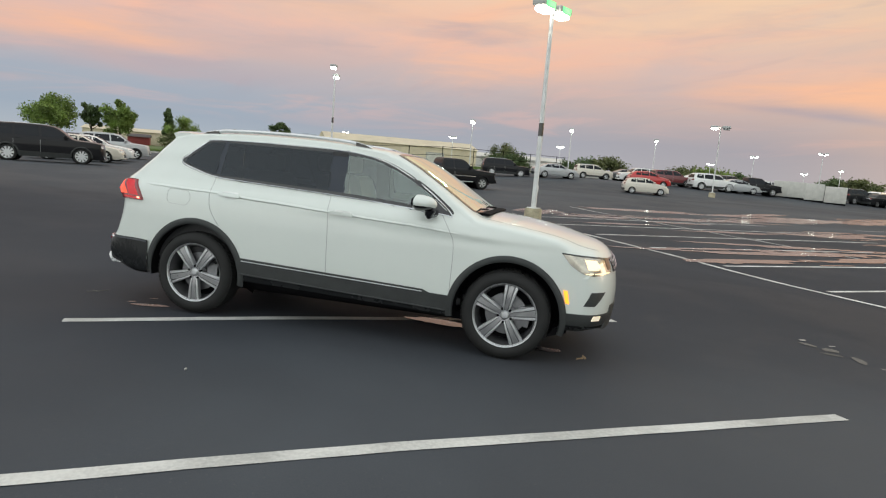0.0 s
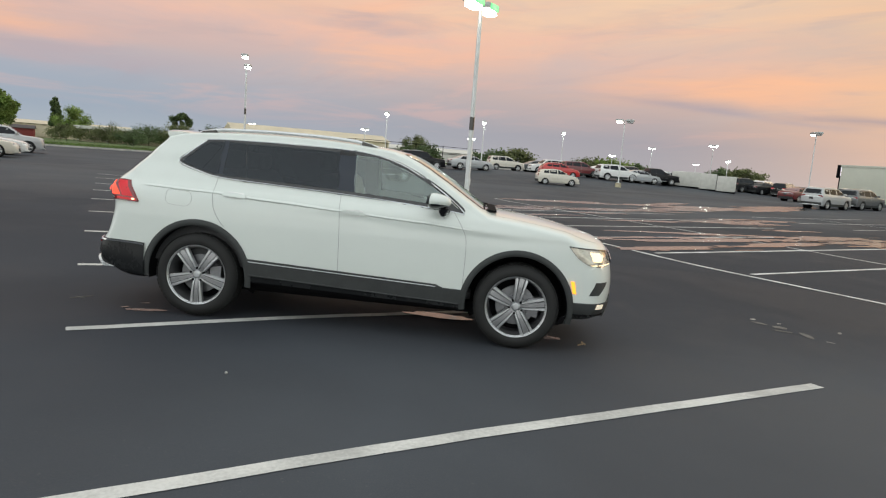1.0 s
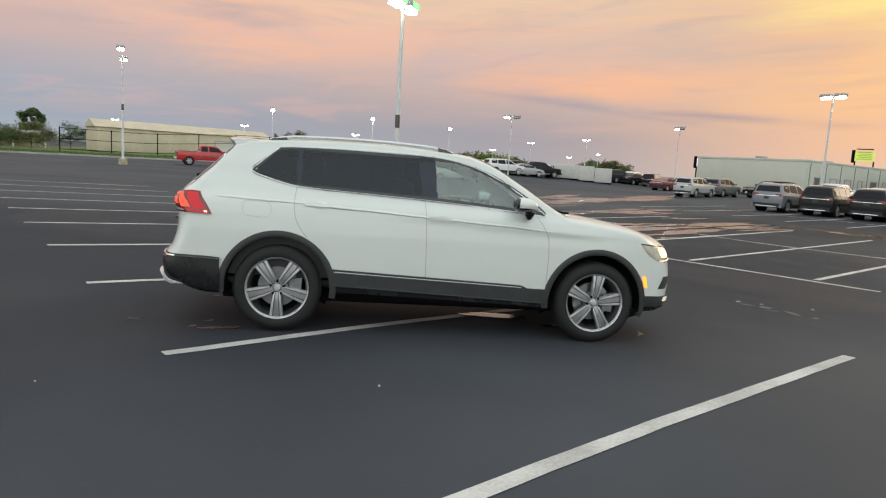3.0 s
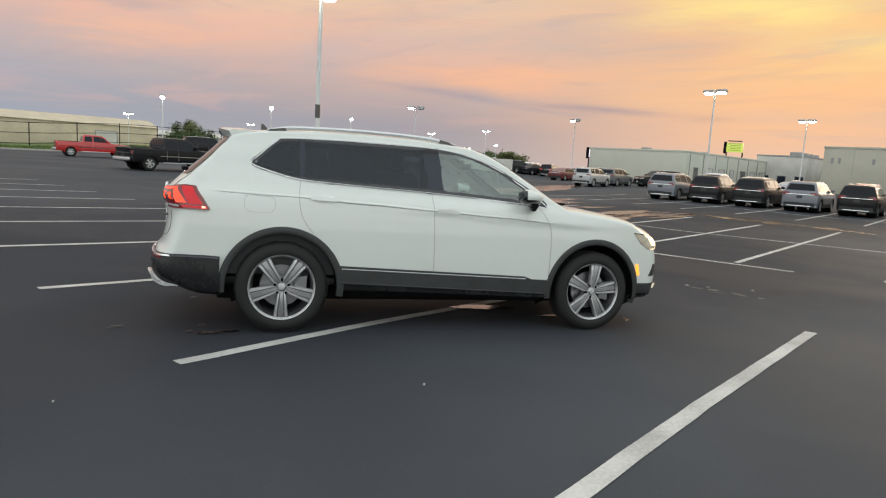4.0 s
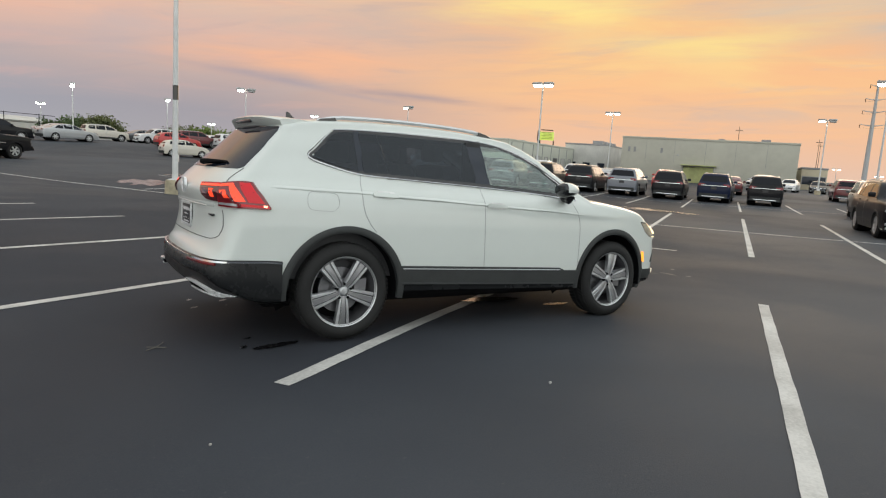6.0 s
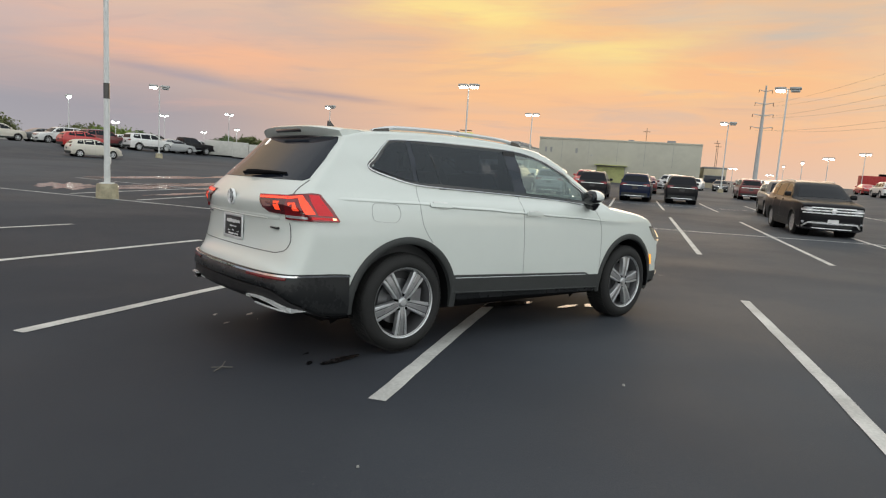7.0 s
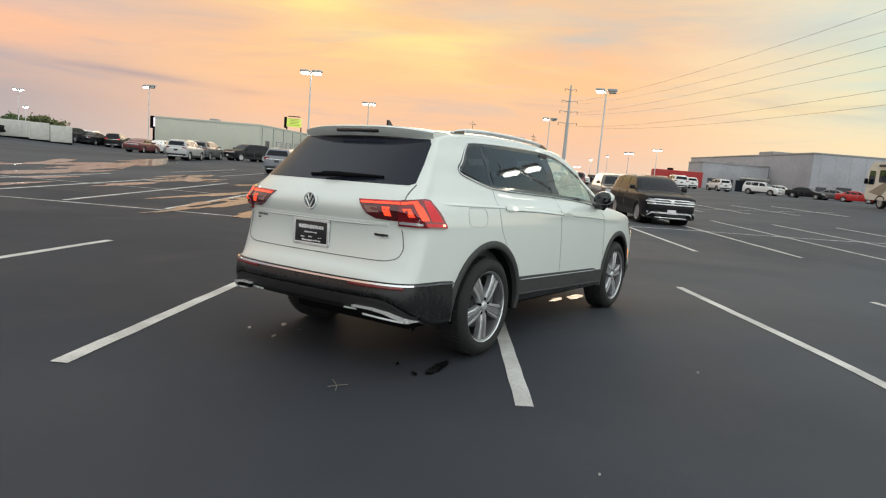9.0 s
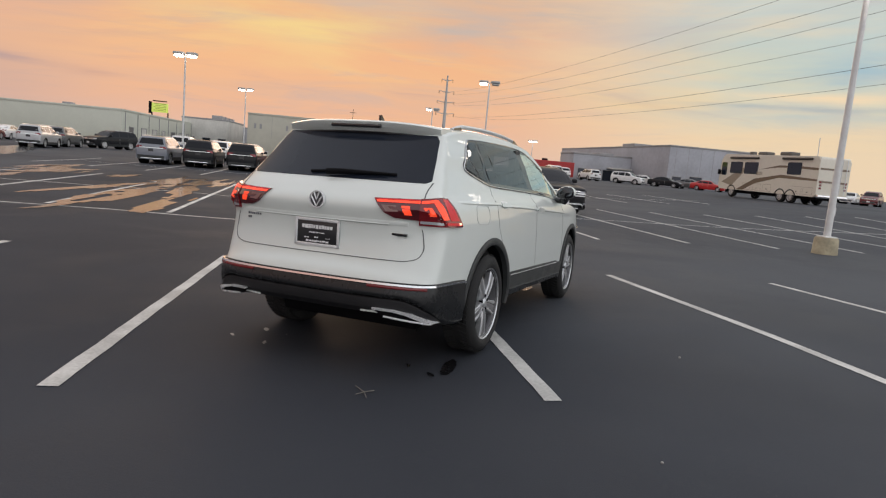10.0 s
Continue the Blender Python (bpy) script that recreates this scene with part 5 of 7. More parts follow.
def bench_mesh():
    bm = bmesh.new()
    box(bm, -1.12, -0.58, -0.62, 0.62, 0.62, 0.80, 0.06, 3)
    prism(bm, [(-1.00, 0.76), (-1.16, 0.78), (-1.34, 1.26), (-1.24, 1.30), (-1.16, 1.24)], -0.62, 0.62)
    for y in (-0.40, 0.0, 0.40):
        box(bm, -1.36, -1.24, y - 0.13, y + 0.13, 1.30, 1.47, 0.04, 3)
    return bm


part("rear_bench", bench_mesh(), M["seat"], hero, "light grey rear bench with three headrests")
both_sides("door_card", lambda: prism(bmesh.new(), [(-2.05, 0.45), (-2.05, 1.10), (-1.62, 1.20), (-0.2, 1.13), (0.72, 1.07), (0.72, 0.45)], -0.775, -0.765), M["cabin"], hero)
both_sides("pillar_trim", lambda: prism(bmesh.new(), [(-0.235, 1.13), (-0.255, 1.54), (-0.115, 1.54), (-0.095, 1.13)], -0.66, -0.60), M["cabin"], hero)


def seat_mesh(y):
    bm = bmesh.new()
    box(bm, -0.20, 0.32, y - 0.25, y + 0.25, 0.62, 0.78, 0.06, 3)
    prism(bm, [(-0.12, 0.74), (-0.30, 0.78), (-0.44, 1.32), (-0.34, 1.34), (-0.28, 1.30)], y - 0.22, y + 0.22)
    box(bm, -0.46, -0.36, y - 0.13, y + 0.13, 1.36, 1.52, 0.04, 3)
    return bm


for y in (-0.38, 0.38):
    part("front_seat", seat_mesh(y), M["seat"], hero, "light grey front seat")
part("steering_wheel", lathe(bmesh.new(), [(0.165, 0.0), (0.18, 0.015), (0.195, 0.0), (0.18, -0.015), (0.165, 0.0)], 32, "x", (0, 0, 0)), M["cabin"], hero, "black steering wheel", m=pose(0.42, 0.38, 1.02, 0, 25, 0))
part("interior_mirror", boxed(0.36, 0.40, -0.10, 0.12, 1.40, 1.46, 0.015), M["cabin"], hero)
part("engine_block", boxed(1.0, 1.9, -0.45, 0.45, 0.30, 0.85, 0.03), M["dark"], hero)
part("underbody", boxed(-1.9, 1.9, -0.55, 0.55, 0.20, 0.30, 0.02), M["dark"], hero)

for wx, turn_r in ((-HALF, 54), (HALF, 82)):
    w = make_wheel(0.361, 0.235, 0.258, 5, hero, turn=turn_r)
    w.matrix_basis = pose(wx, -0.768, 0.359)
    w = make_wheel(0.361, 0.235, 0.258, 5, hero, out=1, turn=turn_r)
    w.matrix_basis = pose(wx, 0.768, 0.359)
# ---- other cars: one outline for each kind ----
KINDS = {
    "suv": dict(
        line=[(2.40, 0.24), (2.47, 0.40), (2.48, 0.62), (2.44, 0.85), (2.34, 1.02), (1.9, 1.10), (1.15, 1.17), (0.80, 1.42), (0.45, 1.66), (0.1, 1.74), (-0.6, 1.77), (-1.6, 1.75), (-2.12, 1.70), (-2.30, 1.45), (-2.42, 1.15), (-2.45, 0.95), (-2.46, 0.62), (-2.44, 0.40), (-2.3, 0.27), (-1.0, 0.28), (1.0, 0.28)],
        width=[(0.25, 0.90), (0.45, 0.96), (0.8, 0.975), (1.05, 0.96), (1.18, 0.90), (1.45, 0.80), (1.70, 0.70), (1.80, 0.62)], wheels=(-1.50, 1.48), wheel_r=0.385, rim=0.27,
        windows=[[(-1.98, 1.26), (-2.06, 1.40), (-1.92, 1.62), (-1.32, 1.64), (-1.32, 1.22)], [(-1.22, 1.22), (-1.22, 1.64), (-0.30, 1.66), (-0.24, 1.19)], [(-0.14, 1.19), (-0.19, 1.655), (0.32, 1.60), (0.98, 1.20)]],
        rear=[(-0.62, 1.60), (0.62, 1.60), (0.74, 1.24), (-0.74, 1.24)], front=[(-0.60, 0.04), (0.60, 0.04), (0.74, 0.96), (-0.74, 0.96)], screen=((0.50, 1.63), (1.12, 1.19)), tail=[(-0.50, 1.12), (-0.88, 1.14), (-0.90, 0.98), (-0.60, 0.98)], head=[(-0.50, 0.93), (-0.86, 0.96), (-0.88, 0.84), (-0.52, 0.80)], clad=0.46),
    "sedan": dict(
        line=[(2.30, 0.22), (2.38, 0.38), (2.38, 0.55), (2.32, 0.70), (2.05, 0.82), (1.5, 0.92), (1.05, 0.98), (0.65, 1.22), (0.25, 1.40), (-0.3, 1.46), (-0.8, 1.43), (-1.3, 1.28), (-1.72, 1.08), (-2.10, 1.04), (-2.32, 1.00), (-2.40, 0.80), (-2.40, 0.50), (-2.36, 0.34), (-2.2, 0.24), (-1.0, 0.22), (1.0, 0.22)],
        width=[(0.2, 0.82), (0.4, 0.89), (0.7, 0.905), (0.90, 0.89), (1.0, 0.84), (1.25, 0.70), (1.42, 0.60), (1.5, 0.5)], wheels=(-1.38, 1.40), wheel_r=0.33, rim=0.235,
        windows=[[(-1.42, 1.04), (-1.10, 1.30), (-0.80, 1.36), (-0.72, 1.36), (-0.70, 1.03)], [(-0.62, 1.03), (-0.64, 1.37), (-0.30, 1.385), (0.04, 1.37), (0.06, 1.01)], [(0.14, 1.01), (0.12, 1.355), (0.32, 1.31), (0.86, 1.00)]],
        rear=[(-0.50, 1.36), (0.50, 1.36), (0.60, 1.14), (-0.60, 1.14)], front=[(-0.52, 0.05), (0.52, 0.05), (0.66, 0.95), (-0.66, 0.95)], screen=((0.28, 1.385), (1.02, 0.99)), tail=[(-0.46, 0.98), (-0.80, 0.99), (-0.82, 0.84), (-0.52, 0.84)], head=[(-0.44, 0.72), (-0.78, 0.76), (-0.80, 0.62), (-0.46, 0.60)], clad=0.0),
    "hatch": dict(
        line=[(2.05, 0.22), (2.13, 0.38), (2.13, 0.58), (2.06, 0.74), (1.85, 0.88), (1.35, 1.00), (0.95, 1.07), (0.55, 1.30), (0.20, 1.47), (-0.3, 1.53), (-1.0, 1.50), (-1.55, 1.42), (-1.90, 1.15), (-2.02, 0.98), (-2.08, 0.80), (-2.08, 0.50), (-2.04, 0.34), (-1.9, 0.24), (-1.0, 0.22), (1.0, 0.22)],
        width=[(0.2, 0.80), (0.4, 0.86), (0.7, 0.875), (0.95, 0.86), (1.06, 0.81), (1.3, 0.70), (1.48, 0.60), (1.56, 0.5)], wheels=(-1.30, 1.30), wheel_r=0.32, rim=0.22,
        windows=[[(-1.50, 1.12), (-1.40, 1.36), (-1.0, 1.42), (-0.98, 1.10)], [(-0.90, 1.10), (-0.92, 1.43), (-0.20, 1.46), (-0.16, 1.08)], [(-0.08, 1.08), (-0.10, 1.45), (0.28, 1.38), (0.84, 1.07)]],
        rear=[(-0.50, 1.38), (0.50, 1.38), (0.60, 1.12), (-0.60, 1.12)], front=[(-0.52, 0.05), (0.52, 0.05), (0.64, 0.95), (-0.64, 0.95)], screen=((0.24, 1.45), (0.94, 1.08)), tail=[(-0.52, 1.04), (-0.78, 1.06), (-0.80, 0.84), (-0.60, 0.84)], head=[(-0.44, 0.80), (-0.76, 0.84), (-0.78, 0.68), (-0.46, 0.66)], clad=0.0),
    "pickup": dict(
        line=[(2.72, 0.40), (2.80, 0.55), (2.80, 0.80), (2.74, 1.02), (2.60, 1.10), (1.9, 1.17), (1.25, 1.22), (0.95, 1.45), (0.62, 1.74), (0.3, 1.80), (-0.5, 1.81), (-0.80, 1.78), (-0.92, 1.50), (-1.00, 1.24), (-1.8, 1.22), (-2.74, 1.22), (-2.78, 1.0), (-2.78, 0.72), (-2.80, 0.55), (-2.70, 0.45), (-1.0, 0.46), (1.0, 0.44)],
        width=[(0.40, 0.93), (0.6, 0.985), (0.9, 0.995), (1.12, 0.975), (1.22, 0.92), (1.5, 0.81), (1.72, 0.72), (1.82, 0.62)], wheels=(-1.75, 1.80), wheel_r=0.39, rim=0.24,
        windows=[[(-0.78, 1.26), (-0.72, 1.66), (-0.22, 1.69), (-0.20, 1.25)], [(-0.10, 1.25), (-0.12, 1.69), (0.50, 1.66), (1.04, 1.24)]],
        rear=[(-0.60, 1.66), (0.60, 1.66), (0.68, 1.30), (-0.68, 1.30)], front=[(-0.60, 0.05), (0.60, 0.05), (0.74, 0.95), (-0.74, 0.95)], screen=((0.62, 1.73), (1.20, 1.25)), tail=[(-0.82, 1.16), (-0.95, 1.16), (-0.95, 0.88), (-0.82, 0.88)], head=[(-0.62, 1.00), (-0.90, 1.02), (-0.92, 0.84), (-0.64, 0.82)], clad=0.0),
}
KINDS["wagon"] = dict(KINDS["suv"], line=[(x * 0.93, z * 0.955) for x, z in KINDS["suv"]["line"]], width=[(z * 0.955, w * 0.93) for z, w in KINDS["suv"]["width"]], windows=[[(x * 0.93, z * 0.955) for x, z in q] for q in KINDS["suv"]["windows"]], rear=[(y * 0.93, z * 0.955) for y, z in KINDS["suv"]["rear"]], screen=tuple((x * 0.93, z * 0.955) for x, z in KINDS["suv"]["screen"]), tail=[(y * 0.93, z * 0.955) for y, z in KINDS["suv"]["tail"]], head=[(y * 0.93, z * 0.955) for y, z in KINDS["suv"]["head"]], wheels=(-1.40, 1.38), wheel_r=0.35, rim=0.25, clad=0.40)
KINDS["big_suv"] = dict(KINDS["suv"], line=[(2.30, 0.22), (2.42, 0.30), (2.47, 0.42), (2.485, 0.58), (2.48, 0.76), (2.46, 0.90), (2.41, 1.00), (2.28, 1.075), (1.9, 1.135), (1.45, 1.175), (1.15, 1.21), (0.80, 1.45), (0.45, 1.67), (0.1, 1.745), (-0.6, 1.78), (-1.6, 1.76), (-2.12, 1.70), (-2.32, 1.45), (-2.46, 1.15), (-2.49, 0.95), (-2.50, 0.62), (-2.47, 0.42), (-2.3, 0.28), (-1.0, 0.28), (1.0, 0.28)], screen=((0.50, 1.64), (1.12, 1.225)), head=[(-0.60, 0.93), (-0.90, 0.96), (-0.90, 0.83), (-0.60, 0.79)], bars=True)
CAR_MESHES = {}


def mesh_of(bm, smooth=True):
    me = bpy.data.meshes.new("piece")
    bmesh.ops.recalc_face_normals(bm, faces=bm.faces[:])
    bm.to_mesh(me)
    bm.free()
    if smooth:
        me.shade_smooth()
        me.set_sharp_from_angle(angle=radians(40))
    return me


def car_pieces(kind):
    """Meshes of one kind of car, shared by all of that kind."""
    if kind in CAR_MESHES:
        return CAR_MESHES[kind]
    k = KINDS[kind]
    wz = table(k["width"])
    line = catmull(k["line"], 4, closed=True)
    xmax, xmin = max(p.x for p in line), min(p.x for p in line)
    low = min(p.y for p in line)

    def width(x, z):
        w = wz(z)
        if x > xmax - 1.0:
            w -= 0.11 * (x - xmax + 1.0) ** 2
        if x < xmin + 0.9:
            w -= 0.05 * (xmin + 0.9 - x) ** 2
        return w

    def radius(x, z):
        if x > xmax - 0.30 and z < 1.0:
            return 0.34 if k.get("bars") else 0.24
        if x < xmin + 0.25 and z < 1.3:
            return 0.14
        return 0.02 if z < low + 0.08 else 0.07

    wheels, r = k["wheels"], k["wheel_r"]

    def drop(c):
        return abs(c.y) > 0.3 and any((c.x - wx) ** 2 + (c.z - r) ** 2 < (r + 0.045) ** 2 for wx in wheels)

    args = (line, width, radius, lambda x, z: 8.0 if z < low + 0.08 else 2.6, 0.68, (xmin + 0.9, xmax - 0.9))
    whole = inflate(*args, step=0.10, nq=8, nr=12)
    tree = BVHTree.FromBMesh(whole)
    whole.free()

    def cast(o, d, other):
        h = tree.ray_cast(Vector(o), Vector(d))[0]
        return h if h else Vector(other)

    def side(x, z, h=0.0):
        return Vector((x, -(width(x, z) + h), z))

    def rear(y, z, h=0.0):
        p = cast((-6, y, z), (1, 0, 0), (xmin + 0.2, y, z))
        return Vector((p.x - h, y, z))

    def nose(y, z, h=0.0):
        p = cast((6, y, z), (-1, 0, 0), (xmax - 0.2, y, z))
        return Vector((p.x + h, y, z))

    def top(y, s, h=0.0):
        a, b = k["screen"]
        x = a[0] + s * (b[0] - a[0])
        p = cast((x, y, 4), (0, 0, -1), (x, y, 1.2))
        return p + Vector((0.5, 0, 0.8)) * h

    out = [("body", mesh_of(inflate(*args, step=0.075, nq=9, nr=18, drop=drop)), "BODY")]
    for q in k["windows"]:
        out.append(("side_window", mesh_of(laid(q, side, 0.006, 0.012, 0.12)), "car_glass"))
        out.append(("side_window", mesh_of(mirrored(laid(q, side, 0.006, 0.012, 0.12))), "car_glass"))
    out.append(("rear_screen", mesh_of(laid(k["rear"], rear, 0.006, 0.012, 0.15)), "car_glass"))
    out.append(("windscreen", mesh_of(laid(k["front"], top, 0.006, 0.012, 0.2)), "car_glass"))
    for sgn in (1, -1):
        lamp = lambda poly, f, lift: (laid(poly, f, lift, 0.02, 0.08) if sgn > 0 else mirrored(laid(poly, f, lift, 0.02, 0.08)))
        out.append(("tail_lamp", mesh_of(lamp(k["tail"], rear, 0.008)), "red_lens"))
        out.append(("headlamp", mesh_of(lamp(k["head"], nose, 0.008)), "lamp_glass"))
    hz = k["head"]
    gz0, gz1 = min(z for _, z in hz) - 0.04, max(z for _, z in hz) - 0.02
    gy = max(y for y, _ in hz) + 0.04
    out.append(("grille", mesh_of(laid([(gy, gz1), (-gy, gz1), (-gy, gz0), (gy, gz0)], nose, 0.010, 0.02, 0.12)), "black_plastic"))
    for f in (() if k.get("bars") else (0.2, 0.5, 0.8)):
        z = gz0 + f * (gz1 - gz0)
        out.append(("grille_bar", mesh_of(ribbon(spread([(gy * 1.02, z), (-gy * 1.02, z)], 0.15, False), nose, 0.028, 0.016, 0.012)), "chrome"))
    out.append(("front_intake", mesh_of(laid([(-0.62, low + 0.30), (0.62, low + 0.30), (0.55, low + 0.12), (-0.55, low + 0.12)], nose, 0.010, 0.02, 0.12)), "black_plastic"))
    if not k.get("bars"):
        out.append(("intake_trim", mesh_of(ribbon(spread([(-0.74, low + 0.10), (-0.58, low + 0.24), (0.58, low + 0.24), (0.74, low + 0.10)], 0.12, False), nose, 0.035, 0.018, 0.012)), "chrome"))
    out.append(("number_plate", mesh_of(laid([(-0.155, low + 0.36), (0.155, low + 0.36), (0.155, low + 0.20), (-0.155, low + 0.20)], nose, 0.024, 0.02, 0.1)), "ink"))
    if k.get("bars"):
        for z, half in ((0.935, 0.64), (0.85, 0.90), (0.765, 0.86)):
            out.append(("grille_bar", mesh_of(ribbon(spread([(-half, z), (half, z)], 0.06, False), nose, 0.034, 0.026, 0.03, crown=0.006)), "bright_trim"))
        em = nose(0, 0.85)
        out.append(("emblem", mesh_of(lathe(bmesh.new(), [(0.0, 0.045), (0.062, 0.045), (0.075, 0.038), (0.078, 0.0)], 20, "x", (em.x, 0, 0.85))), "bright_trim"))
        for sgn in (-1, 1):
            out.append(("bonnet_crease", mesh_of(tube(bmesh.new(), [(x, sgn * (0.52 + 0.10 * (2.3 - x)), cast((x, sgn * 0.55, 4), (0, 0, -1), (x, 0, 1.1)).z - 0.006) for x in (1.25, 1.5, 1.8, 2.1, 2.25)], 0.016, 6)), "BODY"))
            out.append(("fog_lamp", mesh_of(laid([(sgn * 0.80, 0.50), (sgn * 0.88, 0.50), (sgn * 0.88, 0.42), (sgn * 0.80, 0.42)], nose, 0.012, 0.02, 0.05)), "lamp_glass"))
        out.append(("lower_trim", mesh_of(ribbon(spread([(-0.88, 0.29), (-0.70, 0.455), (0.70, 0.455), (0.88, 0.29)], 0.06, False), nose, 0.050, 0.030, 0.03, crown=0.005)), "bright_trim"))
        out.append(("lower_trim", mesh_of(ribbon(spread([(-0.58, 0.29), (0.58, 0.29)], 0.06, False), nose, 0.028, 0.024, 0.03)), "bright_trim"))
    tz = min(z for _, z in k["tail"])
    out.append(("number_plate", mesh_of(laid([(-0.155, tz - 0.03), (0.155, tz - 0.03), (0.155, tz - 0.19), (-0.155, tz - 0.19)], rear, 0.014, 0.02, 0.1)), "plate"))
    out.append(("rear_trim", mesh_of(ribbon(spread([(-0.72, tz + 0.03), (0.72, tz + 0.03)], 0.12, False), rear, 0.025, 0.010, 0.01)), "chrome"))
    out.append(("rear_bumper", mesh_of(laid([(-0.80, low + 0.30), (0.80, low + 0.30), (0.80, low + 0.06), (-0.80, low + 0.06)], rear, 0.014, 0.03, 0.12)), "black_plastic"))
    out.append(("bumper_glint", mesh_of(ribbon(spread([(-0.62, low + 0.12), (0.62, low + 0.12)], 0.12, False), rear, 0.03, 0.022, 0.012)), "chrome"))
    for sgn in (1, -1):
        flip = (lambda b: b) if sgn > 0 else mirrored
        for wx in wheels:
            out.append(("arch_trim", mesh_of(flip(annulus(wx, r, r + 0.02, r + 0.085, -8, 188, side, 0.010, 0.02, 20))), "black_plastic" if k["clad"] else "BODY"))
            out.append(("wheel_well", mesh_of(flip(lathe(bmesh.new(), [(r + 0.03, -0.86), (r + 0.03, -0.45), (0, -0.45)], 20, centre=(wx, 0, r)))), "dark"))
        if k["clad"]:
            out.append(("sill_cladding", mesh_of(flip(laid([(wheels[0] + r + 0.06, k["clad"] + 0.04), (wheels[1] - r - 0.06, k["clad"] + 0.02), (wheels[1] - r - 0.06, low + 0.02), (wheels[0] + r + 0.06, low + 0.02)], side, 0.012, 0.02, 0.2))), "black_plastic"))
            out.append(("roof_rail", mesh_of(flip(tube(bmesh.new(), [(x, -0.62, cast((x, -0.62, 4), (0, 0, -1), (x, 0, 1.7)).z + 0.03) for x in np.linspace(0.0, xmin + 0.65, 8)], 0.02, 6))), "satin"))
        a, b = k["screen"]
        mz = b[1] + 0.06
        out.append(("door_mirror", mesh_of(flip(boxed(b[0] - 0.36, b[0] - 0.22, -wz(mz) - 0.24, -wz(mz) - 0.03, mz - 0.07, mz + 0.09, 0.04))), "BODY"))
        for dx in (k["windows"][-1][0][0] - 0.05, k["windows"][-2][0][0] - 0.04):
            gap = [(dx, k["windows"][-1][0][1] - 0.02), (dx, low + 0.20)]
            out.append(("door_seam", mesh_of(flip(ribbon(spread(gap, 0.15, False), side, 0.012, 0.002, 0.006))), "seam"))
        for hx in (k["windows"][-1][0][0] + 0.12, k["windows"][-2][0][0] + 0.12):
            hz1 = k["windows"][-1][0][1] - 0.10
            out.append(("door_handle", mesh_of(flip(laid([(hx - 0.09, hz1 + 0.02), (hx + 0.09, hz1 + 0.02), (hx + 0.09, hz1 - 0.015), (hx - 0.09, hz1 - 0.015)], side, 0.03, 0.03, 0.1))), "BODY"))
    if kind == "pickup":
        out.append(("bed_floor", mesh_of(boxed(-2.66, -1.05, -0.78, 0.78, 1.223, 1.232, 0.0)), "dark"))
        out.append(("side_strip", mesh_of(ribbon(spread([(-1.2, 0.80), (1.3, 0.78)], 0.2, False), side, 0.05, 0.012, 0.015)), "chrome"))
        out.append(("side_step", mesh_of(boxed(-1.0, 1.1, -1.02, -0.86, 0.42, 0.47, 0.02)), "satin"))
        out.append(("rear_step_bumper", mesh_of(boxed(-2.92, -2.78, -0.85, 0.85, 0.52, 0.68, 0.03)), "satin"))
    CAR_MESHES[kind] = out
    return out


WHEELS = {}
COLOURS = {
    "black": (0.012, 0.012, 0.014), "white": (0.72, 0.72, 0.71), "silver": (0.42, 0.43, 0.44), "grey": (0.12, 0.125, 0.13), "navy": (0.010, 0.016, 0.042), "red": (0.46, 0.016, 0.015), "dark_red": (0.13, 0.012, 0.014), "bronze": (0.09, 0.065, 0.045), "cream": (0.62, 0.58, 0.50), "charcoal": (0.016, 0.017, 0.019), "steel": (0.17, 0.185, 0.215),
}
KIND_WORD = {"suv": "SUV", "big_suv": "SUV", "sedan": "saloon car", "hatch": "small hatchback", "pickup": "pickup truck", "wagon": "compact SUV"}


def parked(kind, colour, x, y, yaw, note="parked on the asphalt lot", lit=False, group="parked cars", lift=0.0, scale=1.0):
    k = KINDS[kind]
    paint = coloured(("glossy_" if kind == "big_suv" else "") + colour + "_car_paint", COLOURS[colour], 0.35, 0.25 if colour in ("silver", "grey", "bronze") else 0.0, vary=0.01, coat=0.14 if kind == "big_suv" else 0.26 if max(COLOURS[colour]) < 0.06 else 0.7, spec=0.10 if max(COLOURS[colour]) < 0.06 else 0.5, rough_vary=0.02)
    word = colour.replace("_", " ")
    car = thing({"suv": "suv", "big_suv": "suv", "sedan": "saloon_car", "hatch": "hatchback", "pickup": "pickup_truck", "wagon": "compact_suv"}[kind], f"{word} {KIND_WORD[kind]} {note}", "pickup truck" if kind == "pickup" else "car", group, m=on_ground(x, y, yaw, lift) @ Matrix.Scale(scale, 4))
    for name, me, mat in car_pieces(kind):
        if not me.materials:
            me.materials.append(M["paint_white"])
        ob = new(name, me)
        ob.parent = car
        ob.material_slots[0].link = "OBJECT"
        ob.material_slots[0].material = paint if mat == "BODY" else M["red_lit"] if (lit and name == "tail_lamp") else M[mat]
    wheels, r = k["wheels"], k["wheel_r"]
    for wx in wheels:
        for sgn in (-1, 1):
            key = (kind, sgn)
            wy = sgn * (table(k["width"])(r) - 0.12)
            if key not in WHEELS:
                WHEELS[key] = make_wheel(r, 0.22, k["rim"], 10 if kind in ("suv", "big_suv") else 6, car, out=sgn, detail=False)
                WHEELS[key].matrix_basis = pose(wx, wy, r)
            else:
                w = copy_thing(WHEELS[key], pose(wx, wy, r))
                w.parent = car
    return car


# the black SUV that faces the camera across the aisle, and its neighbours
parked("big_suv", "black", 19.5, -6.92, 183.5, "with chrome grille bars, facing the aisle", group="")
parked("suv", "bronze", 29.7, -7.7, 178, "parked behind another across the bay")
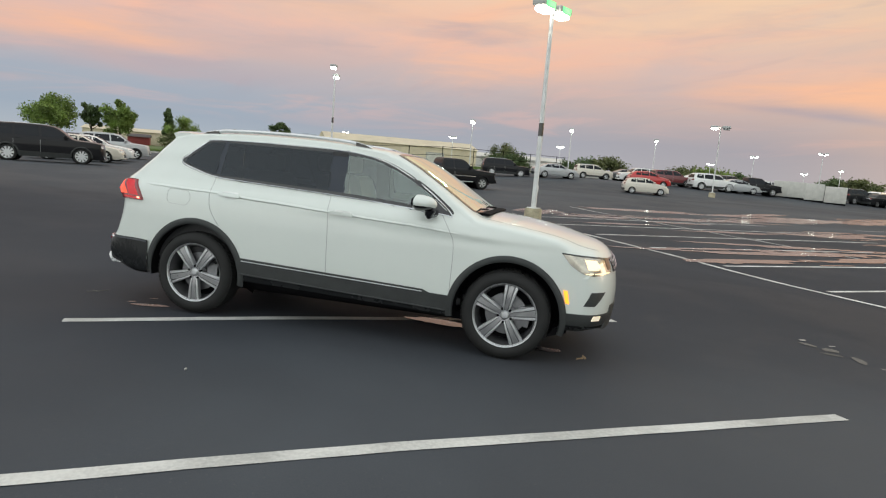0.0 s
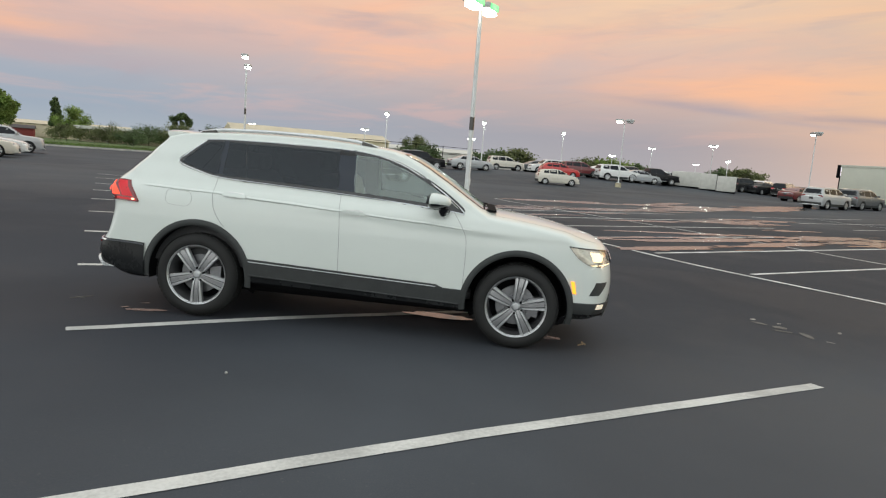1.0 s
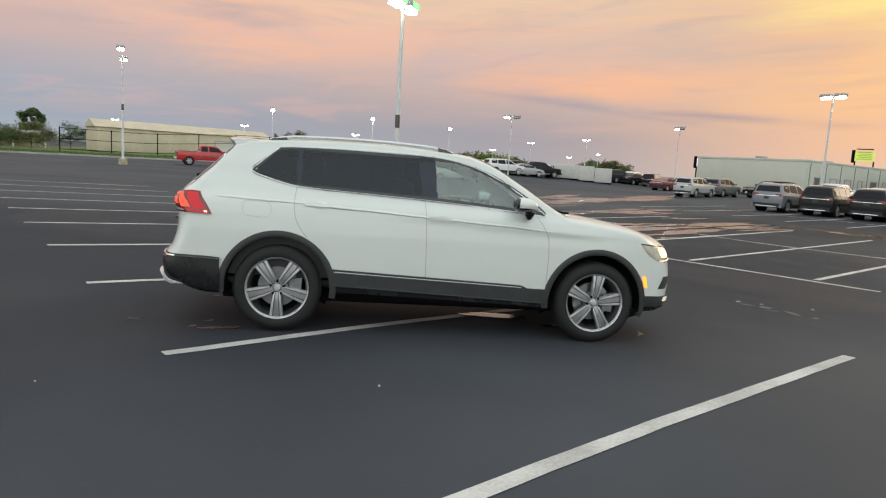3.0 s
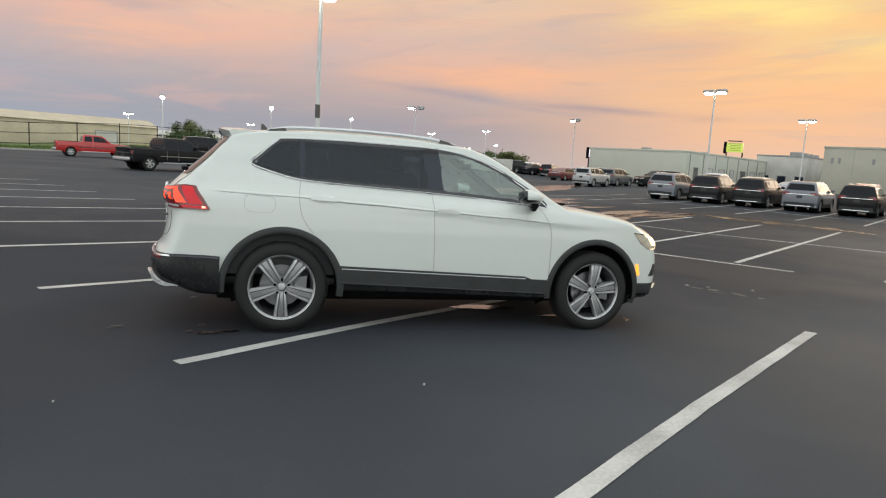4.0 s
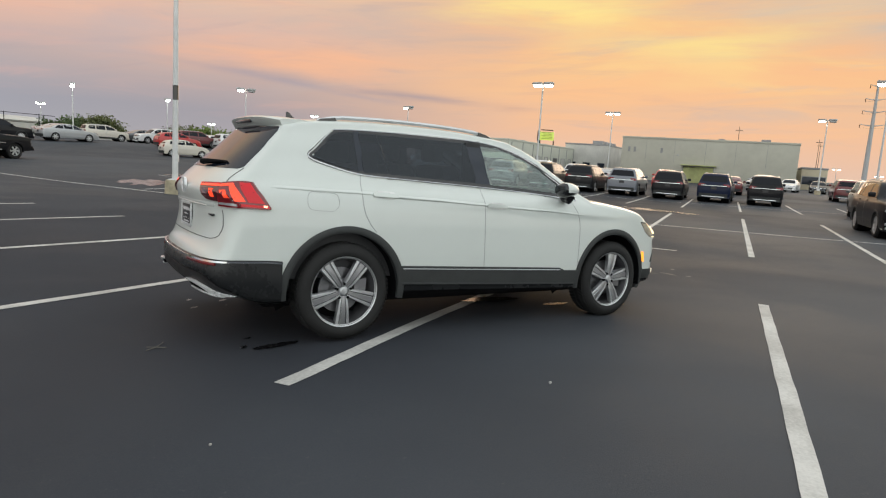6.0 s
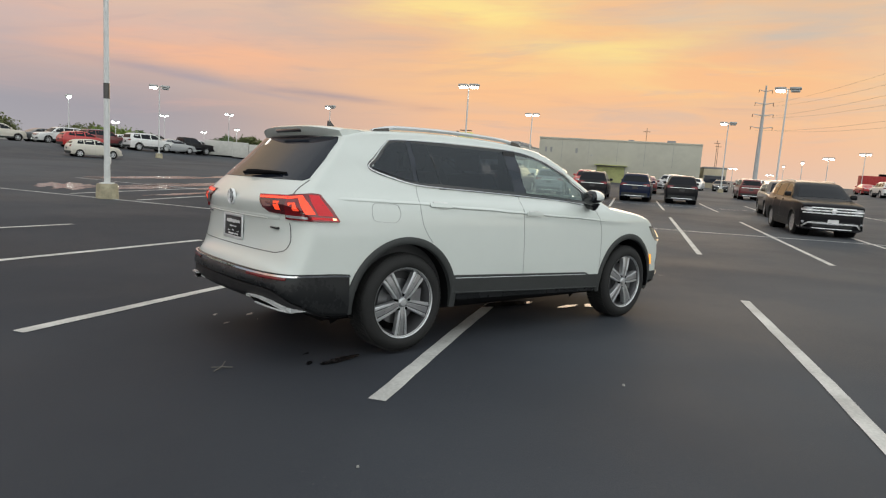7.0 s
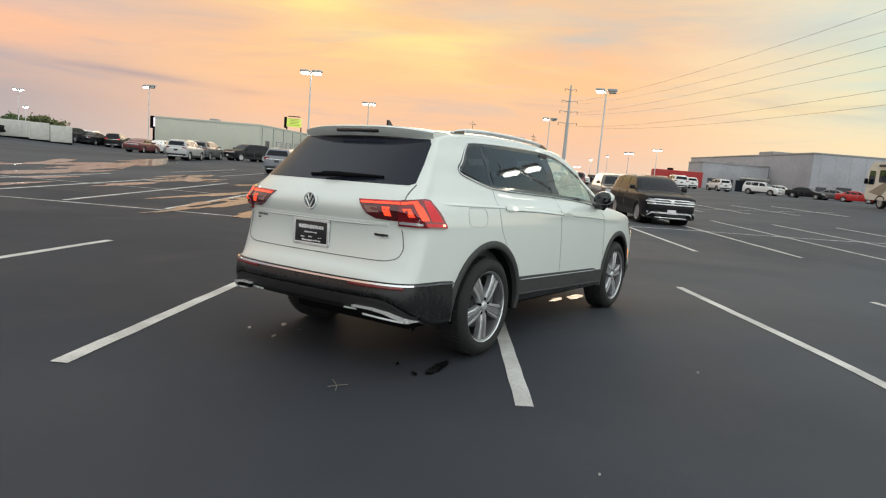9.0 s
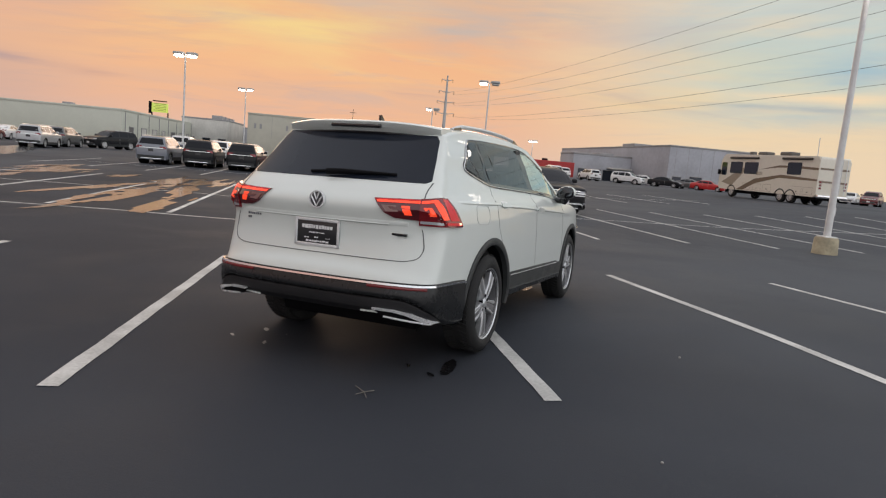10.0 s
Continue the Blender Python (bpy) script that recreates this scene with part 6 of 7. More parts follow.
# the row of new SUVs seen from behind
for i, colour in enumerate(("steel", "charcoal", "charcoal", "steel", "black", "navy", "black")):
    parked("suv", colour, 38.9, 13.35 - 2.76 * i, 1.5 * math.sin(i * 2.1), "backed out of a bay with a chrome strip", group="row of SUVs")
# second row behind them
for i, (kind, colour, y) in enumerate((("pickup", "white", 14.6), ("wagon", "white", 11.5), ("sedan", "silver", 8.6), ("wagon", "red", 3.6), ("sedan", "dark_red", -1.6), ("wagon", "white", -4.0), ("wagon", "dark_red", -9.6))):
    parked(kind, colour, 52.5, y + 0.75, 180 if i % 2 else 0, "parked in the second row")
# cars in front of the long shed
parked("wagon", "silver", 48.2, 24.9, 4, "seen from behind on the open lot")
parked("wagon", "grey", 54.2, 25.6, 2, "parked beside a silver one")
parked("suv", "charcoal", 60.0, 23.8, 150, "parked near the long shed")
parked("sedan", "dark_red", 60.1, 35.0, 2, "standing on the open lot")
parked("wagon", "charcoal", 57.2, 27.8, 6, "parked behind a grey one")
parked("sedan", "white", 65.5, 35.5, 2, "parked near the long shed")
parked("wagon", "charcoal", 66.2, 46.1, 0, "parked near the white containers")
parked("sedan", "charcoal", 68.0, 44.8, 0, "parked near the white containers")
parked("sedan", "cream", 86.2, 55.7, 165, "parked far out on the lot")
parked("wagon", "black", 69.4, 42.8, 12, "with lit tail lamps on the lot", lit=True)
parked("wagon", "white", 71.3, 47.0, 12, "parked far out on the lot")
# the cluster across the lot
parked("hatch", "cream", 33.6, 40.6, -25, "standing alone on the open lot", scale=0.92)
parked("hatch", "red", 39.8, 48.4, -22, "standing behind a cream small car")
parked("wagon", "dark_red", 45.3, 51.7, -18, "parked by the far lamp posts")
parked("suv", "white", 48.5, 49.1, -18, "parked by the far lamp posts")
parked("sedan", "silver", 51.1, 48.2, -18, "parked by the far lamp posts")
parked("pickup", "black", 52.8, 47.8, -18, "parked by the far lamp posts")
parked("sedan", "white", 57.4, 50.3, -18, "parked by the far lamp posts")
parked("wagon", "white", 44.8, 57.2, 165, "parked at the far edge of the lot")
parked("sedan", "silver", 31.0, 51.8, -10, "parked at the far edge of the lot")
parked("suv", "black", 26.5, 54.2, -15, "parked at the far edge of the lot")
for i, (kind, colour) in enumerate((("sedan", "silver"), ("wagon", "cream"), ("sedan", "grey"), ("wagon", "charcoal"), ("sedan", "white"), ("wagon", "bronze"))):
    parked(kind, colour, 36.5 + 4.6 * i, 61.3 - 0.6 * i, -20 + 4 * i, "parked at the far edge of the lot")
# pickups
parked("pickup", "black", 12.3, 31.6, 4, "with silver side strips, standing on the lot", group="pickups")
parked("pickup", "red", 15.9, 53.4, -12, "standing near the fence", lit=True, group="pickups")
# cars at the grass edge
parked("suv", "black", -9.1, 29.6, 6, "parked at the grass edge", group="cars by the grass")
parked("sedan", "cream", -8.7, 34.6, 4, "parked at the grass edge", group="cars by the grass")
parked("sedan", "white", -8.6, 38.2, 4, "parked at the grass edge", group="cars by the grass")
parked("wagon", "silver", -8.2, 44.4, 4, "parked at the grass edge", group="cars by the grass")
# along the grey building
for kind, colour, x, y, yaw in (("wagon", "white", 93.2, -32.5, 0), ("sedan", "red", 96.3, -28.9, 0), ("wagon", "white", 86.4, -34.6, 5), ("suv", "white", 79.3, -26.4, 0), ("wagon", "white", 80.0, -37.9, 226), ("sedan", "white", 82.5, -41.7, 226), ("sedan", "charcoal", 79.3, -43.3, 226), ("sedan", "grey", 79.6, -47.3, 226), ("sedan", "red", 76.6, -48.3, 226), ("sedan", "white", 65.3, -60.6, 130), ("wagon", "dark_red", 58.7, -57.7, 130), ("hatch", "white", 50.7, -54.3, 130)):
    parked(kind, colour, x, y, yaw, "parked along the grey building", group="cars by the grey building")
for i, (kind, colour) in enumerate((("wagon", "silver"), ("sedan", "white"), ("sedan", "charcoal"), ("wagon", "white"), ("pickup", "white"), ("sedan", "black"))):
    parked(kind, colour, 74.0 + 4.2 * i, -3.0 - 3.15 * i, 165 + 6 * i, "parked towards the far lamps")
# ---- lamp posts on a 24.7 m grid ----
def lamp_post(x, y, yaw, lit=(1, 1), height=7.1, base=True, band=0.0, green=False, rad=0.09, group="lamp posts", note="white painted steel lamp post with two shoebox lamps", tilt=0.0, long=0.38, face="lamp_lit", step=0.0):
    """A post with two heads on a cross arm; tilt lifts their outer ends, step sets one above the other."""
    post = thing("lamp_post", note, "lamp post", group, m=on_ground(x, y, yaw))
    top = height - 0.1
    if base:
        part("base", lathe(bmesh.new(), [(0.0, 0.44), (0.26, 0.44), (0.29, 0.40), (0.31, -0.1)], 24, "z"), M["concrete"], post, "round concrete base stained yellow")
        part("foot_plate", boxed(-0.17, 0.17, -0.17, 0.17, 0.44, 0.47, 0.008), M["pole"], post)
        part("hand_hole_cover", boxed(-0.05, 0.05, -rad - 0.012, -rad + 0.02, 1.0, 1.22, 0.01), M["pole"], post)
    part("shaft", tube(bmesh.new(), [(0, 0, 0.42 if base else -0.3), (0, 0, top * 0.5), (0, 0, top)], [rad, rad * 0.88, rad * 0.72], 12), M["pole"], post)
    if band:
        part("band", tube(bmesh.new(), [(0, 0, band - 0.22), (0, 0, band + 0.22)], rad * 0.97, 12), M["gloss_black"], post, "black band")
    if not tilt:
        part("arm", tube(bmesh.new(), [(-0.5, 0, top + 0.02), (0.5, 0, top + 0.02)], 0.04, 8), M["pole"], post)
    for sgn, on in zip((-1, 1), lit):
        turn = pose(0, 0, top + (step if sgn < 0 else 0.0), 0, -sgn * tilt, 0)
        mid = sgn * ((long + 0.07) if tilt else 0.5)
        if tilt:
            part("arm", tube(bmesh.new(), [(0, 0, 0), (sgn * 0.12, 0, 0.02)], 0.035, 8), M["pole"], post, m=turn)
        head = part("lamp_head", box(bmesh.new(), mid - long, mid + long, -0.24, 0.24, -0.03, 0.17, 0.05), M["lamp_box"], post, m=turn)
        part("lamp_face", box(bmesh.new(), mid - long * 0.82, mid + long * 0.82, -0.20, 0.20, -0.20, -0.031, 0.07, 3), M[face] if on else M["lamp_box"], head)
        if green:
            part("refractor", box(bmesh.new(), mid - 0.27, mid + 0.27, -0.262, -0.242, -0.07, 0.15, 0.01), M["lamp_green"], head, "green lit glass refractor")
    return post


lamp_post(8.81, 13.57, 30, green=True, band=3.1, group="near lamp posts")
lamp_post(8.80, -11.4, 0, group="near lamp posts")
lamp_post(7.34, 46.7, 66, height=7.75, band=4.15, face="lamp_cool", long=0.30, step=0.62)
# the grid of taller posts across the aisle
for x, y, yaw, lit, height in ((45.0, 13.56, 80, (1, 1), 7.95), (48.1, -10.2, 75, (0, 1), 8.55), (72.0, 13.4, 80, (1, 1), 7.95), (74.2, -8.7, 75, (0, 1), 7.95)):
    lamp_post(x, y, yaw, lit, height, rad=0.075)
lamp_post(42.5, 42.3, 132, (0, 1), 6.55, rad=0.065)
lamp_post(61.9, 35.3, 60, (0, 1), rad=0.065)
# cool white posts with two raked heads towards the fence: place, turn, height of the heads, lit heads
for x, y, yaw, z, lit in ((26.05, 63.0, 62, 6.26, (1, 1)), (38.33, 61.89, 58, 6.37, (1, 1)), (35.5, 95.0, 150, 5.60, (1, 1)), (55.9, 95.2, 140, 5.67, (1, 1)), (80.3, 75.6, 135, 6.13, (1, 1)), (80.2, 63.0, 130, 6.75, (1, 1)), (108.5, 90.5, 135, 4.6, (1, 1)), (104.0, 79.0, 60, 5.3, (1, 1)), (86.0, 91.5, 138, 4.9, (1, 1)), (52.5, 64.5, 60, 6.3, (1, 0)), (24.2, 130.2, 170, 6.0, (1, 1))):
    lamp_post(x, y, yaw, lit, z - ground_z(x, y), base=False, rad=0.065, tilt=16, long=0.30, face="lamp_cool", note="white steel lamp post with two raked lamps")
# low posts towards the dealership, glowing straight at the lot
for x, y, yaw, z in ((105.2, -22.5, -10, 5.05), (123.5, -23.0, -10, 4.75), (99.5, -24.7, 40, 5.63), (102.9, -30.1, 40, 6.64), (150.0, -17.3, 85, 4.35), (165.0, -27.0, 85, 3.6)):
    lamp_post(x, y, yaw, (1, 1), z - ground_z(x, y), base=False, rad=0.065, long=0.34)

# ---- buildings ----
B = {
    "green_grey": material("pale_green_grey_cladding", (0.54, 0.55, 0.47), 0.7, vary=0.02, scale=0.4, bump=0.1, bump_scale=4),
    "block": material("grey_painted_blockwork", (0.48, 0.47, 0.395), 0.8, vary=0.035, scale=0.25, bump=0.2, bump_scale=3, fine=30),
    "slate": material("blue_grey_render", (0.38, 0.39, 0.42), 0.8, vary=0.06, scale=0.3),
    "white_wall": material("white_painted_wall", (0.55, 0.54, 0.50), 0.8, vary=0.06, scale=0.4),
    "tan": material("tan_metal_siding", (0.56, 0.49, 0.36), 0.7, vary=0.06, scale=0.5),
    "roof_grey": material("grey_roof_sheet", (0.30, 0.30, 0.30), 0.7, vary=0.08, scale=0.5),
    "dark_glass": M["tint"],
    "door_dark": material("shutter_door", (0.12, 0.12, 0.12), 0.6, vary=0.06),
    "red_sheet": material("red_sheet_metal", (0.40, 0.030, 0.028), 0.6, vary=0.06, scale=0.6),
    "acid": glowing("lit_yellow_green_panel", (0.55, 0.66, 0.12), 0.34),
    "acid_door": material("yellow_green_door", (0.40, 0.42, 0.18), 0.7, vary=0.10, scale=1.0),
}


def building(name, label, x0, x1, y0, y1, h, mat, roof="roof_grey", gable=0.0, z0=-0.3):
    b = thing(name, label, "building", m=pose((x0 + x1) / 2, (y0 + y1) / 2, z0))
    hx, hy = (x1 - x0) / 2, (y1 - y0) / 2
    part("wall", boxed(-hx, hx, -hy, hy, 0, h - 0.02, 0.03), B[mat], b)
    if gable:
        part("roof", prism(bmesh.new(), [(-hy - 0.3, h), (0, h + gable), (hy + 0.3, h)], -hx - 0.3, hx + 0.3, "x") if hx > hy else prism(bmesh.new(), [(-hx - 0.3, h), (0, h + gable), (hx + 0.3, h)], -hy - 0.3, hy + 0.3, "y"), B[roof], b)
    else:
        bm = bmesh.new()
        box(bm, -hx - 0.06, hx + 0.06, -hy - 0.06, -hy + 0.25, h, h + 0.30, 0.02)
        box(bm, -hx - 0.06, hx + 0.06, hy - 0.25, hy + 0.06, h, h + 0.30, 0.02)
        box(bm, -hx - 0.06, -hx + 0.25, -hy + 0.25, hy - 0.25, h, h + 0.30, 0.02)
        box(bm, hx - 0.25, hx + 0.06, -hy + 0.25, hy - 0.25, h, h + 0.30, 0.02)
        part("parapet", bm, B[roof], b)
        part("roof", boxed(-hx, hx, -hy, hy, h - 0.018, h + 0.02), B[roof], b)
    return b, hx, hy


def opening(b, name, axis, at, a0, a1, z0, z1, mat, out=-1):
    """A recessed door or window with a frame on a wall at x or y = at."""
    if axis == "x":
        o = part(name, boxed(at + out * 0.03, at - out * 0.05, a0, a1, z0, z1), mat, b)
        f = bmesh.new()
        for q in ((a0 - 0.1, a0, z0, z1 + 0.1), (a1, a1 + 0.1, z0, z1 + 0.1), (a0, a1, z1, z1 + 0.1)):
            box(f, at + out * 0.09, at - out * 0.05, q[0], q[1], q[2], q[3])
    else:
        o = part(name, boxed(a0, a1, at + out * 0.03, at - out * 0.05, z0, z1), mat, b)
        f = bmesh.new()
        for q in ((a0 - 0.1, a0, z0, z1 + 0.1), (a1, a1 + 0.1, z0, z1 + 0.1), (a0, a1, z1, z1 + 0.1)):
            box(f, q[0], q[1], at + out * 0.09, at - out * 0.05, q[2], q[3])
    part("door_frame" if "door" in name else "window_frame", f, B["roof_grey"], o)
    return o


# long pale shed with a run of doors down its side
b, hx, hy = building("workshop_building", "long pale green-grey workshop with a row of doors", 89, 146, 32.4, 48.3, 5.0, "green_grey", roof="green_grey")
for k in range(9):
    x = -hx + 3.0 + k * 5.4
    opening(b, "shutter_door", "y", -hy, x, x + (2.4 if k % 3 else 1.6), 0.05, 2.9, B["door_dark"] if k in (0, 4) else B["white_wall"])
for k in range(11):
    part("downpipe", tube(bmesh.new(), [(-hx + 1.2 + 5.4 * k, -hy - 0.06, 0), (-hx + 1.2 + 5.4 * k, -hy - 0.06, 4.9)], 0.05, 6), B["roof_grey"], b)
for x, y in ((-20, 2), (-8, -3), (6, 1)):
    part("roof_vent", boxed(x, x + 1.6, y, y + 1.2, 5.02, 5.9, 0.04), B["roof_grey"], b)
# big windowless store
b, hx, hy = building("store_building", "big grey blockwork store with a yellow-green doorway", 103, 150, -7.9, 17.8, 6.85, "block", roof="block")
opening(b, "loading_door", "x", -hx, -1.4, 3.0, 0.05, 2.8, B["acid_door"])
part("door_awning", boxed(-hx - 0.9, -hx, -1.8, 3.4, 2.95, 3.1, 0.03), B["acid_door"], b)
for k, (y, w) in enumerate(((-9, 1.4), (-2, 1.0), (8, 2.2), (11, 0.8))):
    part("roof_unit", boxed(-15 + 3 * k, -13 + 3 * k, y, y + w, 7.0, 7.9, 0.04), B["roof_grey"], b)
for y in (-8.6, -4.3, 0.0, 4.6, 9.0):
    part("wall_joint", boxed(-hx - 0.015, -hx + 0.02, y - 0.02, y + 0.02, 3.2, 6.7), B["roof_grey"], b)
for y in (6.4, 10.6, 11.5):
    part("wall_slot", boxed(-hx - 0.03, -hx + 0.02, y, y + 0.35, 4.7, 5.5), B["roof_grey"], b)
part("wall_lamp", boxed(-hx - 0.25, -hx, 3.9, 4.2, 4.4, 4.6, 0.02), M["lamp_box"], b)
b, hx, hy = building("annex_building", "low brown-grey annex beside the store", 112, 130, -12.6, -9.0, 3.6, "tan")
opening(b, "window", "x", -hx, -1.6, 1.6, 1.2, 2.4, B["dark_glass"])
b, hx, hy = building("middle_building", "white flat-roofed workshop behind the parked row", 128, 146, 25.3, 34.2, 6.2, "white_wall")
for k in range(3):
    opening(b, "window", "x", -hx, -4 + 3 * k, -2.6 + 3 * k, 1.2, 2.6, B["dark_glass"])
for k in range(4):
    part("roof_unit", boxed(-8 + 4 * k, -6 + 4 * k, -3, -1, 6.2, 7.2, 0.05), B["roof_grey"], b)
b, hx, hy = building("grey_block", "plain grey block between two workshops", 148, 160, 23.2, 28.4, 5.6, "slate")
# blue-grey dealership with a lower wing
b, hx, hy = building("dealership_building", "tall blue-grey rendered dealership hall", 101, 160, -71, -54.6, 7.6, "slate", z0=0.2)
opening(b, "window", "x", -hx, -6.0, -3.4, 0.6, 2.6, B["dark_glass"])
opening(b, "door", "x", -hx, 1.5, 3.9, 0.05, 2.6, B["dark_glass"])
opening(b, "window", "x", -hx, 5.5, 7.2, 0.4, 2.4, B["dark_glass"])
for k in range(7):
    part("wall_joint", boxed(-hx - 0.02, -hx + 0.02, -7.5 + 2.4 * k, -7.44 + 2.4 * k, 0, 7.5), B["roof_grey"], b)
part("roof_unit", boxed(-10, -4, 2, 6, 7.6, 8.7, 0.05), B["roof_grey"], b)
b, hx, hy = building("dealership_wing", "lower blue-grey wing with glazed bays", 116, 124, -54.5, -42.4, 5.3, "slate", z0=0.2)
for k in range(4):
    opening(b, "window", "x", -hx, -5 + 2.6 * k, -2.9 + 2.6 * k, 0.2, 2.6, B["dark_glass"])
part("roof_unit", boxed(-2, 2, -3, 0, 5.3, 6.0, 0.05), B["roof_grey"], b)
part("entrance_canopy", boxed(-hx - 2.0, -hx, -5.5, -1.0, 2.9, 3.2, 0.04), B["white_wall"], b)
# red container store
b = thing("red_container", "long red sheet-metal container beside the dealership", "container", m=pose(105, -34.4, ground_z(105, -34.4)))
part("shell", boxed(-1.2, 1.2, -4.0, 4.0, 0.15, 2.75, 0.05), B["red_sheet"], b)
for k in range(20):
    part("rib", boxed(-1.24, -1.18, -3.9 + 0.4 * k, -3.75 + 0.4 * k, 0.3, 2.65), B["red_sheet"], b)
part("roof_box", boxed(-0.5, 0.4, 0.8, 1.6, 2.75, 3.1, 0.03), M["dark"], b)
# tan and white sheds behind the grass
b, hx, hy = building("tan_shed", "tan metal shed with a shallow gable roof", 15.5, 42, 100, 108, 3.6, "tan", "tan", 1.2, z0=0.2)
opening(b, "shutter_door", "y", -hy, 4.0, 7.0, 0.05, 2.6, B["white_wall"])
b, hx, hy = building("far_white_shed", "long low white shed beyond the fence", 50, 82, 134, 146, 2.6, "white_wall", "white_wall", 1.0, z0=0.8)
b, hx, hy = building("far_tan_building", "tan building behind the trees", -26, 2, 136, 146, 2.9, "tan", "tan", 0.7)
b = thing("red_shed", "small dark red shed by the grass", "shed", m=pose(-15.5, 132, 0))
part("wall", boxed(-1.9, 1.9, -1.5, 1.5, 0, 1.6, 0.03), coloured("dull_red_boards", (0.20, 0.035, 0.032), 0.8, vary=0.15), b)
part("roof", prism(bmesh.new(), [(-1.8, 1.6), (0, 2.2), (1.8, 1.6)], -2.1, 2.1, "x"), coloured("dark_roof", (0.05, 0.04, 0.04), 0.7), b)
# canopy building: a roof slab on posts
b = thing("canopy_building", "open canopy with a pale flat roof on posts", "building", m=pose(2.2, 116, -1.0))
part("roof", boxed(-9, 9, -4, 4, 3.2, 3.7, 0.04), B["white_wall"], b)
part("back_wall", boxed(-8.5, 8.5, 3.0, 3.4, 0, 3.2, 0.02), B["tan"], b)
for k in range(5):
    part("post", tube(bmesh.new(), [(-8.4 + 4.2 * k, -3.6, 0), (-8.4 + 4.2 * k, -3.6, 3.2)], 0.12, 8), B["white_wall"], b)
# white screens
for k, (x, y, half, h) in enumerate(((57.5, 47.3, 1.55, 1.75), (59.05, 45.5, 0.90, 1.85), (60.3, 44.0, 1.0, 1.80))):
    s = thing("white_container", "white boxed storage container on the far lot", "container", "white containers", m=on_ground(x, y, 129.5))
    part("shell", boxed(-half, half, -1.1, 1.1, 0.1, h, 0.05), B["white_wall"], s)
    for j in range(int(half / 0.24)):
        part("rib", boxed(-half + 0.15 + 0.48 * j, -half + 0.23 + 0.48 * j, 1.1, 1.14, 0.2, h - 0.1), B["white_wall"], s)
    part("skid", boxed(-half, half, -1.0, 1.0, -0.1, 0.12), M["dark"], s)

# ---- signs ----
s = thing("billboard", "lit yellow-green billboard on a roof frame", "billboard", m=pose(124, 37.2, 0, 0, 0, 12))
part("panel", boxed(-0.15, 0.15, -1.45, 1.45, 6.3, 8.0, 0.04), B["acid"], s, "yellow-green lit panel")
part("side_panel", boxed(-0.25, 0.35, 1.47, 1.95, 6.0, 8.2, 0.04), M["dark"], s)
for y in (-1.4, 1.4):
    part("leg", tube(bmesh.new(), [(0.3, y, 0), (0.3, y, 6.3)], 0.12, 8), M["dark"], s)
for k in range(5):
    part("print_bar", boxed(-0.17, -0.152, -1.1, 1.1 - 0.3 * (k % 2), 7.8 - 0.3 * k, 7.9 - 0.3 * k), coloured("sign_print", (0.30, 0.36, 0.05), 0.6), s, smooth=False)
part("lamp_bar", boxed(-0.5, 0.3, -1.2, 1.2, 8.3, 8.45, 0.03), M["dark"], s)
s = thing("pylon_sign", "dark pylon sign with a small lit screen", "sign", m=on_ground(91.2, 49.5, 27))
part("body", boxed(-0.18, 0.18, -0.22, 0.22, -0.3, 3.3, 0.04), M["dark"], s)
part("cabinet", boxed(-0.25, 0.25, -0.60, 0.60, 3.2, 5.05, 0.05), M["dark"], s)
part("lit_panel", boxed(-0.28, -0.251, -0.50, 0.12, 3.5, 4.8), glowing("lit_pale_panel", (0.92, 0.80, 0.92), 1.0), s)

# ---- power line ----
steel = coloured("galvanised_steel", (0.46, 0.47, 0.47), 0.6, 0.1)
ARMS = ((21.0, 3.6), (25.5, 3.4), (29.5, 3.0), (34.0, 2.2))
TOWERS = ((252.0, -35.2, 2), (-140.0, -53.0, 2))
for x, y, yaw in TOWERS:
    t = thing("power_pylon", "tall grey steel monopole pylon with cross arms", "pylon", "power line", m=pose(x, y, 0, 0, 0, yaw))
    part("shaft", tube(bmesh.new(), [(0, 0, -0.5), (0, 0, 20), (0, 0, 36)], [0.85, 0.60, 0.28], 12), steel, t)
    for z, w in ARMS:
        a = part("cross_arm", tube(bmesh.new(), [(0, -w, z + 0.5), (0, -w * 0.4, z + 0.1), (0, 0, z), (0, w * 0.4, z + 0.1), (0, w, z + 0.5)], [0.10, 0.16, 0.26, 0.16, 0.10], 6), steel, t)
        for sy in (-w, w):
            part("insulator", tube(bmesh.new(), [(0, sy, z + 0.4), (0, sy, z - 0.7)], 0.10, 6), M["dark"], a)
for z, w in ARMS[:3]:
    for sy in (-w, w):
        a = pose(*TOWERS[0][:2], 0, 0, 0, 2) @ Vector((0, sy, z - 0.7))
        c = pose(*TOWERS[1][:2], 0, 0, 0, 2) @ Vector((0, sy, z - 0.7))
        pts = []
        for k in range(41):
            f = k / 40
            p = a.lerp(c, f)
            p.z -= 8.0 * 4 * f * (1 - f)
            pts.append(p)
        wire = part("power_cable", tube(bmesh.new(), pts, 0.020, 5), coloured("weathered_cable", (0.09, 0.085, 0.08), 0.6))
        tagged(wire, "thin dark overhead power cable in a long sag", "cable", "power line")
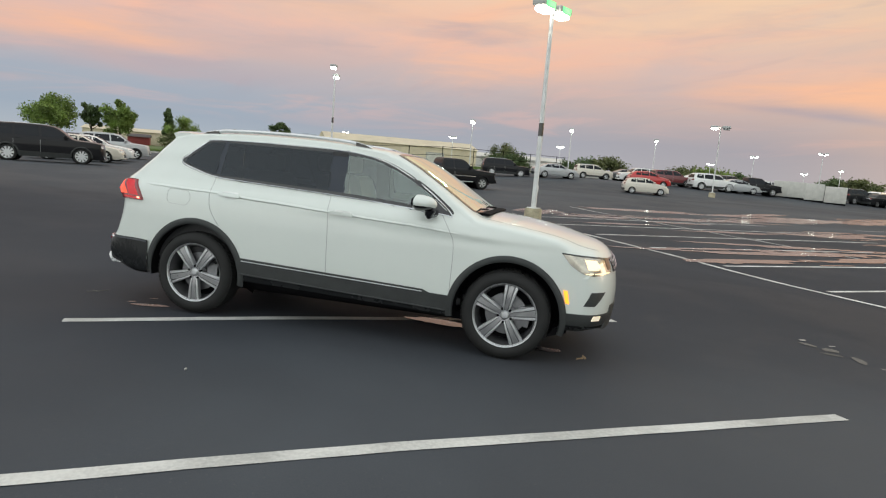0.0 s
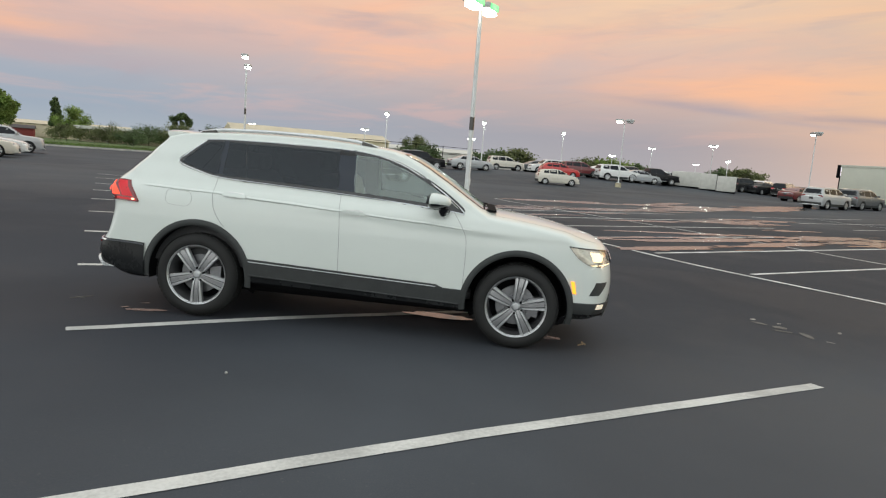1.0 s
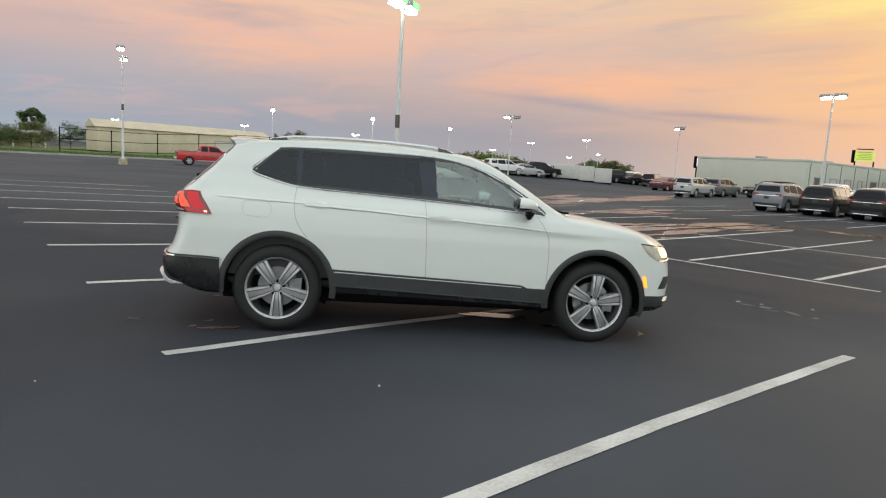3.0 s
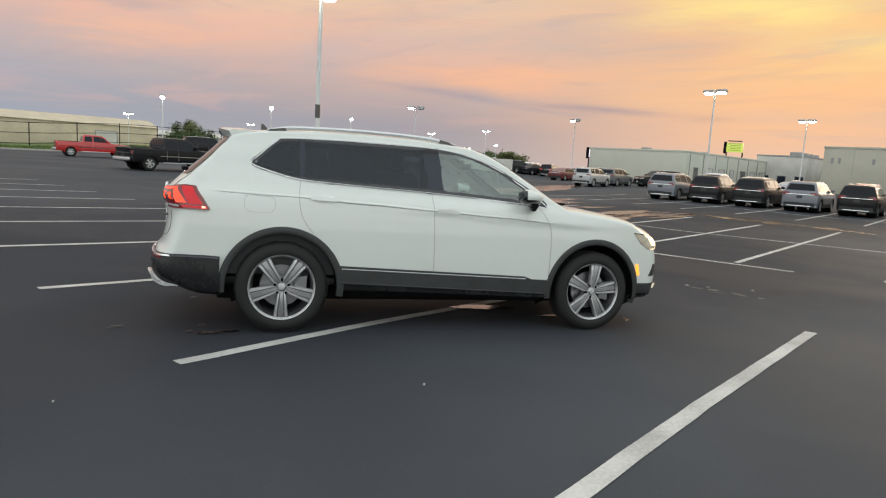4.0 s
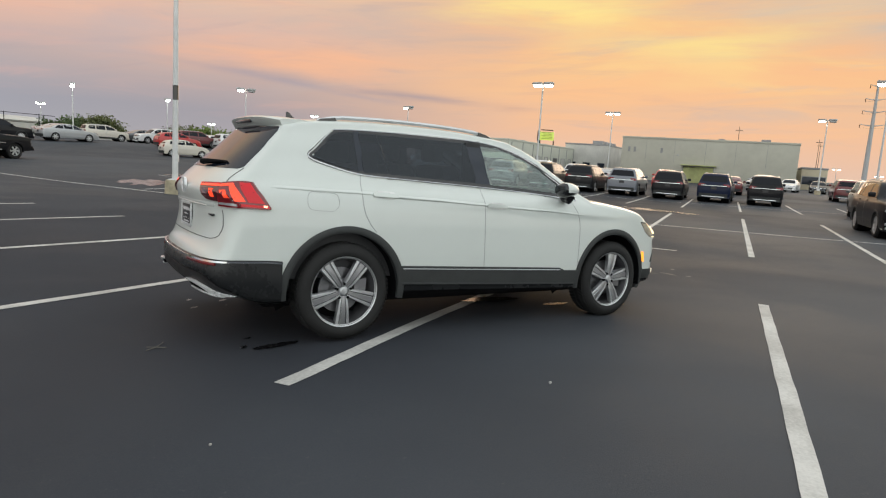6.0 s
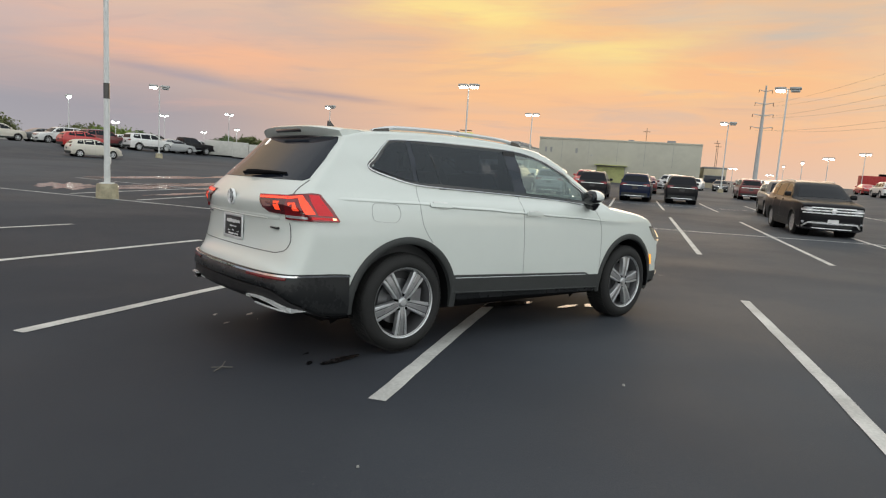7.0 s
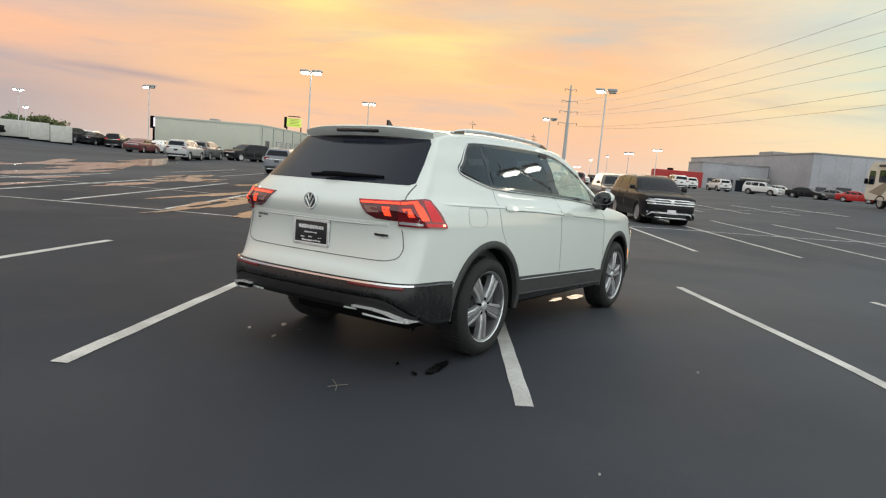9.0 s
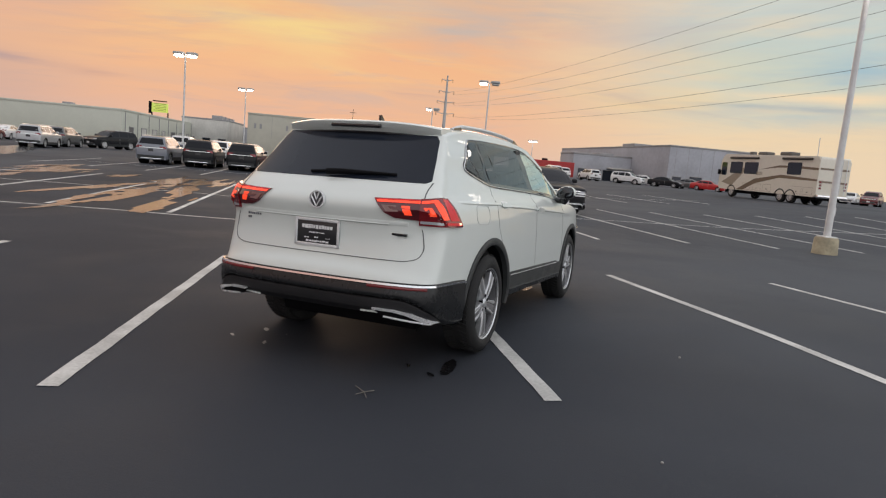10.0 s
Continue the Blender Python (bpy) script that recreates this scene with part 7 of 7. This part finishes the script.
for x, y, h in ((150.0, -13.5, 10.2), (152.5, -14.0, 9.6), (118.0, 1.0, 10.0)):
    p = thing("utility_pole", "thin wooden utility pole with a crossarm", "pole", "utility poles", m=pose(x, y, 0))
    part("shaft", tube(bmesh.new(), [(0, 0, 0), (0, 0, h)], [0.07, 0.04], 8), coloured("pole_wood", (0.14, 0.10, 0.07), 0.8), p)
    part("crossarm", boxed(-0.05, 0.05, -0.6, 0.6, h - 0.7, h - 0.6), coloured("pole_wood", (0.14, 0.10, 0.07), 0.8), p)

# ---- motorhome ----
rv = thing("motorhome", "large cream and brown motorhome parked on the lot", "motorhome", m=on_ground(38.4, -31.05, 4))
cream = coloured("cream_coach_paint", (0.70, 0.66, 0.56), 0.4, vary=0.02, coat=0.4)
brown = coloured("brown_swoosh_paint", (0.16, 0.11, 0.065), 0.4, vary=0.03, coat=0.4)
greige = coloured("greige_swoosh_paint", (0.30, 0.25, 0.18), 0.4, vary=0.03, coat=0.4)
side_line = rounded([(-5.25, 0.55), (-5.25, 3.30), (4.75, 3.42), (5.15, 3.05), (5.28, 1.9), (5.30, 0.60)], 0.22, 5)
bm = bmesh.new()
prism(bm, [tuple(p) for p in side_line], -1.25, 1.25)
bmesh.ops.bevel(bm, geom=[e for e in bm.edges if abs(e.verts[0].co.y) > 1.2 and abs(e.verts[0].co.y - e.verts[1].co.y) < 0.01], offset=0.07, segments=3, affect="EDGES")
part("body", bm, cream, rv)


def rv_side(x, z, h=0.0):
    return Vector((x, 1.25 + h, z))


for name, poly, mat in (("swoosh", [(4.9, 1.15), (2.6, 2.3), (1.2, 2.5), (2.3, 2.0), (3.6, 0.9)], greige), ("swoosh", [(3.0, 0.62), (1.0, 1.55), (-1.8, 1.95), (-5.2, 1.75), (-5.2, 1.62), (-1.6, 1.72), (0.9, 1.20), (2.2, 0.62)], brown), ("swoosh", [(0.6, 2.25), (-1.5, 2.62), (-3.2, 2.62), (-5.2, 2.52), (-5.2, 2.36), (-3.0, 2.46), (-1.4, 2.46)], brown)):
    part(name, laid(poly, rv_side, 0.004, 0.01, 0.4), mat, rv)
for x0, x1, z0, z1 in ((4.42, 5.02, 1.75, 2.72), (2.55, 3.95, 1.92, 2.78), (0.75, 2.25, 1.92, 2.78), (-3.65, -2.35, 2.02, 2.84)):
    w = part("window", laid(rounded([(x0, z0), (x0, z1), (x1, z1), (x1, z0)], 0.10), rv_side, 0.012, 0.02, 0.4), M["tint"], rv, "dark tinted coach window")
    part("window_frame", ribbon(rounded([(x0, z0), (x0, z1), (x1, z1), (x1, z0)], 0.10), rv_side, 0.05, 0.018, 0.02, closed=True), M["gloss_black"], w)
for x0, x1 in ((0.7, 4.0), (-4.6, -1.8)):
    part("awning", tube(bmesh.new(), [(x0, 1.33, 3.12), (x1, 1.33, 3.12)], 0.08, 8), coloured("awning_brown", (0.06, 0.05, 0.04), 0.7), rv)
for k in range(4):
    part("vent_slat", boxed(0.2, 0.85, 1.25, 1.275, 1.85 + 0.07 * k, 1.88 + 0.07 * k), greige, rv)
for x0 in (-4.9, -3.9, -0.9, 0.2, 1.4):
    part("locker_door", ribbon([(x0, 0.68), (x0, 1.18), (x0 + 0.85, 1.18), (x0 + 0.85, 0.68)], rv_side, 0.02, 0.004, 0.01, closed=True), greige, rv)
    part("locker_latch", boxed(x0 + 0.39, x0 + 0.46, 1.25, 1.275, 0.80, 0.86), M["dark"], rv)
for z in (1.55, 2.42):
    part("rear_stripe", boxed(-5.262, -5.24, -1.15, 1.15, z, z + 0.13), brown, rv)
for sy in (-1.0, 1.0):
    for k in range(3):
        part("tail_lamp", boxed(-5.275, -5.24, sy - 0.09, sy + 0.09, 1.10 + 0.20 * k, 1.24 + 0.20 * k, 0.01), M["red_lens"], rv)
part("rear_bumper", boxed(-5.42, -5.22, -1.2, 1.2, 0.50, 0.72, 0.03), M["chrome"], rv)
part("windscreen", boxed(5.20, 5.32, -1.1, 1.1, 1.75, 2.95, 0.04), M["tint"], rv)
for x, w in ((1.6, 1.0), (-0.9, 1.2)):
    part("roof_unit", boxed(x - w / 2, x + w / 2, -0.4, 0.4, 3.40, 3.68, 0.10, 3), coloured("roof_unit_grey", (0.10, 0.09, 0.08), 0.6), rv)
part("roof_vent", boxed(2.9, 3.3, -0.2, 0.2, 3.42, 3.70, 0.05), coloured("roof_unit_grey", (0.10, 0.09, 0.08), 0.6), rv)
part("aerial", tube(bmesh.new(), [(-4.2, 0.6, 3.3), (-4.15, 0.6, 4.6)], 0.03, 6), M["pole"], rv)
part("ladder", ribbon([(-0.2, 0.8), (-0.2, 3.2), (0.2, 3.2), (0.2, 0.8)], lambda y, z, h: Vector((-5.26 - h, y - 0.7, z)), 0.03, 0.08, 0.03), M["satin"], rv)
part("mirror", boxed(4.95, 5.10, 1.35, 1.58, 1.75, 2.15, 0.04), M["dark"], rv)
part("underbody", boxed(-5.0, 4.6, -1.0, 1.0, 0.35, 0.58), M["dark"], rv)
for wx in (3.55, -1.9, -2.9):
    for sy in (-1, 1):
        w = make_wheel(0.42, 0.30, 0.27, 8, rv, out=sy, detail=False)
        w.matrix_basis = pose(wx, sy * 1.08, 0.42)
    part("wheel_arch", annulus(wx, 0.42, 0.46, 0.54, 0, 180, rv_side, 0.02, 0.03, 20), M["dark"], rv)

# ---- grass verge, kerb, fence ----
grass = draped("grass_verge", [[(x, y) for x in np.linspace(-120, 52, 40)] for y in (70.2, 78, 90, 110, 150)], material("grass_green", (0.085, 0.130, 0.035), 0.9, vary=0.25, scale=0.3, bump=0.6, bump_scale=6, fine=60), lift=0.12)
tagged(grass, "strip of mown green grass behind the kerb", "grass", kind="structure")
bm = bmesh.new()
for k in range(57):
    x = -120 + 3.0 * k
    box(bm, x + 0.02, x + 2.98, 69.9, 70.2, -0.2, 0.17 + ground_z(x, 70), 0.03)
kerb = part("kerb", bm, M["kerb"])
tagged(kerb, "pale concrete kerb along the grass", "kerb", kind="structure")


def tufts(n, box_, seed, h=(0.08, 0.22)):
    rng = random.Random(seed)
    verts, faces = [], []
    for _ in range(n):
        x, y = rng.uniform(box_[0], box_[1]), rng.uniform(box_[2], box_[3])
        z = ground_z(x, y) + 0.11
        for _ in range(3):
            a, q = rng.uniform(0, 6.3), rng.uniform(*h)
            c, s = math.cos(a) * 0.12, math.sin(a) * 0.12
            k = len(verts)
            verts += [(x - c, y - s, z), (x + c, y + s, z), (x + rng.uniform(-0.08, 0.08), y + rng.uniform(-0.08, 0.08), z + q)]
            faces.append((k, k + 1, k + 2))
    me = bpy.data.meshes.new("grass_tufts")
    me.from_pydata(verts, [], faces)
    return me


tuft_ob = new("grass_tufts", tufts(5000, (-40, 50, 70.3, 84), 3))
tuft_ob.data.materials.append(material("grass_blades", (0.10, 0.155, 0.04), 0.85, vary=0.3, scale=0.5))
tagged(tuft_ob, "short green grass tufts on the verge", "grass", kind="stuff")

fence = thing("chain_fence", "dark metal fence with posts and two rails", "fence", m=pose(0, 0, 0))
fa, fb = Vector((8, 80)), Vector((56, 92))
for k in range(0, 18, 2):
    p = fa.lerp(fb, k / 17)
    part("post", tube(bmesh.new(), [(p.x, p.y, 0), (p.x, p.y, 3.0 + ground_z(p.x, p.y))], 0.06, 6), M["dark"], fence)
for z in (0.5, 1.7, 2.9):
    part("rail", tube(bmesh.new(), [(fa.lerp(fb, k / 17).x, fa.lerp(fb, k / 17).y, z + ground_z(*fa.lerp(fb, k / 17))) for k in range(18)], 0.04, 6), M["dark"], fence)

# ---- trees ----
def leafy(name, color):
    """Leaf tissue that lets part of the light through."""
    m = material(name, color, 0.7, vary=0.35, scale=0.6, fine=80)
    nt = m.node_tree
    base = nt.nodes["Principled BSDF"]
    thin, both = nt.nodes.new("ShaderNodeBsdfTranslucent"), nt.nodes.new("ShaderNodeMixShader")
    nt.links.new(base.inputs["Base Color"].links[0].from_socket, thin.inputs["Color"])
    both.inputs[0].default_value = 0.45
    nt.links.new(base.outputs[0], both.inputs[1])
    nt.links.new(thin.outputs[0], both.inputs[2])
    nt.links.new(both.outputs[0], nt.nodes["Material Output"].inputs["Surface"])
    return m


leaf_mats = {"broad": leafy("broad_leaves", (0.190, 0.265, 0.070)), "dark": leafy("dark_leaves", (0.105, 0.150, 0.065)), "olive": leafy("olive_leaves", (0.145, 0.165, 0.070))}
bark = material("bark", (0.07, 0.055, 0.042), 0.9, vary=0.25, scale=3, bump=0.5, bump_scale=12)


def tree(x, y, height, spread_, seed, leaf="broad", name="tree", conifer=False, leaves=2600, label="full green broadleaf tree behind the lot", z=None, leaf_size=0.0):
    rng = random.Random(seed)
    t = thing(name, label, "tree" if name == "tree" else "bush", "trees" if name == "tree" else "bushes", m=pose(x, y, ground_z(x, y) if z is None else z))
    bm = bmesh.new()
    th = height * (0.9 if conifer else 0.62)
    tube(bm, [(0, 0, -0.3), (0.05, 0, th * 0.4), (-0.05, 0.05, th)], [height * 0.030, height * 0.022, 0.03], 8)
    tips = []
    for k in range(11 if not conifer else 16):
        a = k * 2.4 + rng.uniform(-0.4, 0.4)
        z0 = th * rng.uniform(0.35, 0.95)
        r = spread_ * rng.uniform(0.45, 0.85) * ((1.1 - z0 / height) if conifer else 1)
        z1 = z0 + height * rng.uniform(0.05, 0.28) * (0.2 if conifer else 1)
        p = Vector((math.cos(a) * r, math.sin(a) * r, min(z1, height * 0.92)))
        tube(bm, [(0, 0, z0), tuple(p * 0.5 + Vector((0, 0, z0 * 0.5))), tuple(p)], [height * 0.012, height * 0.008, 0.015], 5)
        tips.append(p)
    part("trunk", bm, bark, t)
    clumps = [(p, spread_ * rng.uniform(0.22, 0.42)) for p in tips]
    for _ in range(14):
        a, q = rng.uniform(0, 6.3), rng.random()
        zz = height * rng.uniform(0.38, 0.97)
        prof = (1.05 - zz / height) * 1.4 if conifer else math.sqrt(max(0.05, 1 - ((zz / height - 0.62) / 0.42) ** 2))
        clumps.append((Vector((math.cos(a) * spread_ * 0.75 * prof * q ** 0.5, math.sin(a) * spread_ * 0.75 * prof * q ** 0.5, zz)), spread_ * rng.uniform(0.18, 0.36)))
    verts, faces = [], []
    size = leaf_size or max(0.10, height * 0.024)
    for _ in range(int(leaves * 3.2)):
        c, r = rng.choice(clumps)
        d = Vector((rng.gauss(0, 1), rng.gauss(0, 1), rng.gauss(0, 0.8))).normalized() * r * rng.uniform(0.15, 1.1)
        p = c + d
        u = Vector((rng.uniform(-1, 1), rng.uniform(-1, 1), rng.uniform(-0.7, 0.7))).normalized() * size * rng.uniform(0.6, 1.4)
        w = u.cross(Vector((rng.uniform(-1, 1), rng.uniform(-1, 1), rng.uniform(-1, 1)))).normalized() * size * rng.uniform(0.4, 0.8)
        k = len(verts)
        verts += [tuple(p - u), tuple(p + w), tuple(p + u), tuple(p - w)]
        faces.append((k, k + 1, k + 2, k + 3))
    me = bpy.data.meshes.new("crown")
    me.from_pydata(verts, [], faces)
    me.materials.append(leaf_mats[leaf])
    crown = new("crown", me)
    crown.parent = t
    return t


tree(-25.1, 106.5, 6.7, 3.6, 1, leaves=4200)
tree(-16.3, 111, 7.2, 2.7, 2, leaves=3600)
tree(-20.6, 112.4, 7.2, 1.7, 14, "dark", leaves=1500, label="dark slim broadleaf tree between two others")
tree(-10.0, 125.7, 7.2, 1.5, 3, "dark", conifer=True, label="thin dark conifer behind the grass")
tree(-7.0, 119.8, 5.2, 3.3, 4, "broad", leaves=3600, label="low green tree behind the grass")
tree(10.0, 124, 6.4, 2.2, 5, "dark", leaves=3200, label="dark dense tree behind the grass")
for x, y, h, s, sd in ((-2, 92, 2.6, 2.6, 21), (3, 94, 3.0, 3.0, 22), (6.5, 92, 3.4, 3.0, 23), (1, 90, 2.0, 2.4, 24), (-7, 95, 2.4, 2.6, 25), (15.5, 122, 4.2, 3.2, 26), (21, 121, 3.8, 2.8, 27)):
    tree(x, y, h, s, sd, "olive" if sd % 2 else "dark", "bush", leaves=1200, label="rounded green bush on the verge")
tree(50.0, 106, 4.6, 3.8, 31, "olive", leaves=2200, label="low bushy tree behind the fence", z=0.8)
for k in (0, 3, 4, 7, 8, 9, 12, 13):
    rng = random.Random(100 + k)
    a = radians(64 - 2.1 * k)
    d = rng.uniform(150, 175) if k > 6 else rng.uniform(118, 132)
    tree(-3 + d * math.cos(a), -5 + d * math.sin(a), rng.uniform(2.4, 3.6), rng.uniform(3.0, 4.8), 200 + k, ("dark", "olive", "broad")[k % 3], leaves=1300, label="distant rounded tree on the skyline", z=0.6, leaf_size=0.24)
# ---- standing water, stains and litter on the asphalt ----
water = bpy.data.materials.new("standing_water")
water.use_nodes = True
wp = water.node_tree.nodes["Principled BSDF"]
wp.inputs["Base Color"].default_value = (0.060, 0.057, 0.052, 1)
wp.inputs["Roughness"].default_value = 0.16
wp.inputs["IOR"].default_value = 1.40
wn = water.node_tree.nodes.new("ShaderNodeTexNoise")
wn.inputs["Scale"].default_value = 5.0
wb = water.node_tree.nodes.new("ShaderNodeBump")
wb.inputs["Strength"].default_value, wb.inputs["Distance"].default_value = 0.10, 0.02
water.node_tree.links.new(water.node_tree.nodes.new("ShaderNodeTexCoord").outputs["Object"], wn.inputs["Vector"])
water.node_tree.links.new(wn.outputs["Fac"], wb.inputs["Height"])
water.node_tree.links.new(wb.outputs[0], wp.inputs["Normal"])


def puddle(cx, cy, rx, ry, turn=0.0, seed=0, cell=0.10, ragged=0.75, lift=0.012, mat=water, name="puddle", label="shallow rain puddle mirroring the orange sky", category="puddle", group="rain puddles"):
    """Water with a ragged shore: the part of a lobed patch that lies over a noisy level."""
    bm = bmesh.new()
    c, s = math.cos(radians(turn)), math.sin(radians(turn))
    nx, ny = int(2.6 * rx / cell), int(2.6 * ry / cell)
    stretch = min(1.0, ry / rx * 2.2)
    grid = {}
    keep = {}
    for i in range(nx + 1):
        for j in range(ny + 1):
            u, v = -1.3 * rx + i * cell, -1.3 * ry + j * cell
            q = (u / rx) ** 2 + (v / ry) ** 2
            n1 = noise.fractal(Vector((u * 0.32 + seed * 7.1, v * 3.2, seed)), 0.8, 2.2, 4)
            keep[i, j] = 1.0 - q + ragged * n1 * 2.2
    for i in range(nx):
        for j in range(ny):
            k4 = [(i, j), (i + 1, j), (i + 1, j + 1), (i, j + 1)]
            inside4 = [k for k in k4 if keep[k] > 0]
            if len(inside4) < 3:
                continue
            vs = []
            for k in (k4 if len(inside4) == 4 else inside4):
                if k not in grid:
                    u, v = -1.3 * rx + k[0] * cell, -1.3 * ry + k[1] * cell
                    x, y = cx + u * c - v * s, cy + u * s + v * c
                    grid[k] = bm.verts.new((x, y, ground_z(x, y) + lift))
                vs.append(grid[k])
            bm.faces.new(vs)
    if not bm.faces:
        bm.free()
        return None
    return tagged(part(name, bm, mat), label, category, group)


POOLS = ((13.6, 7.35, 5.2, 0.5, 0), (20.8, 7.2, 3.4, 1.5, 0), (11.8, 5.75, 3.0, 0.34, 2), (15.5, 6.3, 3.2, 0.34, 6), (15.0, 8.7, 3.4, 0.32, -6), (22.4, 13.0, 2.6, 1.1, 0), (24.2, 14.5, 1.8, 0.4, 0), (24.0, 3.0, 3.0, 0.8, 76), (18.5, 17.8, 5.5, 0.75, 2), (26.5, 19.8, 5.0, 0.85, 14), (36.0, 22.0, 7.0, 0.9, 12), (20.0, 21.8, 4.0, 0.7, 0), (28.0, 21.8, 4.0, 0.7, 4), (42.0, 24.5, 5.0, 0.8, 10), (11.6, 18.2, 1.6, 0.9, 40), (13.6, 16.9, 2.0, 0.55, 10), (17.0, 12.6, 2.6, 0.36, 0), (17.0, 15.6, 2.0, 0.32, 0), (26.5, 14.2, 2.2, 0.5, 0), (29.0, 23.4, 3.0, 0.5, 20), (21.8, 10.2, 2.0, 0.32, 0), (12.4, 14.0, 2.2, 0.30, 6))
for i, (cx, cy, rx, ry, turn) in enumerate(POOLS):
    puddle(cx, cy, rx * (1.15 if cy > 16 else 1.0), ry * (1.15 if cy > 16 else 1.0), turn, i + 1, ragged=0.85 if cy < 10 else 0.55)
puddle(0.62, -0.33, 0.34, 0.12, -32, 40, cell=0.02, group="")
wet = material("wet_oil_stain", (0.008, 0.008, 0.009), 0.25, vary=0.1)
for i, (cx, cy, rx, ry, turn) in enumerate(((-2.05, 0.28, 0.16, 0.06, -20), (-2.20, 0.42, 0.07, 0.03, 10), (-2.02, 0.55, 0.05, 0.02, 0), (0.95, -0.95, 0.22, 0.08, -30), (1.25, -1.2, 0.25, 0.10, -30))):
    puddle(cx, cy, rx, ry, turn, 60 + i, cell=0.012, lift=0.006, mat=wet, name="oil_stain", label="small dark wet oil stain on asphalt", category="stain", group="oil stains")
scuff = material("pale_scuffed_grit", (0.12, 0.115, 0.105), 0.9, vary=0.25, scale=4, bump=0.4, bump_scale=80)
for i, (cx, cy, rx, ry, turn) in enumerate(((4.60, -1.02, 0.11, 0.06, 100), (4.70, -1.26, 0.09, 0.07, 40), (4.52, -1.40, 0.10, 0.05, 130), (4.66, -1.62, 0.12, 0.06, 60))):
    puddle(cx, cy, rx, ry, turn, 80 + i, cell=0.014, ragged=1.1, lift=0.005, mat=scuff, name="grit_patch", label="pale grit and scuff patch on asphalt", category="stain", group="grit patches")
flake = material("pale_dried_flakes", (0.30, 0.29, 0.27), 0.9, vary=0.2, scale=9)
for i, (cx, cy, rx, ry, turn) in enumerate(((-1.24, 1.58, 0.06, 0.022, 10), (-1.60, 1.55, 0.05, 0.018, 0), (-1.42, 1.80, 0.05, 0.02, 20), (-1.36, 1.42, 0.03, 0.012, 40), (4.75, -0.85, 0.05, 0.03, 20), (4.45, -1.45, 0.06, 0.03, 80), (4.9, -1.1, 0.04, 0.02, 0), (4.62, -1.9, 0.07, 0.03, 110), (5.3, -1.6, 0.05, 0.02, 30))):
    puddle(cx, cy, rx, ry, turn, 120 + i, cell=0.008, ragged=0.9, lift=0.006, mat=flake, name="dried_flake", label="pale dried flake of mud on the asphalt", category="stain", group="dried flakes")
dry = material("dry_leaf", (0.30, 0.22, 0.13), 0.8, vary=0.2, scale=30)
for i, (x, y, a) in enumerate(((1.46, -1.50, 20), (1.52, -1.47, 70), (0.70, -0.20, 10))):
    bm = bmesh.new()
    vs = [bm.verts.new(p) for p in ((-0.05, 0, 0.002), (-0.02, 0.016, 0.010), (0.03, 0.015, 0.007), (0.052, 0, 0.012), (0.03, -0.014, 0.004), (-0.02, -0.016, 0.008))]
    mid = bm.verts.new((0, 0, 0.004))
    for k in range(6):
        bm.faces.new((vs[k], vs[(k + 1) % 6], mid))
    tagged(part("dry_leaf", bm, dry, m=on_ground(x, y, a, 0.003)), "curled dry brown leaf on the asphalt", "leaf", "dry leaves")
twig = thing("twig", "small pale forked twig on the asphalt", "twig", m=on_ground(-2.56, 0.85, 0, 0.005))
for pts in (((-0.09, 0.0), (0.0, 0.01), (0.10, 0.06)), ((0.0, 0.01), (0.03, -0.05)), ((0.0, 0.01), (-0.04, 0.06))):
    part("stick", tube(bmesh.new(), [(x, y, 0.005) for x, y in pts], 0.003, 5), coloured("pale_twig", (0.15, 0.14, 0.12), 0.8), twig)
for i, (x, y) in enumerate(((-1.65, -1.62), (-3.45, -0.55))):
    bm = bmesh.new()
    bmesh.ops.create_icosphere(bm, subdivisions=1, radius=0.011 - 0.003 * i)
    tagged(part("pebble", bm, M["kerb"], m=on_ground(x, y, 40 * i, 0.006)), "small pale pebble on the asphalt", "pebble", "pebbles")
